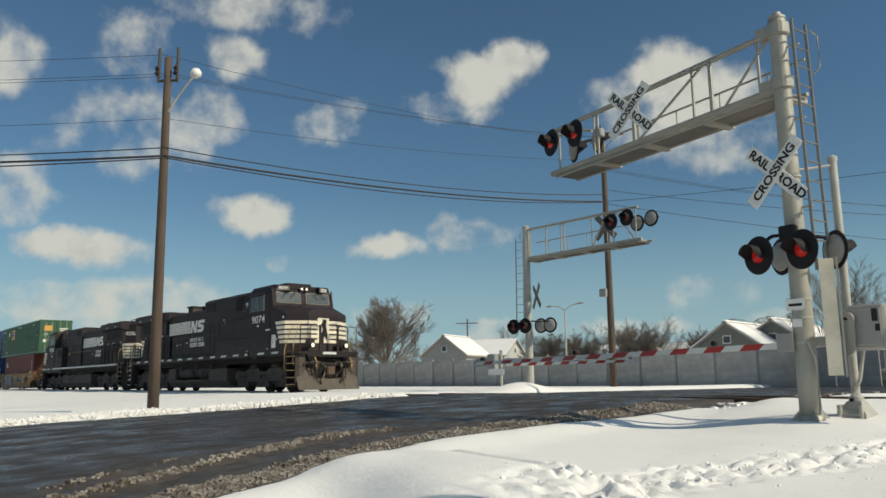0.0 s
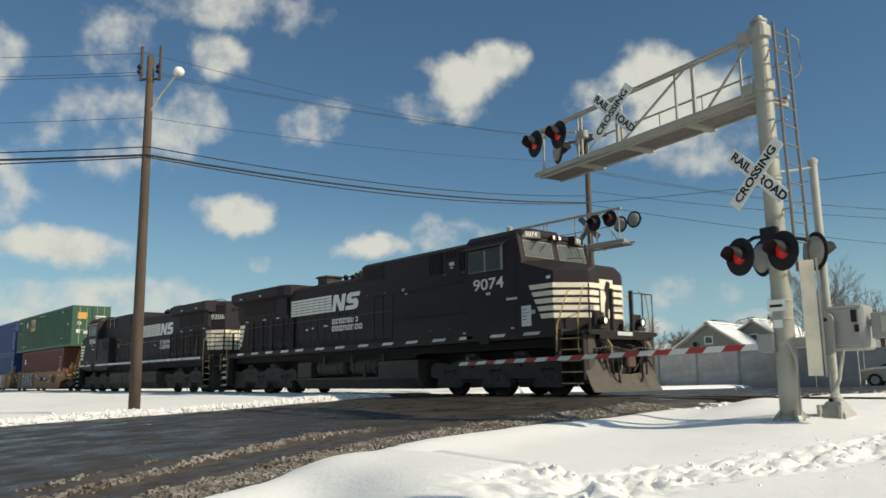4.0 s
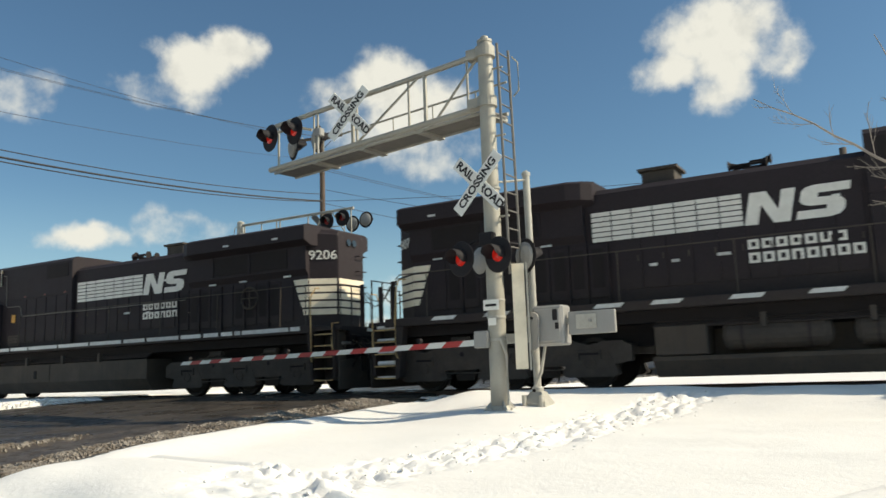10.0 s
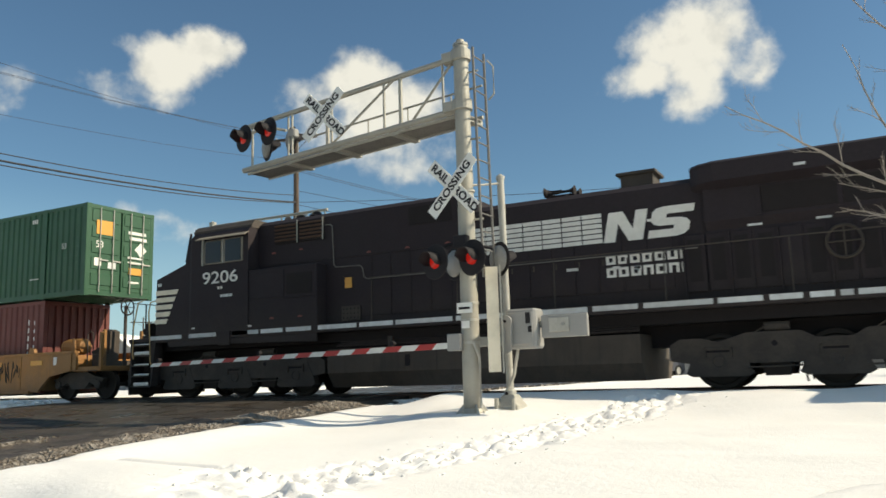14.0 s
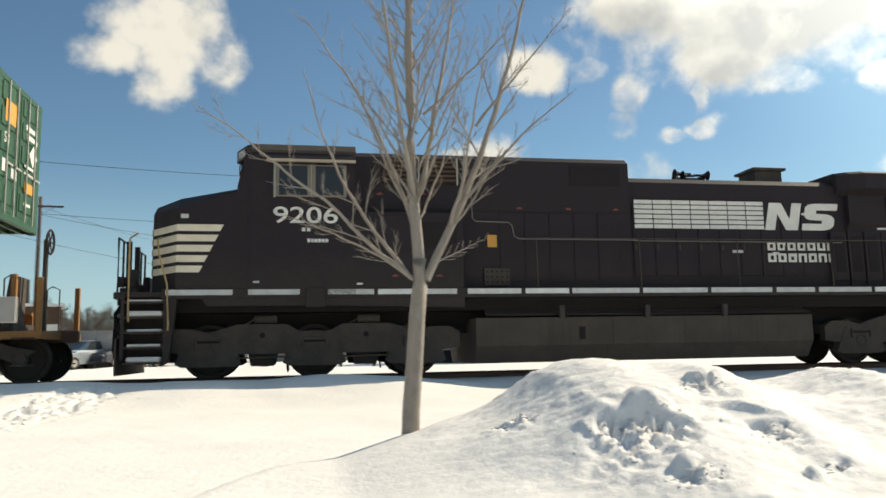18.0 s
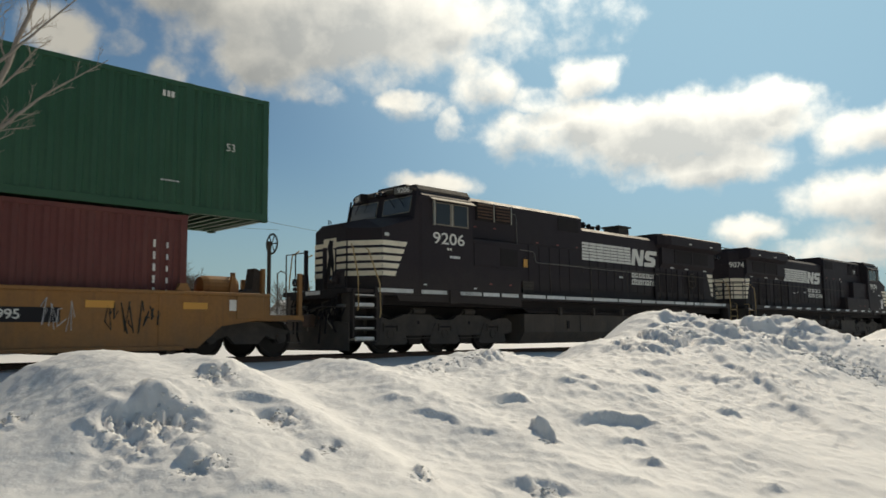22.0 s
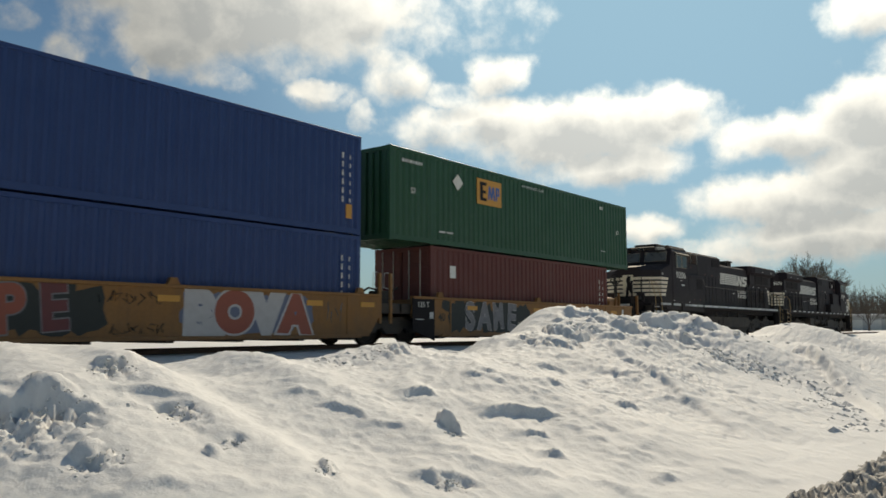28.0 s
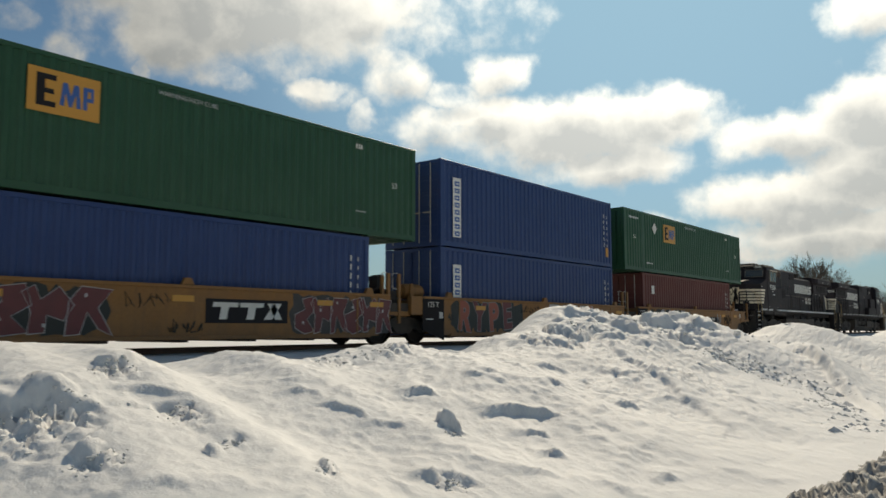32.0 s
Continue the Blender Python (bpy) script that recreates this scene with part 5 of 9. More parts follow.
        for k in range(10):
            x = -9.0 + k * 0.44
            dr = part("radiator_door", box(B(), x, x + 0.40, s * 1.03 - 0.016, s * 1.03 + 0.016, 1.90, 3.04, 0.008), BLACK, rad)
            if k not in (0, 5):
                part("door_grille", box(B(), x + 0.07, x + 0.33, s * 1.046 - 0.006, s * 1.046 + 0.006, 2.10, 2.94), DARK, dr)
            if k % 2:
                part("door_post", box(B(), x + 0.40, x + 0.44, s * 1.06 - 0.03, s * 1.06 + 0.03, 1.80, 3.04), BLACK, rad)
        for x in (-8.8, -7.2, -6.0):
            part("label_plate", box(B(), x - 0.13, x + 0.13, s * 1.045 - 0.006, s * 1.045 + 0.006, 3.10, 3.18), REFLECT, rad)
    for x in (-8.6, -6.6):
        lathe_bm = lathe(B(), [(0.85, 4.40), (0.85, 4.46), (0.75, 4.48)], 24, axis="z", at=(x, 0, 0))
        part("cooling_fan_ring", lathe_bm, BLACK, rad)
    # roof: exhaust stack, horn, ribs
    stack = lambda dx, g, z: [(-4.02 + dx, -0.40 + g, z), (-3.20 - dx, -0.40 + g, z), (-3.20 - dx, 0.40 - g, z), (-4.02 + dx, 0.40 - g, z)]
    part("exhaust_outlet", loft(B(), [stack(0.0, 0.0, 4.22), stack(0.0, 0.0, 4.34), stack(0.06, 0.05, 4.36), stack(0.06, 0.05, 4.60), stack(-0.02, -0.02, 4.62), stack(-0.02, -0.02, 4.68)]), GRIME, e)
    horn = part("air_horn", box(B(), -1.90, -1.66, -0.05, 0.05, 4.25, 4.46), BLACK, e)
    for dx, yy, zz in ((0.36, -0.16, 4.44), (0.42, 0.0, 4.52), (-0.40, -0.16, 4.44), (-0.36, 0.14, 4.46), (0.30, 0.16, 4.44)):
        d = 1 if dx > 0 else -1
        part("trumpet", lathe(B(), [(0.03, 0), (0.032, 0.6 * dx), (0.07, 0.88 * dx), (0.12, dx), (0.10, dx + 0.004 * d)], 12, axis="x", at=(-1.78, yy, zz + 0.05)), DARK, horn)
    part("roof_tube", tube(B(), [(-9.0, 0.0, 4.52), (-9.0, 0.3, 4.60), (-8.2, 0.3, 4.60), (-8.2, 0.0, 4.52)], 0.018), BLACK, e)
    # cab and nose
    def ring(x, hw, z0, ztop, cut):
        return [(x, -hw, z0), (x, -hw, ztop - cut), (x, -hw + cut * 0.9, ztop), (x, hw - cut * 0.9, ztop), (x, hw, ztop - cut), (x, hw, z0)]
    cab = part("cab", loft(B(), [ring(6.38, 1.53, 1.57, 4.60, 0.26), ring(8.40, 1.53, 1.57, 4.60, 0.26), ring(8.50, 1.50, 1.57, 4.56, 0.26), ring(8.68, 1.50, 1.57, 3.70, 0.10)]), BLACK, e)
    wedge = lambda x, hw, z0, edge, top, inset: [(x, -hw, z0), (x, -hw, edge), (x, -hw + inset, top), (x, hw - inset, top), (x, hw, edge), (x, hw, z0)]
    nose = part("nose", loft(B(), [wedge(8.60, 1.50, 1.57, 3.66, 3.72, 0.10), wedge(9.80, 1.47, 1.66, 3.30, 3.60, 0.62), wedge(10.33, 0.72, 1.68, 3.32, 3.48, 0.30), wedge(10.36, 0.66, 1.72, 3.28, 3.44, 0.28)]), BLACK, e)
    part("cab_roof", loft(B(), [ring(6.36, 1.42, 4.44, 4.66, 0.14), ring(8.42, 1.42, 4.44, 4.66, 0.14), ring(8.56, 1.32, 4.50, 4.60, 0.06)]), BLACK if number == 1 else GRIME, cab)
    part("roof_unit", box(B(), 7.0, 8.2, -0.62, 0.62, 4.65, 4.80, 0.04), BLACK, cab)
    part("roof_unit", box(B(), 6.5, 6.8, -0.2, 0.2, 4.65, 4.76, 0.03), BLACK, cab)
    for y in (-1.05, 1.05):
        part("corner_post", slab(B(), pose(8.585, y * 1.4, 4.10, 0, -12, 0), 0.03, 0.06, 0.80), BLACK, cab)
    part("nose_vent", lathe(B(), [(0.11, 3.60), (0.12, 3.68), (0.05, 3.72)], 12, axis="z", at=(9.2, -0.4, 0)), BLACK, nose)
    for x0, y0, x1, y1 in ((8.9, -1.05, 9.4, -0.95), (9.75, -0.8, 10.05, -0.5)):
        part("nose_grab", tube(B(), [(x0, y0, 3.58), (x0, y0, 3.70), (x1, y1, 3.68), (x1, y1, 3.56)], 0.013), BLACK, nose)
    for s in (-1, 1):
        # side windows with light frames
        for x0, x1 in ((6.56, 7.23), (7.27, 7.94)):
            fr = part("window_frame", box(B(), x0, x1, s * 1.535 - 0.012, s * 1.535 + 0.012, 3.55, 4.20, 0.006), GRATE if number == 1 else FRAMETAN, cab)
            part("pane", box(B(), x0 + (0.03 if number == 1 else 0.06), x1 - (0.03 if number == 1 else 0.06), s * 1.552 - 0.004, s * 1.552 + 0.004, 3.58, 4.17), CABGLASS, fr)
        part("window_post", box(B(), 7.235, 7.265, s * 1.55 - 0.012, s * 1.55 + 0.012, 3.55, 4.20), MASTAL, cab)
        part("window_post", box(B(), 7.945, 7.985, s * 1.56 - 0.03, s * 1.56 + 0.03, 3.53, 4.24), MASTAL, cab)
        part("sun_visor", slab(B(), pose(7.25, s * 1.60, 4.27, -30 * s, 0, 0), 1.75, 0.20, 0.02), BLACK if number == 1 else FRAMETAN, cab)
        part("windscreen_frame", slab(B(), pose(8.585, s * 0.70, 4.12, 0, -11.8, 0), 0.03, 1.26, 0.70), BLACK, cab)
        part("windscreen_seal", slab(B(), pose(8.597, s * 0.72, 4.09, 0, -11.8, 0), 0.03, 1.18, 0.50), FRAMETAN, cab)
        part("windscreen", slab(B(), pose(8.606, s * 0.72, 4.09, 0, -11.8, 0), 0.03, 1.12, 0.44), SCREENGLASS, cab)
        for wy in (0.45, 0.85):
            part("wiper", tube(B(), [(8.66, s * wy, 4.36), (8.68, s * (wy + 0.04), 4.28), (8.665, s * (wy + 0.22), 4.06)], 0.012), DARK, cab)
        turned = Matrix.Translation((8.52, s * 0.98, 4.50)) @ Matrix.Rotation(radians(s * 22), 4, "Z")
        part("number_board", slab(B(), turned, 0.22, 0.66, 0.25), DARK, cab)
        part("board_face", slab(B(), turned @ Matrix.Translation((0.112, 0, 0)), 0.008, 0.58, 0.19), GRATE, cab)
        at = turned @ Vector((0.119, 0, 0))
        lettering(number_text[number], 0.19, WHITE, cab, tuple(at), (90, 0, 90 + s * 22), "board_number", bold=0.003)
        # lower nose band and side stripes
        for r in range(5):
            z = 2.05 + r * 0.20
            out = 1 if s > 0 else -1
            xb = 9.37 - r * 0.095
            part("nose_stripe", flat(B(), [(xb, z), (9.79, z), (9.79, z + 0.13), (xb - 0.065, z + 0.13)], s * (1.503 - 0.011), out, 0.012), CREAM, nose)
            bm = B()
            for (xa, ya), (xc, yc) in (((9.79, 1.484), (10.335, 0.722)),):
                n = Vector((yc - ya, -(xc - xa), 0)).normalized() * -0.006
                v = [bm.verts.new((p[0] + n.x * k, s * (p[1] + n.y * k), zz)) for p in ((xa, ya), (xc, yc)) for zz in (z, z + 0.13) for k in (0.3, 1)]
                for q in ((0, 2, 6, 4), (1, 5, 7, 3), (0, 1, 3, 2), (4, 6, 7, 5), (0, 4, 5, 1), (2, 3, 7, 6)):
                    bm.faces.new([v[i] for i in q])
            bmesh.ops.recalc_face_normals(bm, faces=bm.faces[:])
            part("nose_stripe", bm, CREAM, nose)
        lettering(number_text[number], 0.455, WHITE, cab, (7.36, s * 1.535, 3.165), (90, 0, 0 if s < 0 else 180), "road_number", stretch=1.42, bold=0.004)
        bar_row(cab, 7.27, 7.47, 2.86, 2.93, 2, s * 1.533, gap=0.35)
        xm = 8.10 if number == 1 else 6.92
        bar_row(cab, xm, xm + 0.42, 2.64, 2.71, 6, s * 1.533, REFLECT)
        if number == 1:
            dp = part("data_plate", box(B(), 8.64, 8.99, s * 1.507 - 0.006, s * 1.507 + 0.006, 1.88, 2.44), REFLECT, cab)
            part("data_tab", box(B(), 8.99, 9.14, s * 1.507 - 0.005, s * 1.507 + 0.005, 2.20, 2.31), REFLECT, cab)
            for k in range(4):
                part("data_bar", flat(B(), quad(8.68, 8.82 + 0.05 * (k % 3), 2.06 + k * 0.09, 2.075 + k * 0.09), s * 1.513, s), GRIME, dp)
        part("corner_mark", box(B(), 9.58, 9.72, s * 1.505 - 0.004, s * 1.505 + 0.004, 3.10, 3.18), REFLECT, nose)
    for r in range(5):
        z = 2.05 + r * 0.20
        part("nose_stripe", box(B(), 10.362, 10.372, -0.70, 0.70, z, z + 0.13), CREAM, nose)
    part("emblem_ground", box(B(), 10.373, 10.379, -0.28, 0.28, 2.05, 3.10), CREAM, nose)
    figure = [(10.382, -0.13, 2.0), (10.382, 0.02, 2.02), (10.382, 0.05, 2.35), (10.382, 0.17, 2.12), (10.382, 0.20, 2.45), (10.382, 0.12, 2.80), (10.382, 0.16, 3.02), (10.382, 0.0, 3.06), (10.382, -0.10, 2.84), (10.382, -0.03, 2.62), (10.382, -0.10, 2.40)]
    part("nose_emblem", loft(B(), [figure, [(x + 0.006, y, z) for x, y, z in figure]]), DARK, nose)
    # number on the rear hood end, rear stripes
    for s in (-1, 1):
        lettering(number_text[number], 0.34, WHITE, tail, (-9.826, s * 0.802, 3.62), (90, 0, -34.1 if s < 0 else 214.1), "road_number", stretch=1.12, bold=0.004)
        for r in range(5):
            z = 2.05 + r * 0.20
            out = 1 if s > 0 else -1
            part("rear_stripe", flat(B(), [(-9.51, z), (-9.36 + 0.075 * r, z), (-9.31 + 0.075 * r, z + 0.15), (-9.51, z + 0.15)], s * 1.026, out), CREAM, rad)
            bm = slab(B(), Matrix.Translation((-9.812, s * 0.793, z + 0.075)) @ Matrix.Rotation(radians(s * 34.1), 4, "Z"), 0.73, 0.014, 0.15)
            part("rear_stripe", bm, CREAM, tail)
    for r in range(5):
        part("rear_stripe", box(B(), -10.162, -10.152, -0.54, 0.54, 2.05 + r * 0.2, 2.20 + r * 0.2), CREAM, rad)
    for k in range(4):
        part("rung", tube(B(), [(-10.14, -0.2, 2.4 + k * 0.42), (-10.28, -0.2, 2.4 + k * 0.42), (-10.28, -0.52, 2.4 + k * 0.42), (-10.14, -0.52, 2.4 + k * 0.42)], 0.015), BLACK, rad)
    # headlights, class lights
    for y in (-0.12, 0.12):
        hl = part("headlight", lathe(B(), [(0.065, 8.52), (0.078, 8.70), (0.064, 8.70), (0.062, 8.67)], 14, axis="x", at=(0, y, 4.50)), BLACK, cab, "twin headlight over the windscreen")
        part("lens", lathe(B(), [(0.061, 8.672), (0.05, 8.684), (0.01, 8.69)], 14, axis="x", at=(0, y, 4.50)), HEAD if number == 1 else GLASS, hl)
        part("rear_headlight", lathe(B(), [(0.09, -10.10), (0.10, -10.18), (0.085, -10.19)], 14, axis="x", at=(0, y, 4.0)), GLASS, rad)
    for s in (-1, 1):
        dl = part("ditch_light", lathe(B(), [(0.03, 10.72), (0.09, 10.76), (0.11, 10.96), (0.09, 10.96), (0.086, 10.92)], 16, axis="x", at=(0, s * 0.80, 1.93)), BLACK, e, "round ditch light on the pilot")
        part("lens", lathe(B(), [(0.085, 10.922), (0.05, 10.94), (0.01, 10.945)], 14, axis="x", at=(0, s * 0.80, 1.93)), HEAD if number == 1 else GLASS, dl)
        part("light_bracket", box(B(), 10.62, 10.90, s * 0.80 - 0.17, s * 0.80 + 0.17, 1.72, 1.80), BLACK, e)
        part("light_box", box(B(), 10.62, 10.76, s * 0.80 - 0.19, s * 0.80 + 0.19, 1.80, 2.16, 0.02), BLACK, dl)
    # front and rear platforms, steps, pilot, coupler, hoses
    for end, x, inner in ((1, 10.56, 0.56), (-1, -10.22 if number == 1 else -10.52, 0.44)):
        bm = box(B(), min(x - 0.55 * end, x + 0.35 * end), max(x - 0.55 * end, x + 0.35 * end), -1.45, 1.45, 1.58, 1.68, 0.01)
        part("end_platform", bm, BLACK, e)
        part("pilot_plate", box(B(), min(x + 0.3 * end, x + 0.36 * end), max(x + 0.3 * end, x + 0.36 * end), -1.04, 1.04, 1.46, 1.57), DARK, e)
        part("draft_plate", box(B(), min(x + 0.02 * end, x + 0.08 * end), max(x + 0.02 * end, x + 0.08 * end), -1.04, 1.04, 0.60, 1.50), DARK, e)
        rng_hose = random.Random(40 + number + end)
        for k in range(9):
            y = -0.95 + 0.235 * k + rng_hose.uniform(-0.06, 0.06)
            z, drop = rng_hose.uniform(1.15, 1.45), rng_hose.uniform(0.35, 0.75)
            part("brake_hose", tube(B(), [(x + 0.10 * end, y, z), (x + 0.34 * end, y + rng_hose.uniform(-0.1, 0.1), z - 0.08), (x + 0.40 * end, y + rng_hose.uniform(-0.15, 0.15), z - 0.6 * drop), (x + 0.36 * end, y + rng_hose.uniform(-0.2, 0.2), z - drop)], 0.022), (DARK, GRIME, GRIME, FRAMETAN)[k % 4], e, "hanging brake hose" if k == 0 else "")
        for s in (-1, 1):
            part("hose_bracket", box(B(), min(x + 0.08 * end, x + 0.32 * end), max(x + 0.08 * end, x + 0.32 * end), s * 0.62 - 0.13, s * 0.62 + 0.13, 1.02, 1.16, 0.02), GRIME, e)
            part("corner_plate", box(B(), min(x + 0.17 * end, x + 0.22 * end), max(x + 0.17 * end, x + 0.22 * end), s * 1.20 - 0.16, s * 1.20 + 0.16, 0.40, 1.58, 0.01), GRIME, e)
        part("sill_plate", box(B(), min(x + 0.362 * end, x + 0.37 * end), max(x + 0.362 * end, x + 0.37 * end), -0.32, 0.32, 1.56, 1.66), REFLECT, e)
        bm = B()
        if number == 1 and end > 0:
            # curved blade, swept back from the middle, cut away round the coupler
            rings = []
            for y, back, top in ((-1.44, 10.68, 1.02), (-1.25, 10.72, 1.04), (-0.72, 10.86, 0.98), (-0.62, 10.89, 0.60), (0.0, 11.02, 0.56), (0.62, 10.89, 0.60), (0.72, 10.86, 0.98), (1.25, 10.72, 1.04), (1.44, 10.68, 1.02)):
                face = [(back + 0.32 * (1 - v) ** 1.7, y, 0.12 + (top - 0.12) * v) for v in (0, 0.2, 0.4, 0.7, 1)]
                rings.append(face + [(px - 0.04, py, pz) for px, py, pz in reversed(face)])
            loft(bm, rings)
            for y in (-1.1, 1.1):
                part("plow_brace", slab(B(), pose(10.66, y, 0.80, 0, 20, 0), 0.10, 0.08, 0.9), GRIME, e)
        else:
            outline = [(-1.45, 0.12), (1.45, 0.12), (1.45, 0.80), (0.5, 0.92), (-0.5, 0.92), (-1.45, 0.80)]
            loft(bm, [[(x + 0.27 * end, y, z) for y, z in outline], [(x + (0.30 + 0.16 * (1 - abs(y) / 1.45)) * end if z < 0.5 else x + 0.31 * end, y, z) for y, z in outline]])
        part("snow_plow", bm, PLOWDIRT if number == 1 and end > 0 else GRIME, e, "dusty steel pilot plow")
        # jumper hoses looped in front of the end plate
        for k, y in enumerate((-0.98, -0.84, -0.70, 0.70, 0.84, 0.98)):
            dip = 0.92 + 0.11 * ((k * 5) % 3)
            part("jumper_hose", tube(B(), [(x + 0.08 * end, y, 1.46), (x + 0.28 * end, y + 0.02, 1.50), (x + 0.40 * end, y + 0.05, 1.30), (x + 0.38 * end, y + 0.09, dip), (x + 0.30 * end, y + 0.14, dip - 0.06), (x + 0.24 * end, y + 0.20, dip + 0.12), (x + 0.22 * end, y + 0.22, 1.25)], 0.024), (DARK, WIRE, GOLD)[k % 3] if number == 1 and end > 0 else DARK, e)
            part("hose_fitting", lathe(B(), [(0.045, x + 0.20 * end), (0.045, x + 0.30 * end), (0.02, x + 0.32 * end)], 10, axis="x", at=(0, y + 0.22, 1.25)), GRATE, e)
        bm = box(B(), min(x + 0.2 * end, 10.98 * end), max(x + 0.2 * end, 10.98 * end), -0.11, 0.11, 0.78, 1.02, 0.02)
        box(bm, min(10.94 * end, 11.13 * end), max(10.94 * end, 11.13 * end), -0.2, 0.16, 0.72, 1.06, 0.04)
        part("coupler", bm, RUST, e)
        for s in (-1, 1):
            st = part("step_well", box(B(), min(x - (inner + 0.06) * end, x - inner * end), max(x - (inner + 0.06) * end, x - inner * end), s * 1.28 - 0.22, s * 1.28 + 0.22, 0.42, 1.66), BLACK, e)
            part("step_back", box(B(), min(x - inner * end, x + 0.14 * end), max(x - inner * end, x + 0.14 * end), min(s * 1.05, s * 1.08), max(s * 1.05, s * 1.08), 0.32, 1.64), BLACK, st)
            part("step_side", box(B(), min(x + 0.14 * end, x + 0.2 * end), max(x + 0.14 * end, x + 0.2 * end), s * 1.28 - 0.22, s * 1.28 + 0.22, 0.42, 1.66), BLACK, st)
            for k in range(5):
                z = 0.33 + k * 0.285
                a, b = min(x - inner * end, x + 0.14 * end), max(x - inner * end, x + 0.14 * end)
                part("tread", box(B(), a, b, s * 1.28 - 0.2, s * 1.28 + 0.22, z, z + 0.035), GRIME, st)
                part("tread_edge", box(B(), a, b, s * 1.502, s * 1.512, z, z + 0.028), GOLD if end < 0 or number == 1 else GRIME, st)
                if (number == 2) == (end > 0):
                    lump = box(B(), a + 0.03, b - 0.04, s * 1.28 - 0.18, s * 1.28 + 0.20, z + 0.034, z + 0.10 + 0.04 * math.sin(2.4 * k + s), 0.03)
                    part("tread_snow", lump, SNOWCRUST, st, "crust of snow on the tread")
            part("step_guard", prism(B(), [(x - inner * end, 0.30), (x - (inner + 0.10) * end, 0.36), (x - (inner + 0.24) * end, 1.56), (x - inner * end, 1.56)], s * 1.26, s * 1.50), BLACK, st)
            gx = x - (inner + 0.06) * end
            if end > 0:
                part("grab_rail", tube(B(), [(gx - 0.03, s * 1.51, 0.95), (gx - 0.04, s * 1.55, 1.05), (gx, s * 1.56, 1.82), (gx + 0.17, s * 1.46, 2.40), (gx + 0.22, s * 1.36, 2.70), (gx + 0.16, s * 1.20, 2.76)], 0.019), GOLD, e, "gold painted grab rail")
                part("grab_rail", tube(B(), [(10.62, s * 1.50, 1.12), (10.62, s * 1.54, 1.25), (10.63, s * 1.53, 2.0), (10.66, s * 1.36, 2.72), (10.56, s * 1.16, 2.84)], 0.019), GOLD, e)
            else:
                part("grab_rail", tube(B(), [(gx + 0.02, s * 1.50, 0.80), (gx, s * 1.55, 0.88), (gx, s * 1.56, 1.7), (gx + 0.03, s * 1.52, 2.45), (gx, s * 1.36, 2.68), (gx + 0.06, s * 1.15, 2.70)], 0.019), GOLD, e, "gold painted grab rail")
                part("grab_rail", tube(B(), [(x - 0.16, s * 1.53, 1.08), (x - 0.16, s * 1.55, 1.2), (x - 0.16, s * 1.54, 1.74), (x - 0.26, s * 1.40, 1.76)], 0.019), GOLD, e)
            part("hose", tube(B(), [(x + 0.36 * end, s * 0.5, 1.1), (x + 0.48 * end, s * 0.52, 0.95), (x + 0.50 * end, s * 0.5, 0.5), (x + 0.46 * end, s * 0.42, 0.3)], 0.03), DARK, e)
            part("hose", tube(B(), [(x + 0.36 * end, s * 0.72, 1.2), (x + 0.46 * end, s * 0.74, 1.0), (x + 0.48 * end, s * 0.7, 0.55)], 0.025), DARK, e)
            handrail(e, [(x + 0.3 * end, s * 1.35, 1.68), (x + 0.3 * end, s * 1.35, 2.72), (x + 0.3 * end, s * 0.45, 2.72), (x + 0.3 * end, s * 0.45, 1.68)], [((x + 0.3 * end, s * 0.9, 1.68), (x + 0.3 * end, s * 0.9, 2.72))], BLACK, 0.022)
            part("end_post", box(B(), min(x + 0.24 * end, x + 0.34 * end), max(x + 0.24 * end, x + 0.34 * end), s * 0.42 - 0.03, s * 0.42 + 0.03, 1.68, 2.78), BLACK, e)
        part("uncoupling_lever", tube(B(), [(x + 0.4 * end, -1.4, 1.2), (x + 0.42 * end, -0.5, 1.25), (x + 0.5 * end, 0, 1.15), (x + 0.42 * end, 0.5, 1.25), (x + 0.4 * end, 1.4, 1.2)], 0.016), GRIME, e)
        part("platform_edge", box(B(), min(x + 0.35 * end, x + 0.36 * end), max(x + 0.35 * end, x + 0.36 * end), -1.4, 1.4, 1.56, 1.67), DARK, e)
    if number == 1:
        for y, low in ((-0.80, 0.72), (-0.62, 0.92), (-0.42, 0.66), (0.42, 0.80), (0.66, 0.95)):
            part("jumper_hose", tube(B(), [(-10.36, y, 1.42), (-10.55, y, 1.40), (-10.72, y - 0.03, 0.4 * low + 0.75), (-10.92, y - 0.02, low), (-11.12, y, 0.35 * low + 0.85), (-11.28, y + 0.02, 1.40), (-11.50, y, 1.44)], 0.026), DARK, e)
        for y, low in ((-0.45, 2.30), (-0.52, 2.16), (0.45, 2.28)):
            part("safety_chain", tube(B(), [(-10.52, y, 2.66), (-10.75, y, 0.6 * low + 1.0), (-11.0, y, low), (-11.25, y, 0.6 * low + 1.0), (-11.48, y, 2.64)], 0.014), WIRE, e)
    # light reflective dashes along the sill, hood emblem
    spans = []
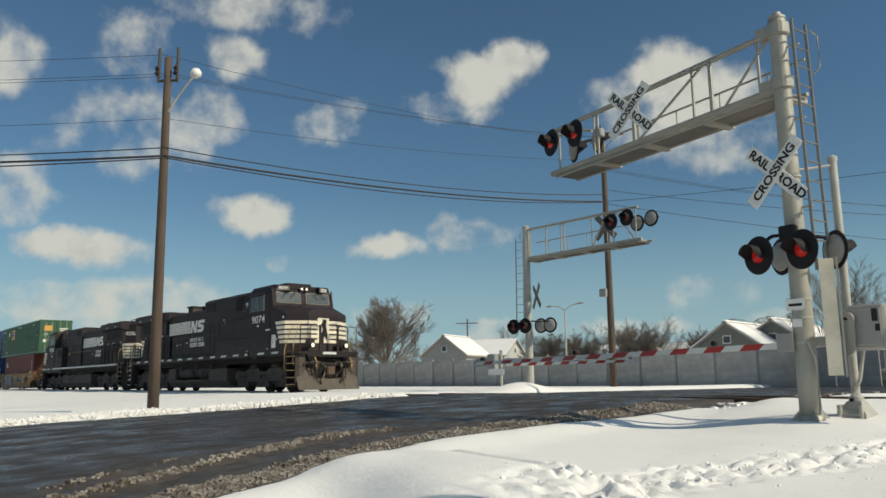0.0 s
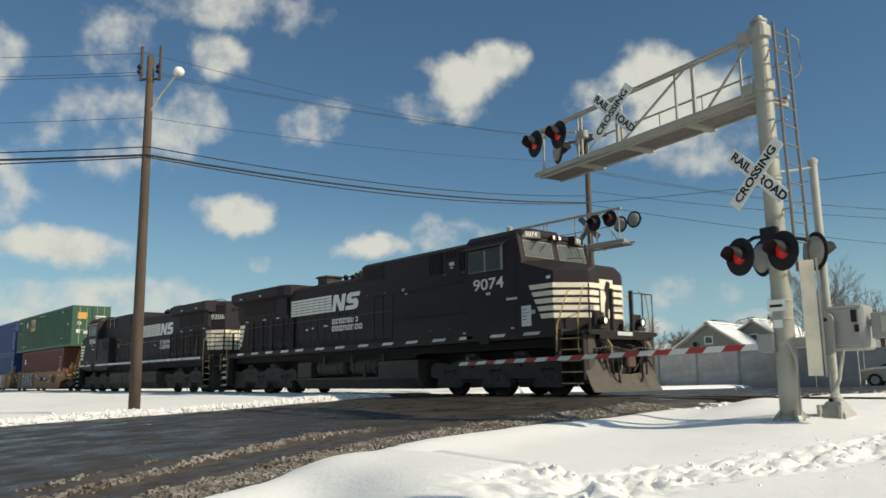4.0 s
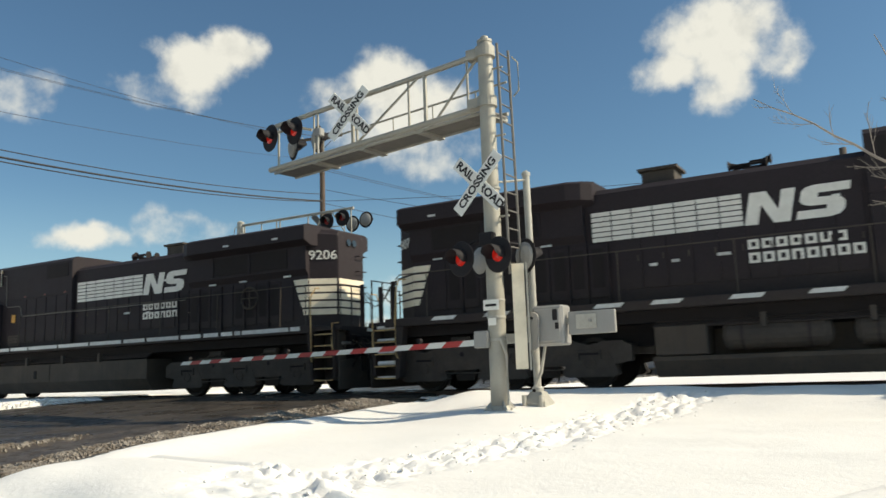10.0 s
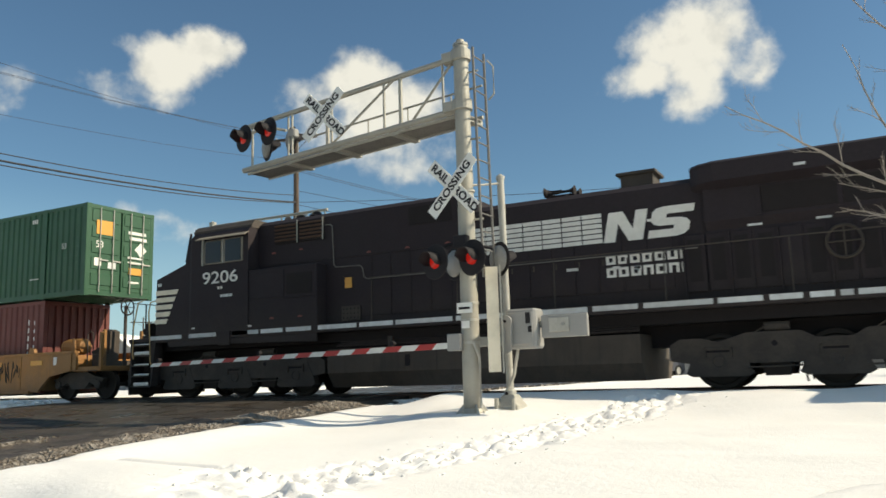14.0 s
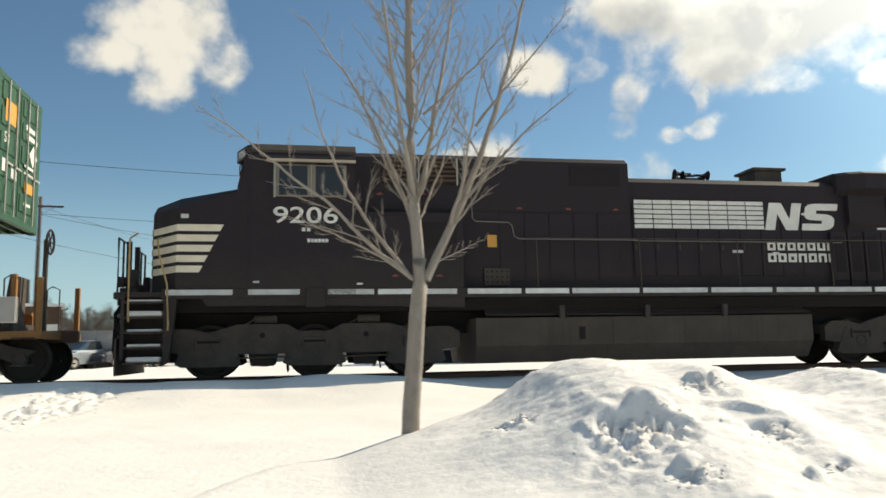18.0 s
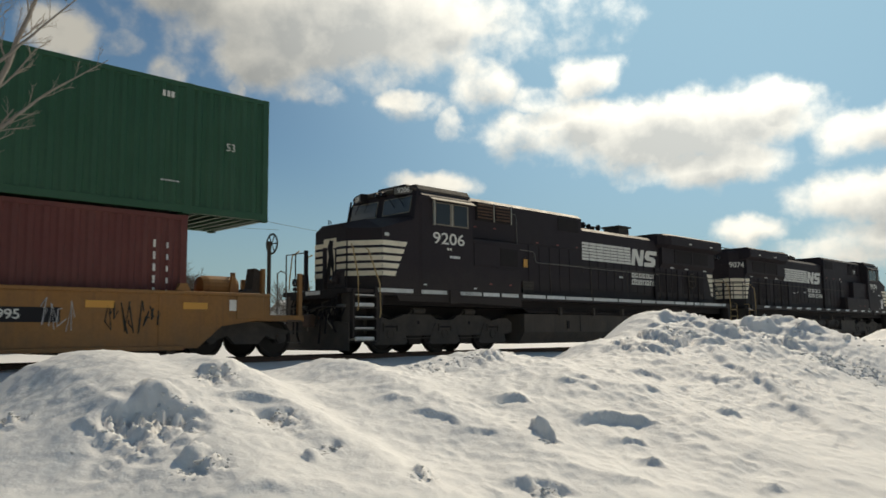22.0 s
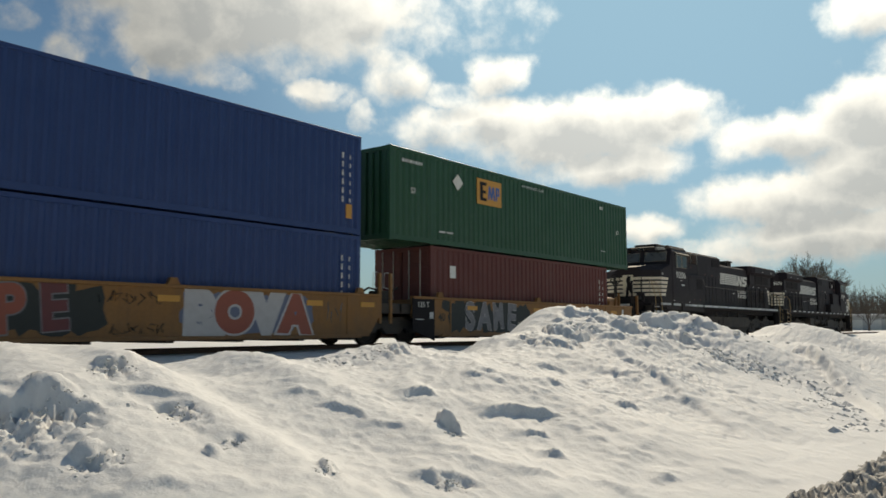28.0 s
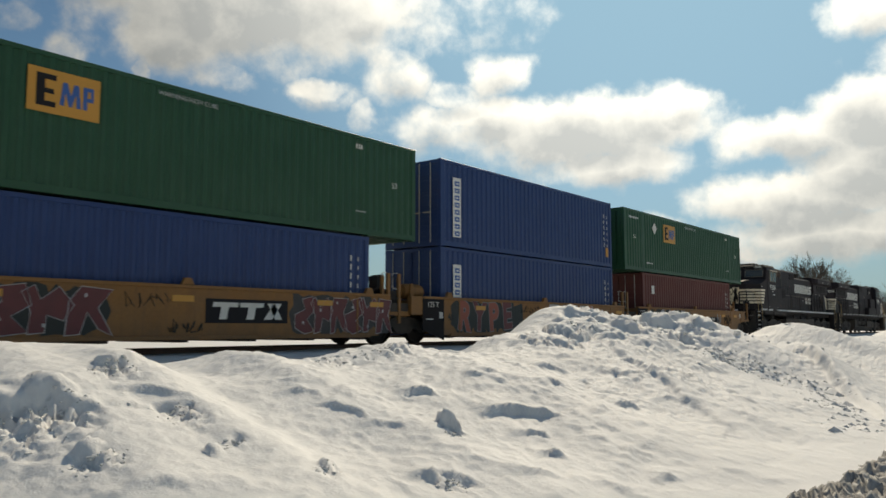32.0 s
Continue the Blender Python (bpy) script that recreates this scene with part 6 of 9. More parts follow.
    if number == 1:
        spans = [(x, x + 0.58) for x in (-8.74, -7.40, -6.14, -4.85, -3.67, -2.17, -0.80, 0.70, 2.13, 3.42, 4.78, 6.02, 7.36, 8.68)]
    else:
        spans = [(8.74, 9.97), (7.47, 8.45), (6.02, 6.92), (5.23, 5.94), (4.34, 5.12), (2.99, 4.12), (1.96, 2.90), (0.40, 1.89), (-1.17, 0.31), (-2.71, -1.26), (-3.75, -2.82), (-5.18, -3.86), (-6.07, -5.27), (-6.74, -6.18), (-7.26, -6.86), (-7.56, -7.35), (-9.25, -7.63), (-9.63, -9.31)]
    for s in (-1, 1):
        out = 1 if s > 0 else -1
        for a, b in spans:
            y = s * (1.532 if a > 6.4 and b < 9.6 else 1.522)
            if number == 1:
                part("reflector_dash", flat(B(), quad(a, b, 1.63, 1.715, 0.09), y, out, 0.008), REFLECT, e)
            else:
                part("reflector_dash", flat(B(), quad(a, b, 1.61, 1.715), y, out, 0.008), REFLECT, e)
        # the emblem reads from left to right on both sides
        a, b = (-4.95, -1.85) if s < 0 else (-2.98, 0.20)
        stripes_block(hood, a, b, 3.07, 3.73, s * 1.004)
        start = -1.84 if s < 0 else -2.99
        emblem(hood, start, 3.07, 3.70, s * 1.004)
        worn_blocks(hood, start, start - out * 1.78, 2.60, 2.79, 7, s * 1.004)
        worn_blocks(hood, start, start - out * 2.06, 2.33, 2.53, 8, s * 1.004)
        for k, (x, w) in enumerate(((-3.75, 0.16), (-3.3, 0.16), (-2.4, 0.26))):
            part("notice_plate", flat(B(), quad(x, x + w, 2.46 + 0.04 * k, 2.52 + 0.04 * k), s * 1.004, out), REFLECT, hood)
        for x, z in ((5.59, 1.96), (4.69, 1.96), (4.95, 3.72), (5.85, 3.70), (2.86, 3.44), (1.76, 3.44), (0.67, 3.44)):
            yy = 1.512 if z < 3 else 1.13
            part("warning_mark", flat(B(), [(x - 0.07, z), (x + 0.07, z), (x + 0.05, z + 0.035), (x, z + 0.05), (x - 0.05, z + 0.035)], s * yy, out), MARKRED, body)
        for x, z in ((8.3, 1.84), (6.3, 1.8)):
            part("lift_mark", flat(B(), quad(x - 0.06, x + 0.06, z, z + 0.04), s * 1.533, out), REFLECT, body)
        part("step_bracket", box(B(), 6.98, 7.36, s * 1.545 - 0.02, s * 1.545 + 0.02, 1.46 if number == 1 else 1.36, 1.74, 0.01), BLACK, body)
        if number == 2:
            part("conduit", tube(B(), [(4.15, s * 1.15, 4.28), (3.98, s * 1.15, 4.27), (3.94, s * 1.15, 4.20), (3.90, s * 1.15, 3.24), (3.84, s * 1.14, 3.17), (3.12, s * 1.15, 3.15), (3.04, s * 1.15, 3.08), (3.0, s * 1.15, 2.86), (2.9, s * 1.15, 2.80), (0.3, s * 1.15, 2.79), (0.1, s * 1.05, 2.79), (-4.9, s * 1.05, 2.78)], 0.014), GRATE, raised)
        if s > 0:
            part("fuel_sign", box(B(), 3.38, 3.58, s * 1.13 - 0.008, s * 1.13 + 0.008, 2.62, 2.88), SIGNORANGE, lower)
    # hand brake wheel low on the rear hood
    for s in (1,):
        part("brake_wheel", lathe(B(), [(0.30, 0), (0.33, 0.03), (0.30, 0.06), (0.27, 0.03), (0.30, 0)], 20, at=(-7.5, s * 1.12 - 0.03, 2.63)), GRIME, rad)
        part("brake_spoke", rod(B(), (-7.8, s * 1.12, 2.63), (-7.2, s * 1.12, 2.63), 0.018, seg=6), GRIME, rad)
        part("brake_spoke", rod(B(), (-7.5, s * 1.12, 2.33), (-7.5, s * 1.12, 2.93), 0.018, seg=6), GRIME, rad)
    MOVERS.append((e, place, turn))
    return e


number_text = {1: "9074", 2: "9206"}


engine(1, 25.95, 0, "black diesel freight engine with cream nose stripes and white emblem, leading")
engine(2, 3.65, 180, "black diesel freight engine coupled long hood forward behind the first")


# ---- containers ----
def corrugated(bm, x0, x1, y, out, z0, z1, pitch=0.28, depth=0.036):
    """A pressed side wall: flats and grooves with slanted flanks."""
    n = max(1, round((x1 - x0) / pitch))
    p = (x1 - x0) / n
    line = []
    for i in range(n):
        a = x0 + i * p
        line += [(a, 0), (a + p * 0.32, 0), (a + p * 0.5, -depth), (a + p * 0.82, -depth)]
    line.append((x1, 0))
    lo = [bm.verts.new((x, y + out * d, z0)) for x, d in line]
    hi = [bm.verts.new((x, y + out * d, z1)) for x, d in line]
    for i in range(len(line) - 1):
        bm.faces.new((lo[i], lo[i + 1], hi[i + 1], hi[i]) if out < 0 else (lo[i + 1], lo[i], hi[i], hi[i + 1]))
    return bm


def container(x_front, length, z0, paint, label, doors_front, wide=2.44, high=2.895, posts=()):
    """x_front is the end nearer the engines; in its own space the box runs from 0 back to -length."""
    c = thing("shipping_container", label, "container", group="containers on the freight train")
    h, w = high, wide / 2
    part("core", box(B(), -length + 0.06, -0.06, -w + 0.05, w - 0.05, 0.12, h - 0.08), paint, c)
    for s in (-1, 1):
        part("side_panel", corrugated(B(), -length + 0.14, -0.14, s * (w - 0.008), s, 0.16, h - 0.10), paint, c)
        part("top_rail", box(B(), -length, 0, s * w - 0.05 * (1 + s), s * w + 0.05 * (1 - s), h - 0.11, h - 0.004, 0.008), paint, c)
        part("bottom_rail", box(B(), -length, 0, s * w - 0.05 * (1 + s), s * w + 0.05 * (1 - s), 0.03, 0.19, 0.008), paint, c)
        ends = [0, -length] + [p for p in posts]
        for x in ends:
            inner = x in posts
            a, b = (x - 0.09, x + 0.09) if inner else ((x - 0.16, x) if x == 0 else (x, x + 0.16))
            part("corner_post", box(B(), a, b, s * w - 0.075 * (1 + s) + (0.003 * s), s * w + 0.075 * (1 - s) + (0.003 * s), 0.0, h + 0.004, 0.01), paint, c)
            for z in (0, h - 0.118):
                part("corner_casting", box(B(), a - 0.004 if not inner else a - 0.02, b + 0.004 if not inner else b + 0.02, s * (w + 0.004) - 0.08 * (1 + s), s * (w + 0.004) + 0.08 * (1 - s), z, z + 0.118, 0.01), paint, c)
    part("roof", box(B(), -length + 0.05, -0.05, -w + 0.04, w - 0.04, h - 0.06, h - 0.02), paint, c)
    if posts:
        for k in range(7):
            for x0 in (-2.05, -length + 0.25):
                part("floor_beam", box(B(), x0 + k * 0.29, x0 + k * 0.29 + 0.06, -w + 0.06, w - 0.06, 0.02, 0.12), paint, c)
    for end, x, out in ((0, 0.0, 1), (1, -length, -1)):
        if (end == 0) == doors_front:
            for s in (-1, 1):
                d = part("door_leaf", box(B(), min(x - 0.05 * out, x - 0.005 * out), max(x - 0.05 * out, x - 0.005 * out), s * 0.6 - 0.57, s * 0.6 + 0.57, 0.2, h - 0.14, 0.01), paint, c)
                for k in range(5):
                    z = 0.35 + k * 0.5
                    part("door_rib", box(B(), min(x - 0.006 * out, x + 0.018 * out), max(x - 0.006 * out, x + 0.018 * out), s * 0.6 - 0.5, s * 0.6 + 0.5, z, z + 0.36, 0.008), paint, d)
                for y in (s * 0.34, s * 0.82):
                    r = part("lock_rod", rod(B(), (x + 0.045 * out, y, 0.14), (x + 0.045 * out, y, h - 0.1), 0.018, seg=8), GALV, d)
                    part("rod_handle", box(B(), min(x + 0.03 * out, x + 0.07 * out), max(x + 0.03 * out, x + 0.07 * out), y - 0.02, y + 0.3, 1.12, 1.16), GALV, d)
        else:
            n = 8
            for k in range(n):
                y = -w + 0.16 + (2 * w - 0.32) * k / n
                part("end_rib", box(B(), min(x - 0.03 * out, x - 0.004 * out), max(x - 0.03 * out, x - 0.004 * out), y, y + 0.17, 0.2, h - 0.14), paint, c)
        part("end_header", box(B(), min(x - 0.1 * out, x + 0.003 * out), max(x - 0.1 * out, x + 0.003 * out), -w + 0.1, w - 0.1, h - 0.14, h - 0.01, 0.008), paint, c)
        part("end_sill", box(B(), min(x - 0.1 * out, x + 0.003 * out), max(x - 0.1 * out, x + 0.003 * out), -w + 0.1, w - 0.1, 0.03, 0.2, 0.008), paint, c)
    c.location = (0, 0, z0)
    MOVERS.append((c, x_front, 0))
    return c


def panel_mark(c, x0, x1, z0, z1, side, mat, name="marking", lean=0.0):
    w = side
    return part(name, flat(B(), quad(x0, x1, z0, z1, lean), w, 1 if w > 0 else -1, 0.012), mat, c)


Z_LOW, Z_HIGH = 0.22, 3.135


def long_green(x_front):
    c = container(x_front, 16.15, Z_HIGH, GREEN, "green 53 foot corrugated container with an orange panel, stacked on top", True, wide=2.59, posts=(-2.0, -14.15))
    for s in (-1, 1):
        y = s * 1.303
        p = panel_mark(c, -11.72, -10.24, 1.63, 2.53, y, SIGNORANGE, "orange_panel")
        yy = y + s * 0.013
        near = lambda q: [(x if s < 0 else -21.96 - x, z) for x, z in q]
        for q in (quad(-11.55, -11.38, 1.76, 2.42), quad(-11.38, -11.16, 1.76, 1.87), quad(-11.38, -11.20, 2.03, 2.13), quad(-11.38, -11.16, 2.31, 2.42)):
            part("panel_block", flat(B(), near(q), yy, s), INK, p)
        peaks = [(-11.08, 1.84), (-10.99, 1.84), (-10.97, 2.12), (-10.89, 1.84), (-10.83, 1.84), (-10.75, 2.12), (-10.73, 1.84), (-10.64, 1.84), (-10.70, 2.32), (-10.79, 2.32), (-10.86, 2.06), (-10.93, 2.32), (-11.02, 2.32)]
        part("panel_block", flat(B(), near(peaks), yy, s), SIGNBLUE, p)
        for q in (quad(-10.60, -10.51, 1.84, 2.32), quad(-10.51, -10.38, 2.24, 2.32), quad(-10.51, -10.38, 2.02, 2.10), quad(-10.44, -10.38, 2.10, 2.24)):
            part("panel_block", flat(B(), near(q), yy, s), SIGNBLUE, p)
        panel_mark(c, -13.0, -12.6, 2.0, 2.4, y, WHITE, "white_diamond").data.transform(Matrix.Translation((-12.8, 0, 2.2)) @ Matrix.Rotation(radians(45), 4, "Y") @ Matrix.Translation((12.8, 0, -2.2)))
        for x in (-1.0, -15.1):
            lettering("53", 0.25, WHITE, c, (x, y + s * 0.012, 1.60), (90, 0, 0 if s < 0 else 180), "length_mark")
        for word, x in (("WARNING", -8.52), ("HIGH", -7.93), ("CUBE", -7.50)):
            lettering(word, 0.155, REFLECT, c, (x if s < 0 else -16.07 - x, y + s * 0.006, 2.63), (90, 0, 0 if s < 0 else 180), "warning_word", 0.001, 1.0)
        bar_row(c, -15.6, -14.6, 2.46, 2.56, 8, y, REFLECT, gap=0.35)
        bar_row(c, -2.63, -2.34, 2.49, 2.62, 3, y, WHITE, gap=0.3)
        bar_row(c, -2.62, -2.19, 0.66, 0.69, 5, y, REFLECT)
        bar_row(c, -13.8, -13.0, 0.42, 0.48, 2, y, REFLECT)
    # markings on the doors
    d = [(-0.95, -0.3, 1.95, 2.4, SIGNORANGE), (0.25, 0.95, 2.1, 2.2, WHITE), (0.3, 0.98, 1.92, 2.02, WHITE), (-1.0, -0.75, 0.95, 1.2, WHITE), (0.3, 0.85, 0.78, 1.0, SIGNORANGE), (-0.5, -0.2, 0.9, 1.1, REFLECT), (0.25, 0.8, 1.3, 1.36, WHITE), (0.25, 0.9, 1.15, 1.2, WHITE), (0.3, 0.7, 0.5, 0.56, WHITE)]
    for y0, y1, z0, z1, mat in d:
        part("door_marking", box(B(), 0.02, 0.028, y0, y1, z0, z1), mat, c)
    lettering("53", 0.3, WHITE, c, (0.025, -0.82, 1.62), (90, 0, 90), "length_mark")
    dm = part("white_diamond", box(B(), 0.02, 0.03, -0.17, 0.17, -0.17, 0.17), WHITE, c)
    dm.location, dm.rotation_euler = (0.0, 0.75, 1.62), (radians(45), 0, 0)
    return c


def forty(x_front, z0, paint, label, doors_front, marks):
    c = container(x_front, 12.19, z0, paint, label, doors_front)
    for s in (-1, 1):
        y = s * 1.224
        if marks == "blue":
            p = panel_mark(c, -11.55, -11.12, 0.35, 2.35, y, SIGN, "white_name_panel")
            for k in range(8):
                z = 2.16 - k * 0.24
                part("panel_bar", flat(B(), quad(-11.46, -11.21, z - 0.09, z + 0.07), y + s * 0.013, s), SIGNBLUE, p)
                part("panel_slot", flat(B(), quad(-11.39, -11.28, z - 0.04, z + 0.015), y + s * 0.018, s), SIGN, p)
            panel_mark(c, -0.6, -0.38, 0.45, 0.85, y, SIGNORANGE, "yellow_sticker")
        for k in range(6):
            part("serial_bar", flat(B(), quad(-0.76, -0.71, 0.9 + k * 0.25, 1.06 + k * 0.25), y, s, 0.008), WHITE, c)
            part("serial_bar", flat(B(), quad(-0.47, -0.43, 0.9 + k * 0.25, 1.02 + k * 0.25), y, s, 0.008), REFLECT, c)
        if marks == "red":
            panel_mark(c, -11.2, -10.9, 1.9, 2.3, y, SIGN, "white_sticker")
            panel_mark(c, -1.0, -0.75, 0.32, 0.6, y, SIGNORANGE, "warning_sticker")
    return c


long_green(-9.48)
forty(-11.42, Z_LOW, RED, "oxide red 40 foot container in the well under a green one", False, "red")
forty(-26.78, Z_HIGH, BLUE, "blue 40 foot container with a white name panel, stacked on top", False, "blue")
forty(-26.78, Z_LOW, BLUE, "blue 40 foot container with a white name panel in the well", False, "blue")
long_green(-40.32)
forty(-42.30, Z_LOW, BLUE, "plain blue 40 foot container in the well under a green one", False, "plain")


# ---- well units ----
def car_truck(parent, x):
    bm = B()
    for s in (-1, 1):
        prism(bm, [(-1.15, 0.62), (-0.95, 0.42), (-0.72, 0.42), (-0.5, 0.52), (-0.3, 0.32), (0.3, 0.32), (0.5, 0.52), (0.72, 0.42), (0.95, 0.42), (1.15, 0.62), (0.75, 0.70), (0.4, 0.82), (-0.4, 0.82), (-0.75, 0.70)], s * 0.92, s * 1.08)
    box(bm, -0.2, 0.2, -1.0, 1.0, 0.5, 0.72)
    root = part("truck_frame", bm, GRIME, parent)
    root.location = (x, 0, 0)
    for dx in (-0.9, 0.9):
        wheelset(root, dx, 0.457)
        for s in (-1, 1):
            part("axle_box", lathe(B(), [(0.13, s * 0.98), (0.13, s * 1.12), (0.06, s * 1.14)], 12, at=(dx, 0, 0.457)), GRIME, root)
    for s in (-1, 1):
        bm = B()
        for k in (-0.14, 0, 0.14):
            rod(bm, (k, s * 1.0, 0.34), (k, s * 1.0, 0.52), 0.055, seg=8)
        part("spring_group", bm, GRIME, root)
    return root


def well_unit(x_mid, trucks, label, art):
    """One well of the articulated set, about the middle of its well in its own space."""
    u = thing("well_car", label, "railcar", group="units of the well car")
    half = 6.3
    back, front = half + 0.95, half + (1.7 if art > 0 else 0.42)
    for s in (-1, 1):
        y = s * 1.42
        side = part("side_sill", prism(B(), [(-back, 0.80), (-half - 0.5, 0.72), (-half + 0.05, 0.26), (half - 0.05, 0.26), (min(front - 0.12, half + 0.5), 0.72), (front, 0.90), (front, 1.40), (-back, 1.40)], y - 0.04, y + 0.04), ORANGE, u, "yellow-orange well side with spray-painted patches")
        part("top_chord", box(B(), -back, front, y - 0.09, y + 0.09, 1.38, 1.46, 0.01), ORANGE, side)
        part("bottom_chord", box(B(), -half + 0.4, half - 0.4, y - 0.10, y + 0.08, 0.22, 0.31, 0.01), ORANGE, side)
        for k in range(9):
            x = -half + 0.9 + k * (2 * half - 1.8) / 8
            if k in (0, 8):
                part("side_rib", box(B(), x - 0.03, x + 0.03, y + s * 0.035 - 0.02, y + s * 0.035 + 0.02, 0.32, 1.37), ORANGE, side)
        for x in (-half + 0.4, 0.0, half - 0.4):
            part("guide_bracket", prism(B(), [(x - 0.16, 1.46), (x + 0.16, 1.46), (x + 0.08, 1.62), (x - 0.08, 1.62)], y - 0.05, y + 0.05), ORANGE, side)
        for x in (half + 0.9,) if art > 0 else ():
            part("tie_down_sign", box(B(), x - 0.22, x + 0.22, y + s * 0.04, y + s * 0.05, 1.06, 1.30), WHITE, side)
            part("reporting_plate", box(B(), x + 0.5, x + 0.62, y + s * 0.04, y + s * 0.05, 0.95, 1.15), REFLECT, side)
    for k in range(7):
        x = -half + 0.6 + k * (2 * half - 1.2) / 6
        part("floor_beam", box(B(), x - 0.1, x + 0.1, -1.38, 1.38, 0.16, 0.24), GRIME, u)
    for e in (-1, 1):
        a, b = sorted((e * (half + 0.05), e * (half + 1.45)))
        part("end_platform", box(B(), a, b, -1.36, 1.36, 0.92, 1.22, 0.01), ORANGE if e > 0 and art > 0 else GRIME, u)
        part("bulkhead", box(B(), e * (half + 0.02) - 0.05, e * (half + 0.02) + 0.05, -1.36, 1.36, 0.3, 1.40), ORANGE, u)
        a, b = sorted((e * (half + 1.4), e * (half + 2.0)))
        part("end_beam", box(B(), a, b, -0.5, 0.5, 0.75, 1.15), GRIME, u)
        if e * art > 0 or art == 0:
            # posts, rails and brake gear stand at this end
            for s in (-1, 1):
                part("end_post", box(B(), e * (half + 2.62) - 0.05, e * (half + 2.62) + 0.05, s * 1.3 - 0.05, s * 1.3 + 0.05, 0.85, 1.98, 0.01), ORANGE, u)
                part("end_post", box(B(), e * (half + 1.98) - 0.05, e * (half + 1.98) + 0.05, s * 0.7 - 0.05, s * 0.7 + 0.05, 0.85, 2.10, 0.01), ORANGE, u)
                part("grab_rail", tube(B(), [(e * (half + 2.0), s * 1.3, 1.05), (e * (half + 2.0), s * 1.3, 1.95), (e * (half + 2.1), s * 1.3, 2.02), (e * (half + 2.25), s * 1.3, 1.95), (e * (half + 2.25), s * 1.3, 1.05)], 0.016), GRIME, u)
                part("box_end", box(B(), min(e * (half + 0.85), e * (half + 1.52)), max(e * (half + 0.85), e * (half + 1.52)), s * 1.40 - 0.09, s * 1.40 + 0.09, 0.88, 1.44, 0.01), ORANGE, u)
                for k in range(3):
                    part("ladder_rung", rod(B(), (e * (half + 2.2), s * 1.42, 0.35 + 0.25 * k), (e * (half + 2.6), s * 1.42, 0.35 + 0.25 * k), 0.015, seg=6), GRIME, u)
            a, b = sorted((e * (half + 1.45), e * (half + 2.7)))
            part("walkway", box(B(), a, b, -1.38, 1.38, 0.84, 0.98, 0.01), ORANGE, u)
            rv = part("air_reservoir", lathe(B(), [(0.02, -0.5), (0.22, -0.44), (0.25, -0.3), (0.25, 0.3), (0.22, 0.44), (0.02, 0.5)], 18, axis="x", at=(e * (half + 0.75), -0.75, 1.62)), ORANGE, u)
            part("reservoir_bracket", prism(B(), [(e * (half + 1.0) - 0.1, 1.40), (e * (half + 1.0) + 0.1, 1.40), (e * (half + 1.0) + 0.05, 1.86), (e * (half + 1.0) - 0.05, 1.86)], -1.06, -1.0), ORANGE, rv)
            wheel_z = 2.78 if art > 0 else 1.95
            part("wheel_post", rod(B(), (e * (half + 2.40), -0.3, 0.9), (e * (half + 2.40), -0.3, wheel_z + 0.05), 0.05, seg=8), GRIME, u)
            part("brake_wheel", lathe(B(), [(0.24, 0), (0.27, 0.025), (0.24, 0.05), (0.215, 0.025), (0.24, 0)], 20, axis="x", at=(e * (half + 2.45), -0.3, wheel_z)), DARK, u)
            for k in range(3):
                q = radians(60 * k)
                part("wheel_spoke", rod(B(), (e * (half + 2.47), -0.3 - 0.24 * math.cos(q), wheel_z - 0.24 * math.sin(q)), (e * (half + 2.47), -0.3 + 0.24 * math.cos(q), wheel_z + 0.24 * math.sin(q)), 0.014, seg=6), DARK, u)
            part("brake_stand", prism(B(), [(e * (half + 1.45), 1.0), (e * (half + 2.02), 1.0), (e * (half + 2.05), 2.05), (e * (half + 1.85), 2.12), (e * (half + 1.78), 1.62), (e * (half + 1.2), 1.46)], -0.55, -0.2), GRIME, u)
            part("piping", tube(B(), [(e * (half + 0.3), 0.3, 1.3), (e * (half + 0.5), 0.2, 1.6), (e * (half + 1.2), 0.1, 1.55), (e * (half + 1.7), -0.3, 1.6)], 0.03), GRIME, u)
            part("valve_box", box(B(), e * (half + 1.85) - 0.18, e * (half + 1.85) + 0.18, -0.9, -0.5, 0.98, 1.36, 0.03), GRIME, u)
        if e > 0 and art <= 0:
            # posts with hoops beside the joint, and dark gear under them
            for s in (-1, 1):
                for x in (half + 0.48, half + 0.95):
                    part("end_post", box(B(), x - 0.055, x + 0.055, s * 1.36 - 0.04, s * 1.36 + 0.04, 0.62, 2.10, 0.01), ORANGE, u)
                    part("grab_hoop", tube(B(), [(x - 0.02, s * 1.36, 2.06), (x - 0.05, s * 1.30, 2.12), (x - 0.16, s * 1.26, 2.10), (x - 0.18, s * 1.26, 1.68), (x - 0.05, s * 1.32, 1.64)], 0.014), REFLECT, u)
                for z in (0.66, 0.98, 1.36):
                    part("ladder_rung", rod(B(), (half + 0.48, s * 1.38, z), (half + 0.95, s * 1.38, z), 0.018, seg=6), GRIME, u)
            part("valve_box", box(B(), half + 1.0, half + 1.5, -0.9, -0.4, 1.22, 1.62, 0.03), GRIME, u)
            part("piping", tube(B(), [(half + 0.2, -0.5, 1.35), (half + 0.8, -0.6, 1.7), (half + 1.6, -0.7, 1.55), (half + 2.1, -0.6, 1.75)], 0.03), GRIME, u)
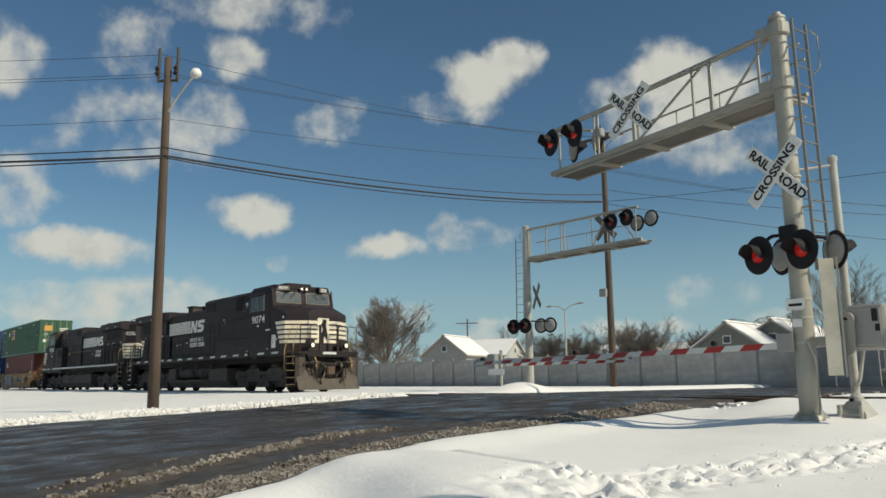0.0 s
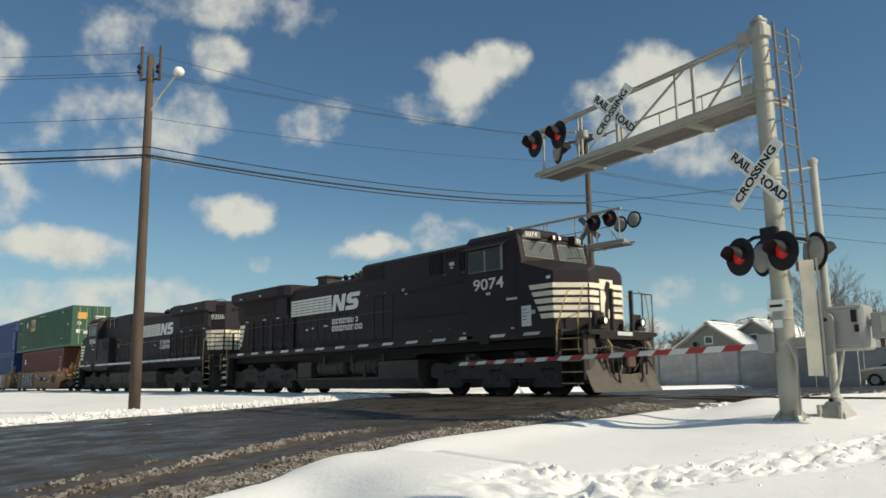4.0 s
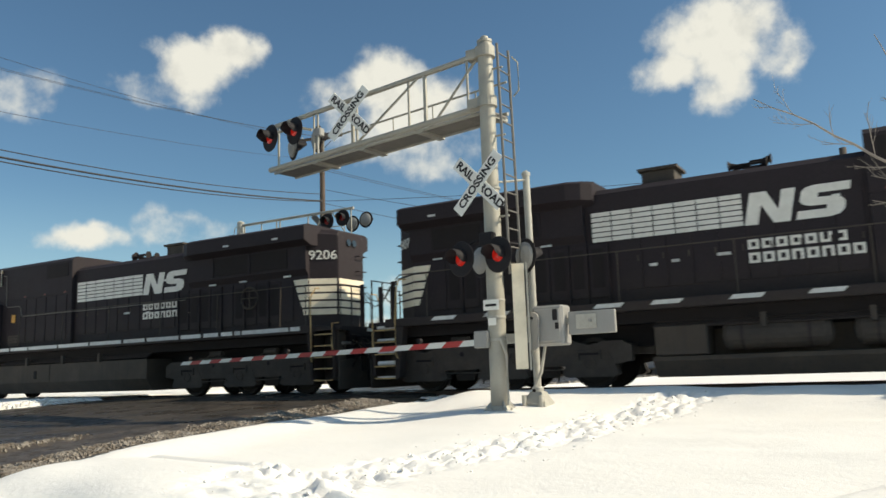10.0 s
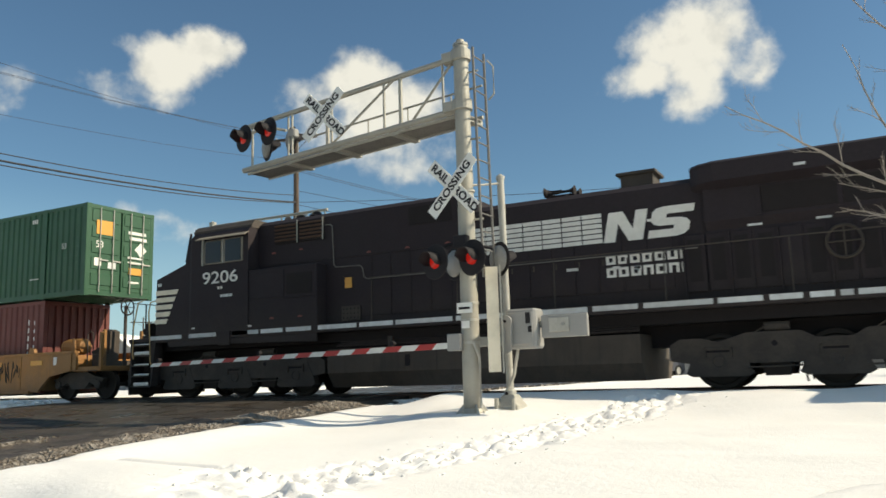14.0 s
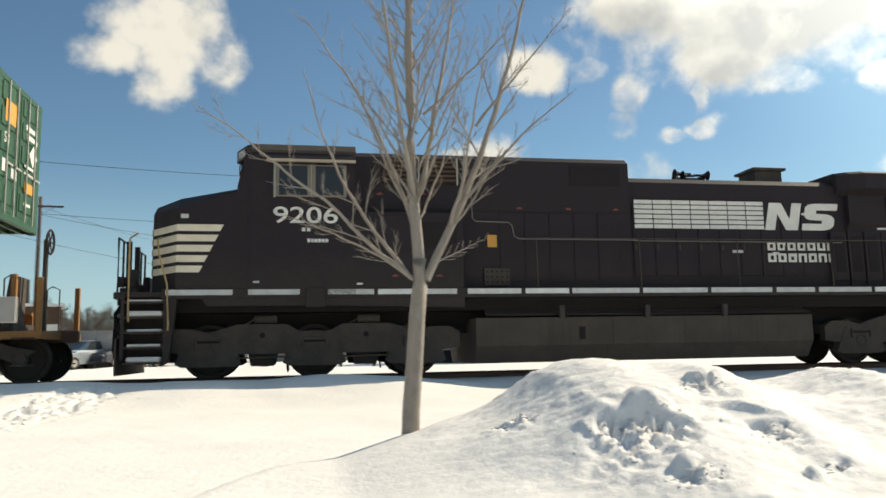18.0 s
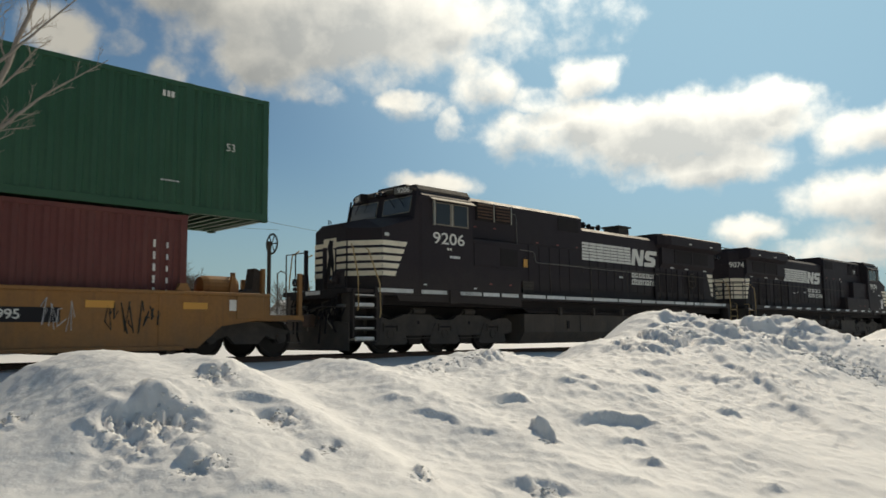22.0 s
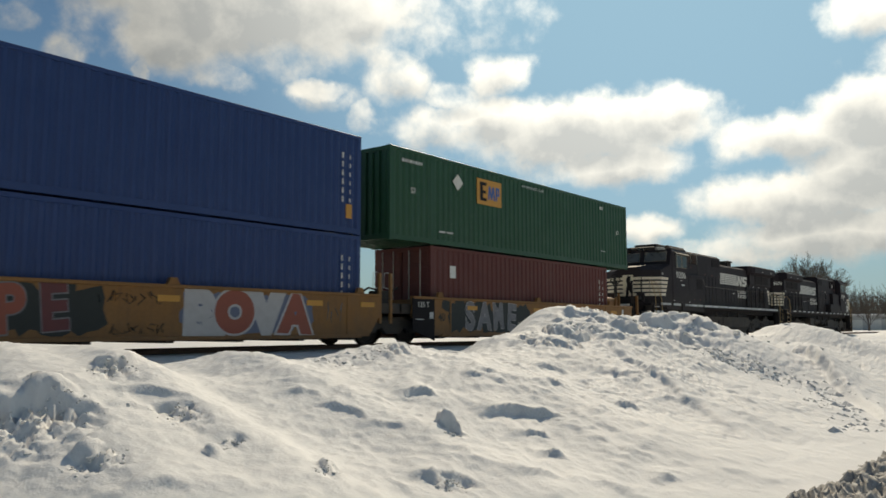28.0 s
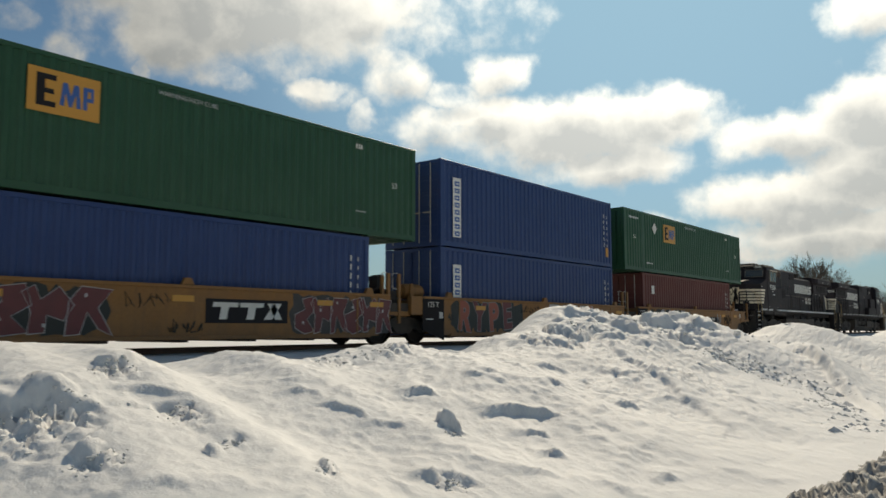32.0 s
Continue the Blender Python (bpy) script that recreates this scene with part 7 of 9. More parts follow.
        if e < 0:
            for s in (-1, 1):
                pn = part("end_side_plate", prism(B(), [(-half - 1.0, 0.42), (-half + 0.05, 0.10), (-half + 0.05, 1.44), (-half - 1.0, 1.40)], s * 1.47, s * 1.50), DARK, u, "black painted end panel")
                lettering("125 T", 0.24, WHITE, pn, (-half - 0.5, s * 1.503, 1.2), (90, 0, 0 if s < 0 else 180), "load_mark")
                part("inspection_plate", flat(B(), quad(-half - 0.2, -half - 0.02, 0.78, 0.98), s * 1.502, s), REFLECT, pn)
                part("data_bar", flat(B(), quad(-half - 0.85, -half - 0.5, 0.74, 0.77), s * 1.502, s), REFLECT, pn)
                lettering("40", 0.34, GRAF_C, u, (-half + 0.45, s * 1.464, 0.82), (90, 0, 0 if s < 0 else 180), "size_mark", bold=0.006)
    for x in trucks:
        car_truck(u, x)
    if art:
        bm = box(B(), min(art * (half + 2.3), art * (half + 3.0)), max(art * (half + 2.3), art * (half + 3.0)), -0.11, 0.11, 0.78, 1.02, 0.02)
        part("coupler", bm, RUST, u)
        part("hose", tube(B(), [(art * (half + 2.0), 0.35, 0.9), (art * (half + 2.3), 0.38, 0.62), (art * (half + 2.6), 0.3, 0.4)], 0.03), DARK, u)
    MOVERS.append((u, x_mid, 0))
    return u


unit_a = well_unit(-17.50, (7.65, -7.72), "yellow-orange well unit coupled behind the second engine", 1)
unit_b = well_unit(-32.90, (-7.72,), "yellow-orange well unit in the middle, covered in graffiti", -2)
unit_c = well_unit(-48.40, (-7.72,), "yellow-orange well unit at the end, covered in graffiti", -1)


def blob(cx, cz, rx, rz, rng, n=12, rough=0.22, square=0.6):
    """A rounded, uneven outline."""
    out = []
    for i in range(n):
        a = 2 * math.pi * i / n
        c, s_ = math.cos(a), math.sin(a)
        k = (abs(c) ** 4 + abs(s_) ** 4) ** -0.25 * square + (1 - square)
        k *= 1 + rng.uniform(-rough, rough)
        out.append((cx + rx * c * k, min(1.37, max(0.33, cz + rz * s_ * k))))
    return out


def patch(u, x0, x1, z0, z1, mat, seed, count=6):
    """Overlapping sprayed ground colour with an uneven edge."""
    rng = random.Random(seed)
    for s in (-1, 1):
        for i in range(count):
            c = x0 + (i + 0.5) * (x1 - x0) / count
            part("sprayed_ground", flat(B(), blob(c, (z0 + z1) / 2 + rng.uniform(-0.08, 0.08), (x1 - x0) / count * 0.75, (z1 - z0) * 0.5, rng, 14, 0.28, 0.4), s * 1.4605, s, 0.0022 + 0.0003 * (i % 4)), mat, u)


def scrawl(u, x0, x1, z0, z1, mat, seed, strokes, r=0.011):
    """Thin sprayed strokes, unreadable."""
    rng = random.Random(seed)
    for s in (-1, 1):
        for i in range(strokes):
            c = x0 + (i + 0.5) * (x1 - x0) / strokes
            w = (x1 - x0) / strokes * 0.62
            pts = [(c + rng.uniform(-w, w), s * 1.468, rng.uniform(z0, z1)) for _ in range(5)]
            part("sprayed_stroke", tube(B(), pts, r, 4), mat, u)


def angular(u, x0, x1, count, fill, rim, seed):
    """Interlocked angular sprayed shapes, unreadable, each with a thin light outline."""
    rng = random.Random(seed)
    w = (x1 - x0) / count
    forms = (((0.0, 0.0), (0.30, 0.0), (0.42, 0.45), (0.70, 0.10), (1.05, 0.0), (0.72, 0.55), (1.0, 0.95), (0.25, 1.0), (0.05, 0.70)),
             ((0.10, 0.0), (0.38, 0.05), (0.50, 0.40), (0.85, 0.30), (1.08, 0.62), (0.75, 1.0), (0.35, 0.72), (0.15, 1.0), (-0.10, 0.85), (0.12, 0.50)),
             ((0.0, 0.15), (0.45, 0.0), (0.95, 0.08), (0.60, 0.35), (1.0, 0.60), (0.90, 1.0), (0.30, 0.92), (0.48, 0.65), (-0.05, 0.50)))
    for s in (-1, 1):
        for i in range(count):
            shape = [(x0 + w * (i + 1.12 * (a + rng.uniform(-0.05, 0.05))), 0.34 + 0.98 * b + rng.uniform(-0.03, 0.03)) for a, b in forms[(i * 2 + seed) % 3]]
            shape = [(x, min(1.36, max(0.31, z))) for x, z in shape]
            layer = 0.0016 * (i % 3)
            outline = [Vector((x, 0, z)) for x, z in shape]
            part("sprayed_shape", flat(B(), shape, s * 1.461, s, 0.005 + layer), fill, u)
            part("sprayed_outline", tube(B(), [(p.x, s * (1.468 + layer), p.z) for p in outline + outline[:1]], 0.011, 4), rim, u)
            part("sprayed_dot", flat(B(), blob(x0 + w * (i + 0.45), rng.uniform(0.5, 1.2), 0.035, 0.04, rng, 8), s * 1.461, s, 0.012), rim, u)


def sign_panel(u, x0, x1, z0, z1, blocks):
    """A black panel with light blocks on it."""
    for s in (-1, 1):
        p = part("sign_panel", flat(B(), quad(x0, x1, z0, z1), s * 1.461, s, 0.006), INK, u)
        for a, b, c, d, lean in blocks:
            pts = [(x if s < 0 else x0 + x1 - x, z) for x, z in quad(a, b, c, d, lean)]
            part("panel_block", flat(B(), pts, s * 1.467, s, 0.006), WHITE, p)


def tag_word(u, text, x0, x1, z0, z1, fills, rim, seed, rim_bold, fill_bold, tilt=7):
    """Fat sprayed letters, each a little askew, with a rim."""
    rng = random.Random(seed)
    w = (x1 - x0) / len(text)
    for i, ch in enumerate(text):
        size = (z1 - z0) / 0.80
        c, t = (x0 + (i + 0.5) * w, -1.463 - 0.0012 * (i % 2), (z0 + z1) / 2 + rng.uniform(-0.03, 0.03)), rng.uniform(-tilt, tilt)
        wide = w / size * (1.30 if ch != "M" else 1.0)
        for mat, bold, dy in ((rim, rim_bold, 0.0), (fills[i % len(fills)], fill_bold, 0.0035)):
            lettering(ch, size, mat, u, (c[0], c[1] - dy, c[2]), (90, t, 0), "sprayed_letter", 0.001, wide, bold=bold)


patch(unit_a, -5.3, -0.75, 0.30, 1.36, GRAF_C, 5, 8)
tag_word(unit_a, "SAME", -4.75, -1.45, 0.36, 1.34, (GRAF_A,), GRAF_D, 3, 0.066, 0.052, 6)
patch(unit_a, -5.75, -5.25, 0.95, 1.35, GRAF_C, 15, 2)
scrawl(unit_a, -1.5, -1.36, 0.4, 0.7, GRAF_D, 33, 3, 0.007)
scrawl(unit_a, 4.3, 5.5, 0.55, 1.25, GRAF_C, 12, 8, 0.015)
scrawl(unit_a, 3.1, 3.7, 0.55, 1.3, GRAF_D, 14, 4, 0.010)
for s in (-1, 1):
    pn = part("sign_panel", flat(B(), quad(0.24, 3.45, 0.79, 1.07), s * 1.461, s, 0.006), INK, unit_a)
    lettering("DTTX", 0.25, WHITE, pn, (0.68 if s < 0 else 3.0, s * 1.468, 0.93), (90, 0, 0 if s < 0 else 180), "reporting_mark", 0.002, 1.1, bold=0.004)
    lettering("750995", 0.25, WHITE, pn, (2.35 if s < 0 else 1.3, s * 1.468, 0.93), (90, 0, 0 if s < 0 else 180), "car_number", 0.002, 1.1, bold=0.004)
patch(unit_b, -5.7, -1.7, 0.30, 1.38, GRAF_C, 6, 7)
tag_word(unit_b, "RYPE", -5.55, -2.2, 0.34, 1.34, (GRAF_E, GRAF_B), GRAF_A, 8, 0.085, 0.055, 9)
scrawl(unit_b, -1.75, -0.3, 0.95, 1.3, GRAF_C, 18, 8, 0.010)
scrawl(unit_b, -1.6, -0.2, 0.34, 0.62, GRAF_C, 48, 7, 0.009)
patch(unit_b, 0.3, 4.0, 0.40, 1.30, GRAF_F, 9, 7)
tag_word(unit_b, "ROVA", 0.25, 4.0, 0.36, 1.28, (GRAF_D, GRAF_E), GRAF_D, 12, 0.17, 0.115, 4)
scrawl(unit_b, 4.6, 5.2, 0.6, 1.2, GRAF_A, 19, 4, 0.008)
patch(unit_c, -6.0, -2.0, 0.30, 1.38, GRAF_C, 16, 7)
angular(unit_c, -6.0, -1.9, 5, GRAF_B, GRAF_D, 61)
scrawl(unit_c, -1.5, -0.4, 0.9, 1.25, GRAF_C, 22, 6, 0.009)
scrawl(unit_c, -0.5, 0.4, 0.35, 0.7, GRAF_C, 23, 6, 0.015)
sign_panel(unit_c, 0.47, 2.9, 0.60, 1.17, [(0.66, 1.36, 0.98, 1.09, 0.03), (0.84, 1.05, 0.69, 0.98, 0.06), (1.42, 2.12, 0.98, 1.09, 0.03), (1.62, 1.84, 0.69, 0.98, 0.06), (2.15, 2.4, 0.69, 1.09, 0.3), (2.5, 2.72, 0.69, 1.09, -0.25)])
patch(unit_c, 3.1, 6.6, 0.30, 1.38, GRAF_G, 26, 7)
angular(unit_c, 3.15, 6.75, 6, GRAF_B, GRAF_D, 29)
for unit in (unit_a, unit_b, unit_c):
    for s in (-1, 1):
        for x in (-4.5, -0.4, 3.9, 5.9):
            part("yellow_reflector", flat(B(), quad(x, x + 0.55, 1.08, 1.22), s * 1.461, s, 0.017), SIGNORANGE, unit)

# ---- the level crossing: masts, lights, gates ----
def signal_lamp(parent, at, facing, lit=True):
    """A flasher: dark round target, hood, lens, housing. facing: degrees about z; 0 looks along -y."""
    m = pose(*at, 0, 0, facing)
    bm = lathe(B(), [(0.02, 0.0), (0.29, 0.0), (0.30, 0.012), (0.29, 0.024), (0.02, 0.024)], 28)
    bm.transform(m)
    t = part("target_disc", bm, INK, parent)
    # a hood, open below, that juts out over the lens
    bm = B()
    rings = []
    for y, r in ((0.0, 0.15), (-0.11, 0.155), (-0.24, 0.16)):
        n = 18
        ring = []
        span = 230 if y > -0.2 else 160
        for i in range(n):
            a = radians(90 - span / 2 + span * i / (n - 1))
            ring.append((bm.verts.new((r * math.cos(a), y, r * math.sin(a))), bm.verts.new(((r - 0.012) * math.cos(a), y, (r - 0.012) * math.sin(a)))))
        rings.append(ring)
    for a, b in zip(rings, rings[1:]):
        for i in range(n - 1):
            bm.faces.new((a[i][0], a[i + 1][0], b[i + 1][0], b[i][0]))
            bm.faces.new((a[i][1], b[i][1], b[i + 1][1], a[i + 1][1]))
    for i in range(n - 1):
        bm.faces.new((rings[-1][i][0], rings[-1][i + 1][0], rings[-1][i + 1][1], rings[-1][i][1]))
    bm.transform(m)
    part("hood", bm, INK, t)
    bm = lathe(B(), [(0.02, -0.035), (0.07, -0.03), (0.115, -0.012), (0.12, 0.002)], 20)
    bm.transform(m)
    part("lens", bm, LAMPRED if lit else REDDARK, t, "red signal lens")
    bm = lathe(B(), [(0.235, 0.026), (0.235, 0.04), (0.21, 0.07), (0.12, 0.11), (0.02, 0.12)], 18)
    bm.transform(m)
    part("housing", bm, SIGN if lit else BOXGREY, t)
    return t


def crossbuck(parent, at, facing, lettered=True):
    """Two crossed white blades. The fronts are lettered."""
    m = pose(*at, 0, 0, facing)
    blades = []
    for k, (ang, dy) in enumerate(((45, 0.012), (-45, -0.012))):
        bm = slab(B(), Matrix.Translation((0, dy, 0)) @ Matrix.Rotation(radians(ang), 4, "Y"), 1.24, 0.014, 0.229)
        bmesh.ops.bevel(bm, geom=bm.edges[:], offset=0.004, segments=1, affect="EDGES")
        bm.transform(m)
        blades.append(part("crossbuck_blade", bm, SIGN if lettered else GRATE, parent, "white blade with black lettering" if lettered else "dull bare-metal back of a blade"))
    if lettered:
        def word(text, blade, ang, dy, dx):
            ob = lettering(text, 0.19, INK, blade, (0, 0, 0), (0, 0, 0), "lettering", 0.002, 1.12, bold=0.006)
            ob.data.transform(m @ Matrix.Translation((0, dy - 0.009, 0)) @ Matrix.Rotation(radians(ang), 4, "Y") @ Matrix.Translation((dx, 0, 0)) @ Matrix.Rotation(radians(90), 4, "X"))
        word("RAIL", blades[0], 45, 0.012, -0.36)
        word("ROAD", blades[0], 45, 0.012, 0.36)
        word("CROSSING", blades[1], -45, -0.012, 0.0)
    return blades


def truss(parent, p0, p1, z0, z1, mat, deck_out, posts, diagonals):
    """A welded arm: top and bottom chord, posts and diagonals, a grated walkway on one side with its hand rail."""
    p0, p1 = Vector((*p0, 0)), Vector((*p1, 0))
    d = p1 - p0
    n = Vector((-d.y, d.x, 0)).normalized() * deck_out
    at = lambda f, z, o=0.0: p0 + d * f + n * o + Vector((0, 0, z))
    for o in (0.0, 0.62):
        part("top_chord", rod(B(), at(0, z1 if o == 0 else z0 + (z1 - z0) * 0.62, o), at(1 if o == 0 else 0.85, z1 if o == 0 else z0 + (z1 - z0) * 0.62, o), 0.052 if o == 0 else 0.020, seg=10), mat, parent)
        part("bottom_chord", rod(B(), at(0, z0, o), at(1.02, z0, o), 0.058 if o == 0 else 0.035, seg=10), mat, parent)
        for f, r in posts if o == 0 else ((0.12, 0.014), (0.30, 0.014), (0.48, 0.014), (0.66, 0.014), (0.84, 0.014)):
            part("truss_post", rod(B(), at(f, z0, o), at(f, z1 if o == 0 else z0 + (z1 - z0) * 0.62, o), r, seg=8), mat, parent)
    for fa, fb in diagonals:
        part("diagonal", rod(B(), at(fa, z0), at(fb, z1), 0.024, seg=8), mat, parent)
    for f, r in posts:
        part("cross_tie", rod(B(), at(f, z0, 0), at(f, z0, 0.62), 0.022, seg=6), mat, parent)
    for f in (0.02, 0.27, 0.53, 0.77):
        c = at(f, z0 - 0.10, 0.34)
        part("grating_bracket", slab(B(), pose(c.x, c.y, c.z, 0, 0, math.degrees(math.atan2(d.y, d.x))), 0.14, 0.66, 0.07), mat, parent)
    # walkway: bearing bars with gaps
    bm = B()
    count = 150
    for k in range(count):
        f = (k + 0.5) / count
        c = at(f, z0 - 0.07, 0.32)
        ang = math.degrees(math.atan2(d.y, d.x))
        slab(bm, pose(c.x, c.y, c.z, 0, 0, ang), 0.014, 0.60, 0.03)
    for k in range(9):
        o = 0.04 + 0.07 * k
        rod(bm, at(0.01, z0 - 0.075, o), at(1.0, z0 - 0.075, o), 0.008, seg=4)
    part("walkway_grating", bm, GRATE, parent)
    for o in (0.03, 0.61):
        part("walkway_edge", rod(B(), at(0.02, z0 - 0.09, o), at(1, z0 - 0.09, o), 0.028, seg=6), mat, parent)
    return at


def ladder(parent, foot, top, width_dir, width, mat, rungs, name="ladder"):
    f, t = Vector(foot), Vector(top)
    w = Vector(width_dir).normalized() * width / 2
    bm = B()
    rod(bm, f - w, t - w, 0.023, seg=6)
    rod(bm, f + w, t + w, 0.023, seg=6)
    l = part(name, bm, mat, parent)
    for k in range(rungs):
        c = f.lerp(t, (k + 0.5) / rungs)
        part("rung", rod(B(), c - w, c + w, 0.013, seg=6), mat, l)
    return l


MX, MY = -5.76, 11.65


def near_signal():
    g = -0.28
    c = thing("cantilever_signal", "aluminium cantilever crossing signal with flashers, crossbucks and a ladder", "railway signal", group="cantilever signals at the crossing")
    mast = part("mast", lathe(B(), [(0.155, g), (0.152, 0.5), (0.128, 6.05), (0.128, 6.1)], 24, axis="z", at=(MX, MY, 0)), MASTAL, c, "round tapered aluminium mast", smooth=True)
    part("mast_cap", lathe(B(), [(0.10, 6.1), (0.135, 6.11), (0.135, 6.15), (0.075, 6.18), (0.07, 6.22), (0.03, 6.24)], 18, axis="z", at=(MX, MY, 0)), MASTAL, mast)
    bm = B()
    box(bm, MX - 0.27, MX + 0.27, MY - 0.27, MY + 0.27, g - 0.05, g + 0.05, 0.01)
    part("base_plate", bm, GALV, mast)
    part("base_collar", lathe(B(), [(0.20, g + 0.04), (0.20, g + 0.10), (0.172, g + 0.16), (0.158, g + 0.17)], 24, axis="z", at=(MX, MY, 0)), MASTAL, mast)
    for k in range(4):
        a = radians(45 + 90 * k)
        bm = prism(B(), [(0.13, g + 0.05), (0.29, g + 0.05), (0.29, g + 0.09), (0.16, g + 0.24), (0.13, g + 0.24)], -0.014, 0.014)
        bm.transform(Matrix.Translation((MX, MY, 0)) @ Matrix.Rotation(a, 4, "Z"))
        part("gusset", bm, GALV, mast)
        part("anchor_bolt", rod(B(), (MX + 0.24 * math.cos(a + 0.5), MY + 0.24 * math.sin(a + 0.5), g + 0.05), (MX + 0.24 * math.cos(a + 0.5), MY + 0.24 * math.sin(a + 0.5), g + 0.13), 0.02, seg=6), GALV, mast)
    end = (-11.52, 12.62)
    truss(c, (MX, MY), end, 4.97, 5.93, MASTAL, -1, ((0.07, 0.024), (0.24, 0.04), (0.31, 0.026), (0.55, 0.026), (0.57, 0.04), (0.75, 0.026), (0.77, 0.022), (0.97, 0.026)), ((0.20, 0.02), (0.56, 0.26)))
    for z in (5.03, 5.93):
        part("mast_clamp", lathe(B(), [(0.142, z - 0.1), (0.175, z - 0.09), (0.175, z + 0.09), (0.142, z + 0.1)], 18, axis="z", at=(MX, MY, 0)), MASTAL, mast)
        part("clamp_lug", box(B(), MX - 0.34, MX - 0.14, MY - 0.09, MY + 0.12, z - 0.09, z + 0.09, 0.01), MASTAL, mast)
    for z in (0.95, 1.32, 1.6, 2.42, 3.5):
        part("band", lathe(B(), [(0.150, z - 0.02), (0.158, z - 0.018), (0.158, z + 0.018), (0.150, z + 0.02)], 18, axis="z", at=(MX, MY, 0)), GALV, mast)
    # crossbucks on the arm and on the mast
    crossbuck(c, (-9.01, 12.02, 5.58), 0)
    crossbuck(c, (-5.85, MY - 0.30, 3.55), -8)
    part("sign_bracket", rod(B(), (MX, MY, 3.6), (MX - 0.04, MY - 0.28, 3.6), 0.025, seg=6), GALV, c)
    # flashers over the street
    lamp_y = 12.35
    for x, z in ((-11.28, 5.54), (-10.60, 5.58)):
        signal_lamp(c, (x, lamp_y - 0.12, z), -17, True)
    for x, z in ((-11.22, 5.50), (-10.55, 5.57)):
        signal_lamp(c, (x, lamp_y + 0.6, z), 150, False)
    part("lamp_crossarm", tube(B(), [(-11.45, lamp_y + 0.05, 5.68), (-10.7, lamp_y + 0.05, 5.72), (-10.3, lamp_y + 0.1, 5.6)], 0.03), MASTAL, c)
    part("junction_box", box(B(), -10.18, -10.0, lamp_y, lamp_y + 0.16, 5.40, 5.58, 0.02), BOXGREY, c)
    # flashers on the mast
    for x, y in ((-5.49, MY - 0.40), (-6.20, MY - 0.35)):
        signal_lamp(c, (x, y, 2.30), -17, True)
    for x, y in ((-6.17, MY + 0.35), (-5.33, MY + 0.35)):
        signal_lamp(c, (x, y, 2.34), 150, False)
    part("lamp_crossarm", tube(B(), [(-6.22, MY - 0.2, 2.50), (-6.05, MY - 0.15, 2.60), (MX, MY - 0.1, 2.60), (-5.40, MY + 0.2, 2.52)], 0.03), INK, c)
    part("junction_box", box(B(), MX - 0.14, MX + 0.12, MY - 0.26, MY - 0.12, 2.5, 2.72, 0.02), INK, c)
    # ladder with a hoop at the top, and its climb guard
    ladder(c, (MX + 0.36, MY + 0.06, 2.0), (MX + 0.31, MY + 0.06, 5.98), (0.05, 1, 0), 0.40, GRATE, 13)
    part("ladder_hoop", tube(B(), [(MX + 0.42, MY + 0.18, 5.1), (MX + 0.52, MY + 0.2, 5.2), (MX + 0.52, MY + 0.2, 5.7), (MX + 0.42, MY + 0.18, 5.82)], 0.015), MASTAL, c)
    for z in (3.0, 4.4, 5.6):
        part("ladder_tie", rod(B(), (MX + 0.1, MY, z), (MX + 0.32, MY, z), 0.018, seg=6), MASTAL, c)
    part("climb_guard", slab(B(), pose(MX + 0.47, MY - 0.1, 1.31, 0, 0, 25), 0.20, 0.05, 1.70), CREAM, c, "cream climb guard panel")
    part("guard_edge", slab(B(), pose(MX + 0.585, MY - 0.02, 1.31, 0, 0, 25), 0.03, 0.14, 1.74), MASTAL, c)
    part("notice_plate", box(B(), MX - 0.14, MX + 0.14, MY - 0.19, MY - 0.175, 1.43, 1.60), SIGN, c)
    part("notice_bar", box(B(), MX - 0.10, MX + 0.10, MY - 0.196, MY - 0.190, 1.49, 1.53), INK, c)
    part("notice_plate", box(B(), MX - 0.06, MX + 0.08, MY - 0.19, MY - 0.178, 1.18, 1.30), SIGN, c)
    part("cable_box", box(B(), MX - 0.32, MX - 0.08, MY - 0.24, MY - 0.10, 0.82, 1.10, 0.015), BOXGREY, c)
    part("conduit", tube(B(), [(MX + 0.2, MY - 0.1, -0.1), (MX + 0.2, MY - 0.1, 0.7), (MX + 0.12, MY - 0.14, 0.95)], 0.025), GALV, c)
    return c


near_signal()


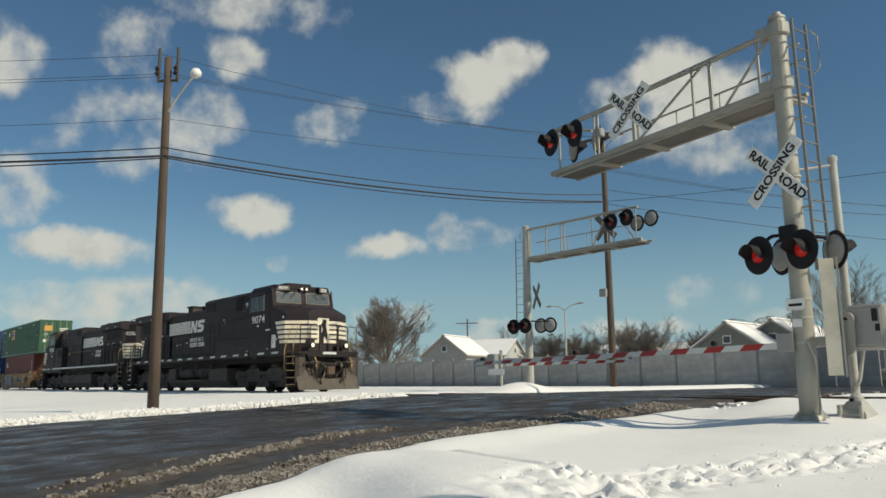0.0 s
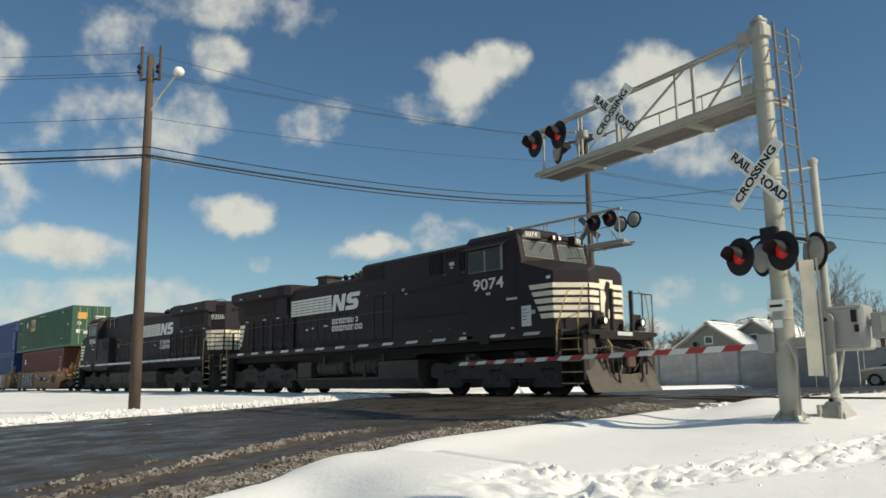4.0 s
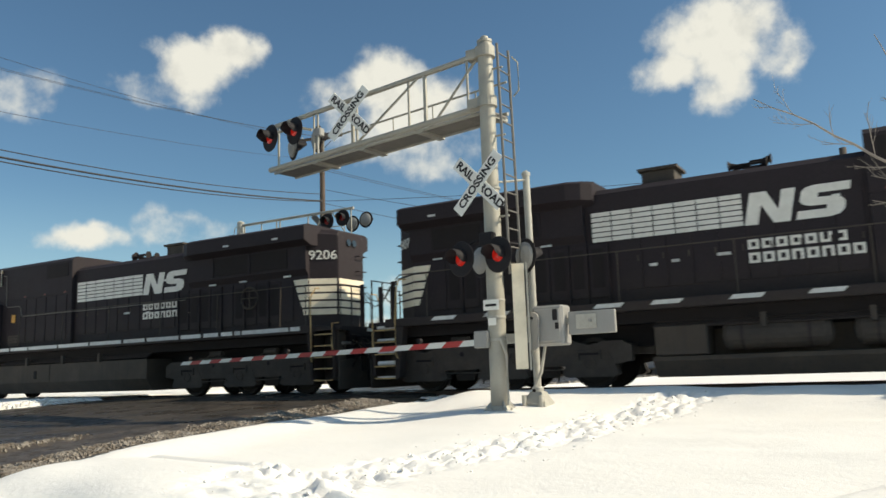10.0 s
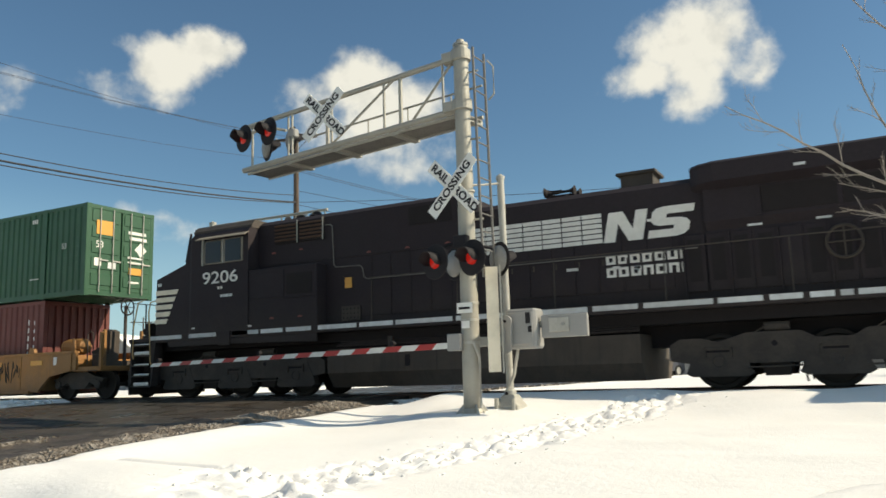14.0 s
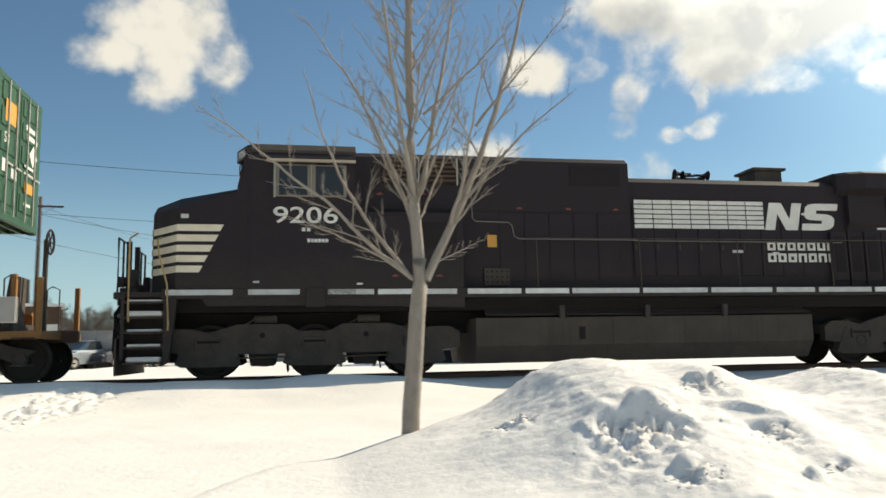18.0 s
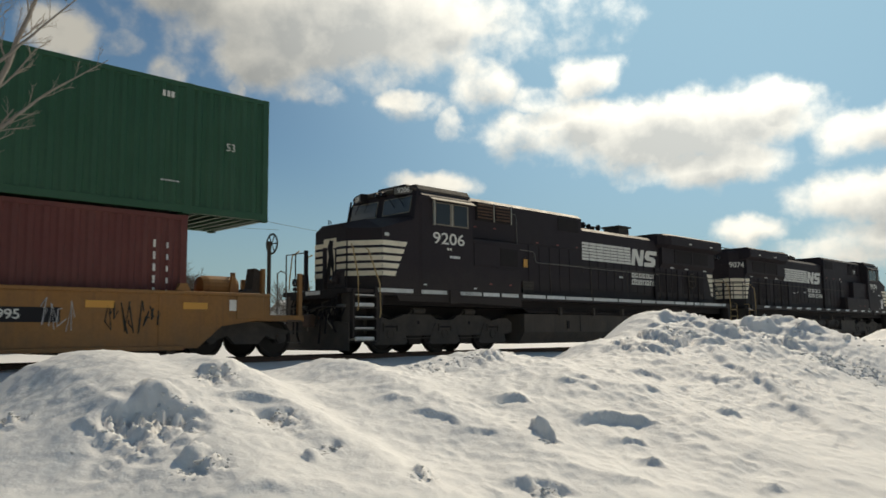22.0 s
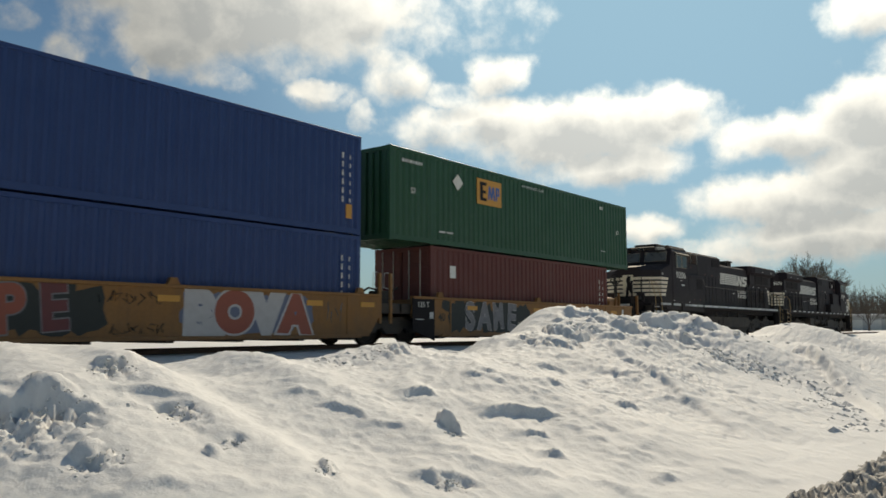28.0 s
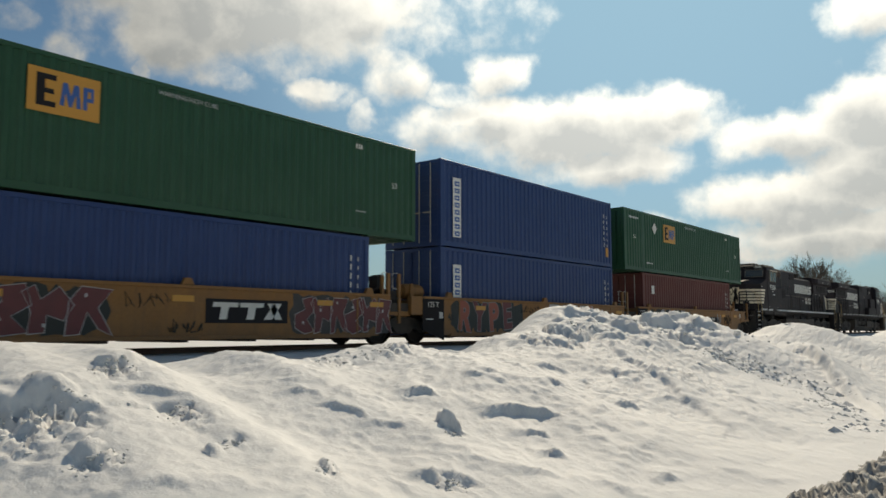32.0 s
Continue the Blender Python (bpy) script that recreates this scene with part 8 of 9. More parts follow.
def gate_arm(parent, base, direction, length, z, droop, side, wide=0.108):
    """A striped barrier arm with slanted red and white fields and three small lamps. side: which way the fields lean."""
    b, d = Vector((*base, z)), Vector((*direction, 0)).normalized()
    up = Vector((0, 0, 1))
    n = d.cross(up)
    count = int(length / 0.40)
    for k in range(count):
        f0, f1 = k / count, (k + 1) / count
        w0 = wide * (1 - 0.25 * f0)
        lean = 0.12 * side
        bm = B()
        vs = []
        for o in (-0.02, 0.02):
            for f, zz in ((f0, -1), (f1, -1), (f1, 1), (f0, 1)):
                sl = lean * zz * 0.5
                vs.append(bm.verts.new(b + d * (length * f + sl) + n * o + up * (zz * w0 / 2 - droop * f)))
        bmesh.ops.convex_hull(bm, input=vs)
        part("arm_field", bm, SIGNRED if k % 2 else SIGN, parent)
    for f in (0.22, 0.60, 0.97):
        p = b + d * length * f + up * (wide / 2 + 0.055 - droop * f)
        bm = lathe(B(), [(0.02, -0.035), (0.036, -0.03), (0.04, 0.0), (0.036, 0.03), (0.02, 0.035)], 12)
        bm.transform(Matrix.Translation(p))
        lamp = part("arm_lamp", bm, REDDARK, parent, "small red barrier lamp")
        bm = lathe(B(), [(0.038, -0.045), (0.046, -0.045), (0.046, 0.045), (0.038, 0.045)], 12)
        bm.transform(Matrix.Translation(p))
        part("lamp_rim", bm, INK, lamp)
        part("lamp_stalk", rod(B(), p - up * 0.10, p - up * 0.035, 0.014, seg=6), GRATE, lamp)


def near_gate():
    g = thing("crossing_gate", "lowered red and white striped crossing gate with its grey drive box", "crossing gate", group="gates at the crossing")
    px, py = -5.36, 12.28
    part("gate_post", rod(B(), (px, py, -0.2), (px - 0.02, py, 3.8), 0.062, seg=16), GALV, g, "galvanised post", smooth=False)
    part("post_cap", lathe(B(), [(0.075, 3.78), (0.078, 3.84), (0.03, 3.88)], 12, axis="z", at=(px - 0.02, py, 0)), GALV, g)
    part("post_clamp", tube(B(), [(px, py, 3.72), (px - 0.2, py - 0.3, 3.66), (MX + 0.1, MY + 0.1, 3.62)], 0.02), GALV, g)
    fd = part("foundation", loft(B(), [[(px + a * w, py + b * w, z) for a, b in ((-1, -1), (1, -1), (1, 1), (-1, 1))] for w, z in ((0.21, -0.4), (0.20, -0.10), (0.155, -0.03), (0.115, 0.06), (0.10, 0.08))]), GALV, g)
    part("post_socket", lathe(B(), [(0.10, 0.06), (0.10, 0.14), (0.085, 0.16), (0.064, 0.165)], 16, axis="z", at=(px, py, 0)), GALV, fd)
    for dx in (-0.17, 0.14):
        part("casting_ear", box(B(), px + dx - 0.03, px + dx + 0.03, py - 0.24, py - 0.10, -0.20, 0.03, 0.012), GALV, fd)
    part("socket_bolt", rod(B(), (px - 0.02, py - 0.13, 0.10), (px - 0.02, py - 0.08, 0.10), 0.028, seg=8), DARK, fd)
    bx = part("drive_box", box(B(), px + 0.15, px + 0.68, py - 0.44, py - 0.06, 0.82, 1.47, 0.035), BOXGREY, g, "grey steel gate drive box")
    part("box_door", box(B(), px + 0.19, px + 0.64, py - 0.465, py - 0.44, 0.88, 1.41, 0.012), BOXGREY, bx)
    part("hasp", box(B(), px + 0.56, px + 0.62, py - 0.48, py - 0.465, 1.08, 1.18), INK, bx)
    part("hinge", box(B(), px + 0.185, px + 0.21, py - 0.475, py - 0.465, 0.95, 1.34), GALV, bx)
    part("stripe_label", box(B(), px + 0.52, px + 0.60, py - 0.472, py - 0.466, 1.22, 1.40), INK, bx)
    stadium = [(px + 0.20 + 0.105 * math.cos(radians(k)), 1.26 + 0.11 * math.sin(radians(k))) for k in range(0, 181, 20)] + [(px + 0.13, 0.78), (px + 0.21, 0.74), (px + 0.28, 0.80)]
    cam_plate = part("side_cam", prism(B(), stadium, py - 0.56, py - 0.50), BOXGREY, g, "rounded steel crank plate")
    part("cam_bolt", rod(B(), (px + 0.20, py - 0.59, 1.27), (px + 0.20, py - 0.555, 1.27), 0.022, seg=8), DARK, cam_plate)
    part("counterweight", box(B(), px + 0.72, px + 1.50, py - 0.30, py - 0.22, 0.98, 1.35, 0.012), BOXGREY, g, "flat steel counterweight plates")
    part("weight_plate", box(B(), px + 0.86, px + 1.20, py - 0.325, py - 0.30, 1.07, 1.30, 0.008), GALV, g)
    part("weight_bolt", rod(B(), (px + 1.10, py - 0.35, 1.19), (px + 1.10, py - 0.32, 1.19), 0.03, seg=6), BOXGREY, g)
    part("weight_arm", box(B(), px + 0.1, px + 1.1, py - 0.26, py - 0.21, 1.16, 1.26), GALV, g)
    part("conduit", tube(B(), [(px + 0.26, py - 0.2, 0.84), (px + 0.12, py - 0.1, 0.4), (px - 0.08, py - 0.06, 0.05), (px - 0.08, py - 0.1, -0.2)], 0.028), GALV, g)
    part("arm_mount", box(B(), px - 0.62, px + 0.10, py - 0.10, py - 0.02, 0.90, 1.06, 0.01), GALV, g)
    gate_arm(g, (px - 0.35, py + 0.03), (-0.989, 0.146), 10.0, 0.955, 0.08, -1)
    return g


near_gate()
FX, FY = -22.1, 22.3


def far_signal():
    c = thing("cantilever_signal", "grey cantilever crossing signal beyond the track, facing away", "railway signal", group="cantilever signals at the crossing")
    part("mast", lathe(B(), [(0.16, -0.15), (0.13, 6.5)], 18, axis="z", at=(FX, FY, 0)), GALV, c, smooth=False)
    part("mast_cap", lathe(B(), [(0.14, 6.48), (0.15, 6.54), (0.04, 6.6)], 14, axis="z", at=(FX, FY, 0)), GALV, c)
    truss(c, (FX, FY), (-16.6, 22.35), 5.24, 6.40, MASTAL, 1, ((0.04, 0.03), (0.2, 0.026), (0.34, 0.026), (0.37, 0.026), (0.62, 0.026), (0.8, 0.026), (0.98, 0.026)), ((0.62, 0.75), (0.97, 0.82)))
    crossbuck(c, (-18.3, 22.65, 6.0), 180, False)
    crossbuck(c, (FX + 0.3, FY + 0.2, 3.7), 152, False)
    for x, z in ((-17.5, 5.95), (-16.8, 6.0)):
        signal_lamp(c, (x, FY - 0.35, z), 0, False)
    for x, z in ((-16.9, 5.9), (-16.3, 5.98)):
        signal_lamp(c, (x, FY + 0.4, z), 180, False)
    for x in (-22.55, -21.9, ):
        signal_lamp(c, (x - 0.1, FY - 0.3, 2.52), 12, False)
    for x in (-21.6, -21.1):
        signal_lamp(c, (x, FY + 0.2, 2.52), 192, False)
    part("lamp_crossarm", tube(B(), [(-22.7, FY - 0.1, 2.66), (FX, FY, 2.72), (-21.1, FY + 0.1, 2.66)], 0.03), INK, c)
    ladder(c, (FX - 0.4, FY - 0.05, 2.3), (FX - 0.33, FY - 0.05, 6.1), (1, 0.2, 0), 0.36, MASTAL, 12)
    part("ladder_hoop", tube(B(), [(FX - 0.35, FY, 6.1), (FX - 0.3, FY, 6.35), (FX - 0.1, FY, 6.4)], 0.015), MASTAL, c)
    return c


far_signal()


def far_gate():
    g = thing("crossing_gate", "lowered striped crossing gate on the far side of the track", "crossing gate", group="gates at the crossing")
    px, py = -23.0, 21.6
    part("gate_post", rod(B(), (px, py, -0.15), (px, py, 1.6), 0.06, seg=12), GALV, g)
    part("drive_box", box(B(), px - 0.5, px - 0.05, py - 0.3, py + 0.1, 0.8, 1.45, 0.03), BOXGREY, g)
    part("counterweight", box(B(), px - 1.3, px - 0.5, py - 0.2, py - 0.1, 0.95, 1.3, 0.01), BOXGREY, g)
    part("notice_plate", box(B(), px - 0.3, px + 0.6, py - 0.42, py - 0.40, 0.62, 0.86), SIGN, g)
    gate_arm(g, (px + 0.2, py + 0.1), (1, 0.03), 6.1, 1.02, 0.0, 1, 0.12)
    return g


far_gate()


# ---- poles and wires ----
def utility_pole(x, y, z0, z1, r0, r1, mat, label, arm_z=(), arm_dir=(1, 0), arm_len=2.4, forks=False, lean=(0, 0)):
    p = thing("utility_pole", label, "utility pole", group="utility poles")
    top = Vector((x + lean[0], y + lean[1], z1))
    bm = B()
    pts = [Vector((x, y, z0)).lerp(top, k / 6) for k in range(7)]
    tube_t = tube(bm, pts, r0, 14, r1 / r0)
    part("pole", bm, mat, p, smooth=True)
    ad = Vector((*arm_dir, 0)).normalized()
    for z in arm_z:
        c = Vector((x + lean[0], y + lean[1], z))
        m = Matrix.Translation(c) @ Matrix.Rotation(math.atan2(ad.y, ad.x), 4, "Z")
        a = part("crossarm", slab(B(), m @ Matrix.Translation((0, -0.16, 0)), arm_len, 0.10, 0.12), mat, p)
        for k in (-0.46, -0.2, 0.2, 0.46):
            q = c + ad * arm_len * k + Vector((0, 0, 0.06))
            part("insulator", lathe(B(), [(0.02, 0), (0.05, 0.05), (0.045, 0.12), (0.01, 0.15)], 8, axis="z", at=q), GALV, a)
        part("brace", rod(B(), c + ad * arm_len * 0.3, c + Vector((0, 0, -0.6)), 0.015, seg=5), mat, a)
        part("brace", rod(B(), c - ad * arm_len * 0.3, c + Vector((0, 0, -0.6)), 0.015, seg=5), mat, a)
    return p


pole_near = utility_pole(-21.5, 7.4, -0.3, 9.75, 0.155, 0.10, WOODPOLE, "weathered wooden pole with a street lamp beside the street", lean=(-0.1, 0.0))
for dx, dy in ((-0.15, -0.2), (0.22, 0.2)):
    part("pole_top_pin", box(B(), -21.6 + dx - 0.035, -21.6 + dx + 0.035, 7.4 + dy - 0.035, 7.4 + dy + 0.035, 9.0, 10.05, 0.01), DARKPOLE, pole_near)
    part("insulator", lathe(B(), [(0.03, 9.2), (0.07, 9.25), (0.03, 9.34), (0.07, 9.4), (0.03, 9.48)], 10, axis="z", at=(-21.6 + dx, 7.4 + dy - 0.06, 0)), DARK, pole_near)
part("top_spreader", rod(B(), (-21.78, 7.18, 9.05), (-21.36, 7.62, 9.05), 0.04, seg=6), DARKPOLE, pole_near)
part("lamp_arm", tube(B(), [(-21.55, 7.4, 8.0), (-21.35, 7.6, 8.5), (-21.0, 7.85, 9.0), (-20.95, 7.95, 9.12)], 0.03), GALV, pole_near)
part("lamp_head", lathe(B(), [(0.03, 9.36), (0.10, 9.34), (0.16, 9.24), (0.155, 9.16), (0.09, 9.09), (0.03, 9.07)], 18, axis="z", at=(-20.95, 7.98, 0)), SIGN, pole_near, "white domed street lamp", smooth=True)
pole_mid = utility_pole(-24.1, 29.9, -0.2, 12.6, 0.18, 0.12, WOODPOLE, "wooden utility pole beyond the crossing", arm_z=(12.2,), arm_dir=(1, 0.2))
part("meter_box", box(B(), -24.5, -24.1, 29.6, 29.75, 4.3, 4.7, 0.02), BOXGREY, pole_mid)
utility_pole(-17.3, 57.5, -0.2, 11.6, 0.17, 0.11, WOODPOLE, "wooden utility pole with a crossarm far behind the track", arm_z=(10.9,), arm_dir=(1, 0.1), arm_len=3.0)
utility_pole(-1.42, 40.0, -0.2, 10.1, 0.20, 0.16, DARKPOLE, "dark wooden pole behind the track", lean=(-0.06, 0))
utility_pole(12.4, 40.0, -0.2, 9.8, 0.17, 0.12, DARKPOLE, "dark wooden pole behind the track")
utility_pole(33.3, 40.0, -0.2, 7.0, 0.15, 0.11, DARKPOLE, "short dark wooden pole behind the track")
utility_pole(3.2, 62.0, -0.2, 8.6, 0.14, 0.1, DARKPOLE, "far pole with a crossarm", arm_z=(8.2, 7.7), arm_len=2.2)
utility_pole(-3.3, 95.0, -0.2, 12.0, 0.15, 0.1, WOODPOLE, "far wooden pole with a crossarm", arm_z=(11.4,), arm_len=3.2)
utility_pole(-90.8, 78.4, -0.2, 9.6, 0.15, 0.1, DARKPOLE, "far wooden pole with a crossarm above a house roof", arm_z=(8.9,), arm_dir=(1, 0.9), arm_len=3.4)
utility_pole(-33.0, 75.0, -0.2, 9.5, 0.14, 0.1, DARKPOLE, "far dark pole above the fence")


def wire(name, p0, p1, sag, r, label="black overhead wire sagging between poles"):
    p0, p1 = Vector(p0), Vector(p1)
    pts = []
    for k in range(25):
        f = k / 24
        p = p0.lerp(p1, f)
        p.z -= sag * 4 * f * (1 - f)
        pts.append(p)
    return tagged(part(name, tube(B(), pts, r, 5), WIRE), label, "wire", group="overhead wires")


S = (-39.0, -17.0)
for z, zm, r, sag in ((6.78, 9.0, 0.034, 0.36), (6.72, 8.97, 0.02, 0.46), (7.02, 9.35, 0.018, 0.42)):
    wire("cable", (-21.45, 7.4, z), (-24.05, 29.9, zm), sag, r, "thick black overhead cable")
    wire("cable", (*S, z + 0.1), (-21.45, 7.4, z), sag * 1.2, r, "thick black overhead cable")
for dx, z, zm in ((-0.3, 9.95, 12.3), (0.1, 9.25, 12.2), (0.3, 9.1, 12.0), (0.0, 7.92, 11.1)):
    wire("wire", (-21.6 + dx, 7.4, z), (-24.1 + dx * 3, 29.9, zm), 0.3, 0.007)
    wire("wire", (S[0] + dx, S[1], z), (-21.6 + dx, 7.4, z), 0.5, 0.007)
wire("wire", (-24.1, 29.9, 9.0), (-1.4, 40.0, 9.4), 0.3, 0.013)
wire("wire", (-24.1, 29.9, 10.7), (-17.3, 57.5, 10.9), 0.4, 0.012)
wire("wire", (-24.1, 29.9, 10.6), (-16.6, 57.5, 10.9), 0.5, 0.012)
wire("wire", (-24.1, 29.9, 8.9), (-8.0, 60.0, 6.8), 0.5, 0.014)
wire("wire", (-24.1, 29.9, 9.6), (-6.0, 48.0, 7.2), 0.5, 0.012)
wire("wire", (-17.3, 57.5, 10.9), (-3.3, 95.0, 11.4), 0.6, 0.015)
wire("wire", (-17.3, 57.5, 10.4), (40.0, 62.0, 10.4), 0.8, 0.015)
wire("wire", (-1.4, 40.0, 9.4), (12.4, 40.0, 8.7), 0.2, 0.012)
wire("wire", (12.4, 40.0, 8.7), (33.3, 40.0, 6.8), 0.25, 0.012)

# ---- fence, houses, cars and woods beyond the track ----
def fence_run():
    f = thing("fence", "long grey sheet fence with streaked panels", "fence", kind="structure")
    bm = box(B(), -1.2, 1.2, -0.02, 0.02, 0.0, 2.0)
    first = part("fence_panel", bm, FENCE, f)
    first.location = (-64, 38, -0.12)
    post = part("fence_post", box(B(), -0.05, 0.05, -0.09, 0.03, 0, 2.12, 0.01), BOXGREY, f)
    post.location = (-65.22, 38, -0.12)
    for k in range(1, 19):
        x = -64 + k * 2.44
        again("fence_panel", first, f, (x, 38 + 0.02 * math.sin(k), -0.12))
        again("fence_post", post, f, (x - 1.22, 38, -0.12))
    # the higher panels by the yard gate
    bm = box(B(), -0.95, 0.95, -0.03, 0.03, 0, 2.25)
    box(bm, -0.9, 0.9, -0.05, -0.03, 1.1, 1.16)
    gp = part("yard_gate_leaf", bm, FENCE, f)
    gp.location = (-18.2, 37.6, -0.12)
    again("yard_gate_leaf", gp, f, (-16.2, 37.6, -0.12))
    for k in range(-3, 3):
        again("fence_panel", first, f, (-13.9 + k * 2.44, 44.0, -0.12))


fence_run()


def house(x, y, w, d, wall_h, roof_h, turn, wall, label, chimney=False):
    h = thing("house", label, "house", group="houses behind the track")
    part("wall", box(B(), -w / 2, w / 2, -d / 2, d / 2, 0, wall_h), wall, h)
    part("gable", prism(B(), [(-w / 2, wall_h), (w / 2, wall_h), (0, wall_h + roof_h)], -d / 2 + 0.02, d / 2 - 0.02), wall, h)
    for s in (-1, 1):
        sl = math.hypot(w / 2, roof_h)
        ang = math.degrees(math.atan2(roof_h, w / 2))
        r = part("roof", slab(B(), pose(s * (w / 4 + 0.1), 0, wall_h + roof_h / 2 + 0.06, 0, s * ang, 0), sl + 0.7, d + 0.8, 0.14), HOUSE2, h)
        part("roof_snow", slab(B(), pose(s * (w / 4 + 0.1), 0, wall_h + roof_h / 2 + 0.2, 0, s * ang, 0), sl + 0.6, d + 0.7, 0.16), SNOW, r)
    for xx in (-w * 0.25, w * 0.25):
        for zz in (1.0, ):
            wd = part("window", box(B(), xx - 0.5, xx + 0.5, -d / 2 - 0.05, -d / 2 - 0.01, zz, zz + 1.2), WHITE, h)
            part("pane", box(B(), xx - 0.42, xx + 0.42, -d / 2 - 0.06, -d / 2 - 0.05, zz + 0.08, zz + 1.12), GLASS, wd)
    wd = part("window", box(B(), -0.4, 0.4, -d / 2 - 0.05, -d / 2 - 0.01, wall_h + roof_h * 0.2, wall_h + roof_h * 0.55), WHITE, h)
    part("pane", box(B(), -0.32, 0.32, -d / 2 - 0.06, -d / 2 - 0.05, wall_h + roof_h * 0.24, wall_h + roof_h * 0.51), GLASS, wd)
    if chimney:
        part("chimney", box(B(), w * 0.2, w * 0.2 + 0.6, -0.3, 0.3, wall_h + roof_h * 0.4, wall_h + roof_h + 0.8), RUST, h)
    h.matrix_world = pose(x, y, -0.2, 0, 0, turn)
    return h


def polar(az, d):
    return -d * math.sin(radians(az)), d * math.cos(radians(az))


for az, d, w, dp, wh, rh, turn, mat, lab in ((50.0, 112, 6.5, 8, 3.9, 2.5, 25, PALEGREY, "pale grey frame house with a snow-covered gable roof"), (47.5, 126, 11, 8, 4.1, 2.5, 118, HOUSE, "pale house with a long snow-covered roof"), (29.9, 82, 6.6, 9, 3.2, 2.2, 8, GREYHOUSE, "grey house with a snowy gable roof"), (27.0, 86, 7.2, 9, 3.4, 2.4, 4, GREYHOUSE, "grey house with a snowy gable roof"), (38.0, 120, 14, 8, 3.2, 2.0, 100, HOUSE, "low pale house with a snowy roof"), (33.6, 130, 10, 8, 3.4, 2.4, 80, HOUSE, "pale house with a snowy roof"),
                                            (-2.0, 70, 12, 9, 3.4, 2.2, 95, HOUSE2, "tan building with a snowy roof"), (-8.5, 90, 14, 9, 3.0, 1.6, 90, HOUSE, "low pale building behind the track"), (-35.0, 120, 12, 9, 3.4, 2.4, 80, HOUSE, "pale house with a snowy roof")):
    house(*polar(az, d), w, dp, wh, rh, turn, mat, lab)
house(*polar(8.0, 78), 9, 9, 3.3, 2.2, 8, BLUEHOUSE, "blue-grey house with white windows and a snowy roof")


def shed(x, y, w, d, h, turn, label, wall):
    s = thing("warehouse", label, "building", group="low buildings far off")
    part("wall", box(B(), -w / 2, w / 2, -d / 2, d / 2, 0, h), wall, s)
    part("roof", box(B(), -w / 2 - 0.3, w / 2 + 0.3, -d / 2 - 0.3, d / 2 + 0.3, h, h + 0.3), SNOW, s)
    for k in range(5):
        part("dock_door", box(B(), -w * 0.4 + k * w * 0.2 - 1.2, -w * 0.4 + k * w * 0.2 + 1.2, -d / 2 - 0.06, -d / 2 - 0.01, 0, h * 0.7), WHITE, s)
    s.matrix_world = pose(x, y, -0.3, 0, 0, turn)
    return s


sh = shed(*polar(19.6, 95), 14, 12, 6.0, 18, "dark brick works building with a black chimney", RUST)
part("chimney", lathe(B(), [(0.7, 5.6), (0.6, 9.0), (0.65, 9.2)], 16, axis="z", at=(3.5, 0, 0)), DARK, sh)
shed(*polar(-78.6, 210), 20, 14, 3.6, -60, "low white warehouse at the end of the snowfield", HOUSE)
shed(*polar(-81.0, 230), 26, 14, 3.4, -60, "low grey warehouse at the end of the snowfield", FENCE)


def parked_car(x, y, turn, paint, label):
    c = thing("car", label, "car", group="cars waiting behind the track")
    secs = []
    prof = ((-2.2, 0.45, 0.78), (-2.1, 0.38, 0.95), (-1.4, 0.3, 1.0), (-0.9, 0.28, 1.05), (0.9, 0.28, 1.0), (1.5, 0.3, 0.93), (2.05, 0.36, 0.82), (2.2, 0.45, 0.68))
    for px, z0, z1 in prof:
        w = 0.86 if abs(px) < 2.1 else 0.74
        secs.append([(px, -w, z0), (px, -w, z1 - 0.12), (px, -w + 0.1, z1), (px, w - 0.1, z1), (px, w, z1 - 0.12), (px, w, z0)])
    part("body", loft(B(), secs), paint, c, smooth=False)
    cabin = [[(px, -w, 0.96), (px, -w + (z - 0.96) * 0.28, z), (px, w - (z - 0.96) * 0.28, z), (px, w, 0.96)] for px, w, z in ((-1.75, 0.78, 0.98), (-1.05, 0.8, 1.42), (0.15, 0.8, 1.45), (1.1, 0.78, 0.98))]
    part("glasshouse", loft(B(), cabin), GLASS, c)
    part("roof", loft(B(), [[(px, -0.66, z), (px, -0.6, z + 0.04), (px, 0.6, z + 0.04), (px, 0.66, z)] for px, z in ((-1.1, 1.40), (-0.9, 1.435), (0.05, 1.445), (0.25, 1.41))]), paint, c)
    for px in (-1.35, 1.35):
        for s in (-1, 1):
            w = part("wheel", lathe(B(), [(0.16, s * 0.70), (0.31, s * 0.70), (0.32, s * 0.74), (0.32, s * 0.86), (0.30, s * 0.89), (0.2, s * 0.88)], 18, at=(px, 0, 0.32)), TYRE, c)
            part("rim", lathe(B(), [(0.02, s * 0.88), (0.19, s * 0.885), (0.2, s * 0.87)], 14, at=(px, 0, 0.32)), GALV, w)
    for s in (-1, 1):
        part("headlight", box(B(), 2.06, 2.17, s * 0.6 - 0.15, s * 0.6 + 0.15, 0.62, 0.74, 0.02), SIGN, c)
        part("tail_light", box(B(), -2.19, -2.1, s * 0.6 - 0.15, s * 0.6 + 0.15, 0.68, 0.82, 0.02), TAIL, c)
    part("bumper", box(B(), 2.1, 2.26, -0.75, 0.75, 0.36, 0.52, 0.03), paint, c)
    c.matrix_world = pose(x, y, lie(y) + 0.0, 0, 0, turn)
    return c


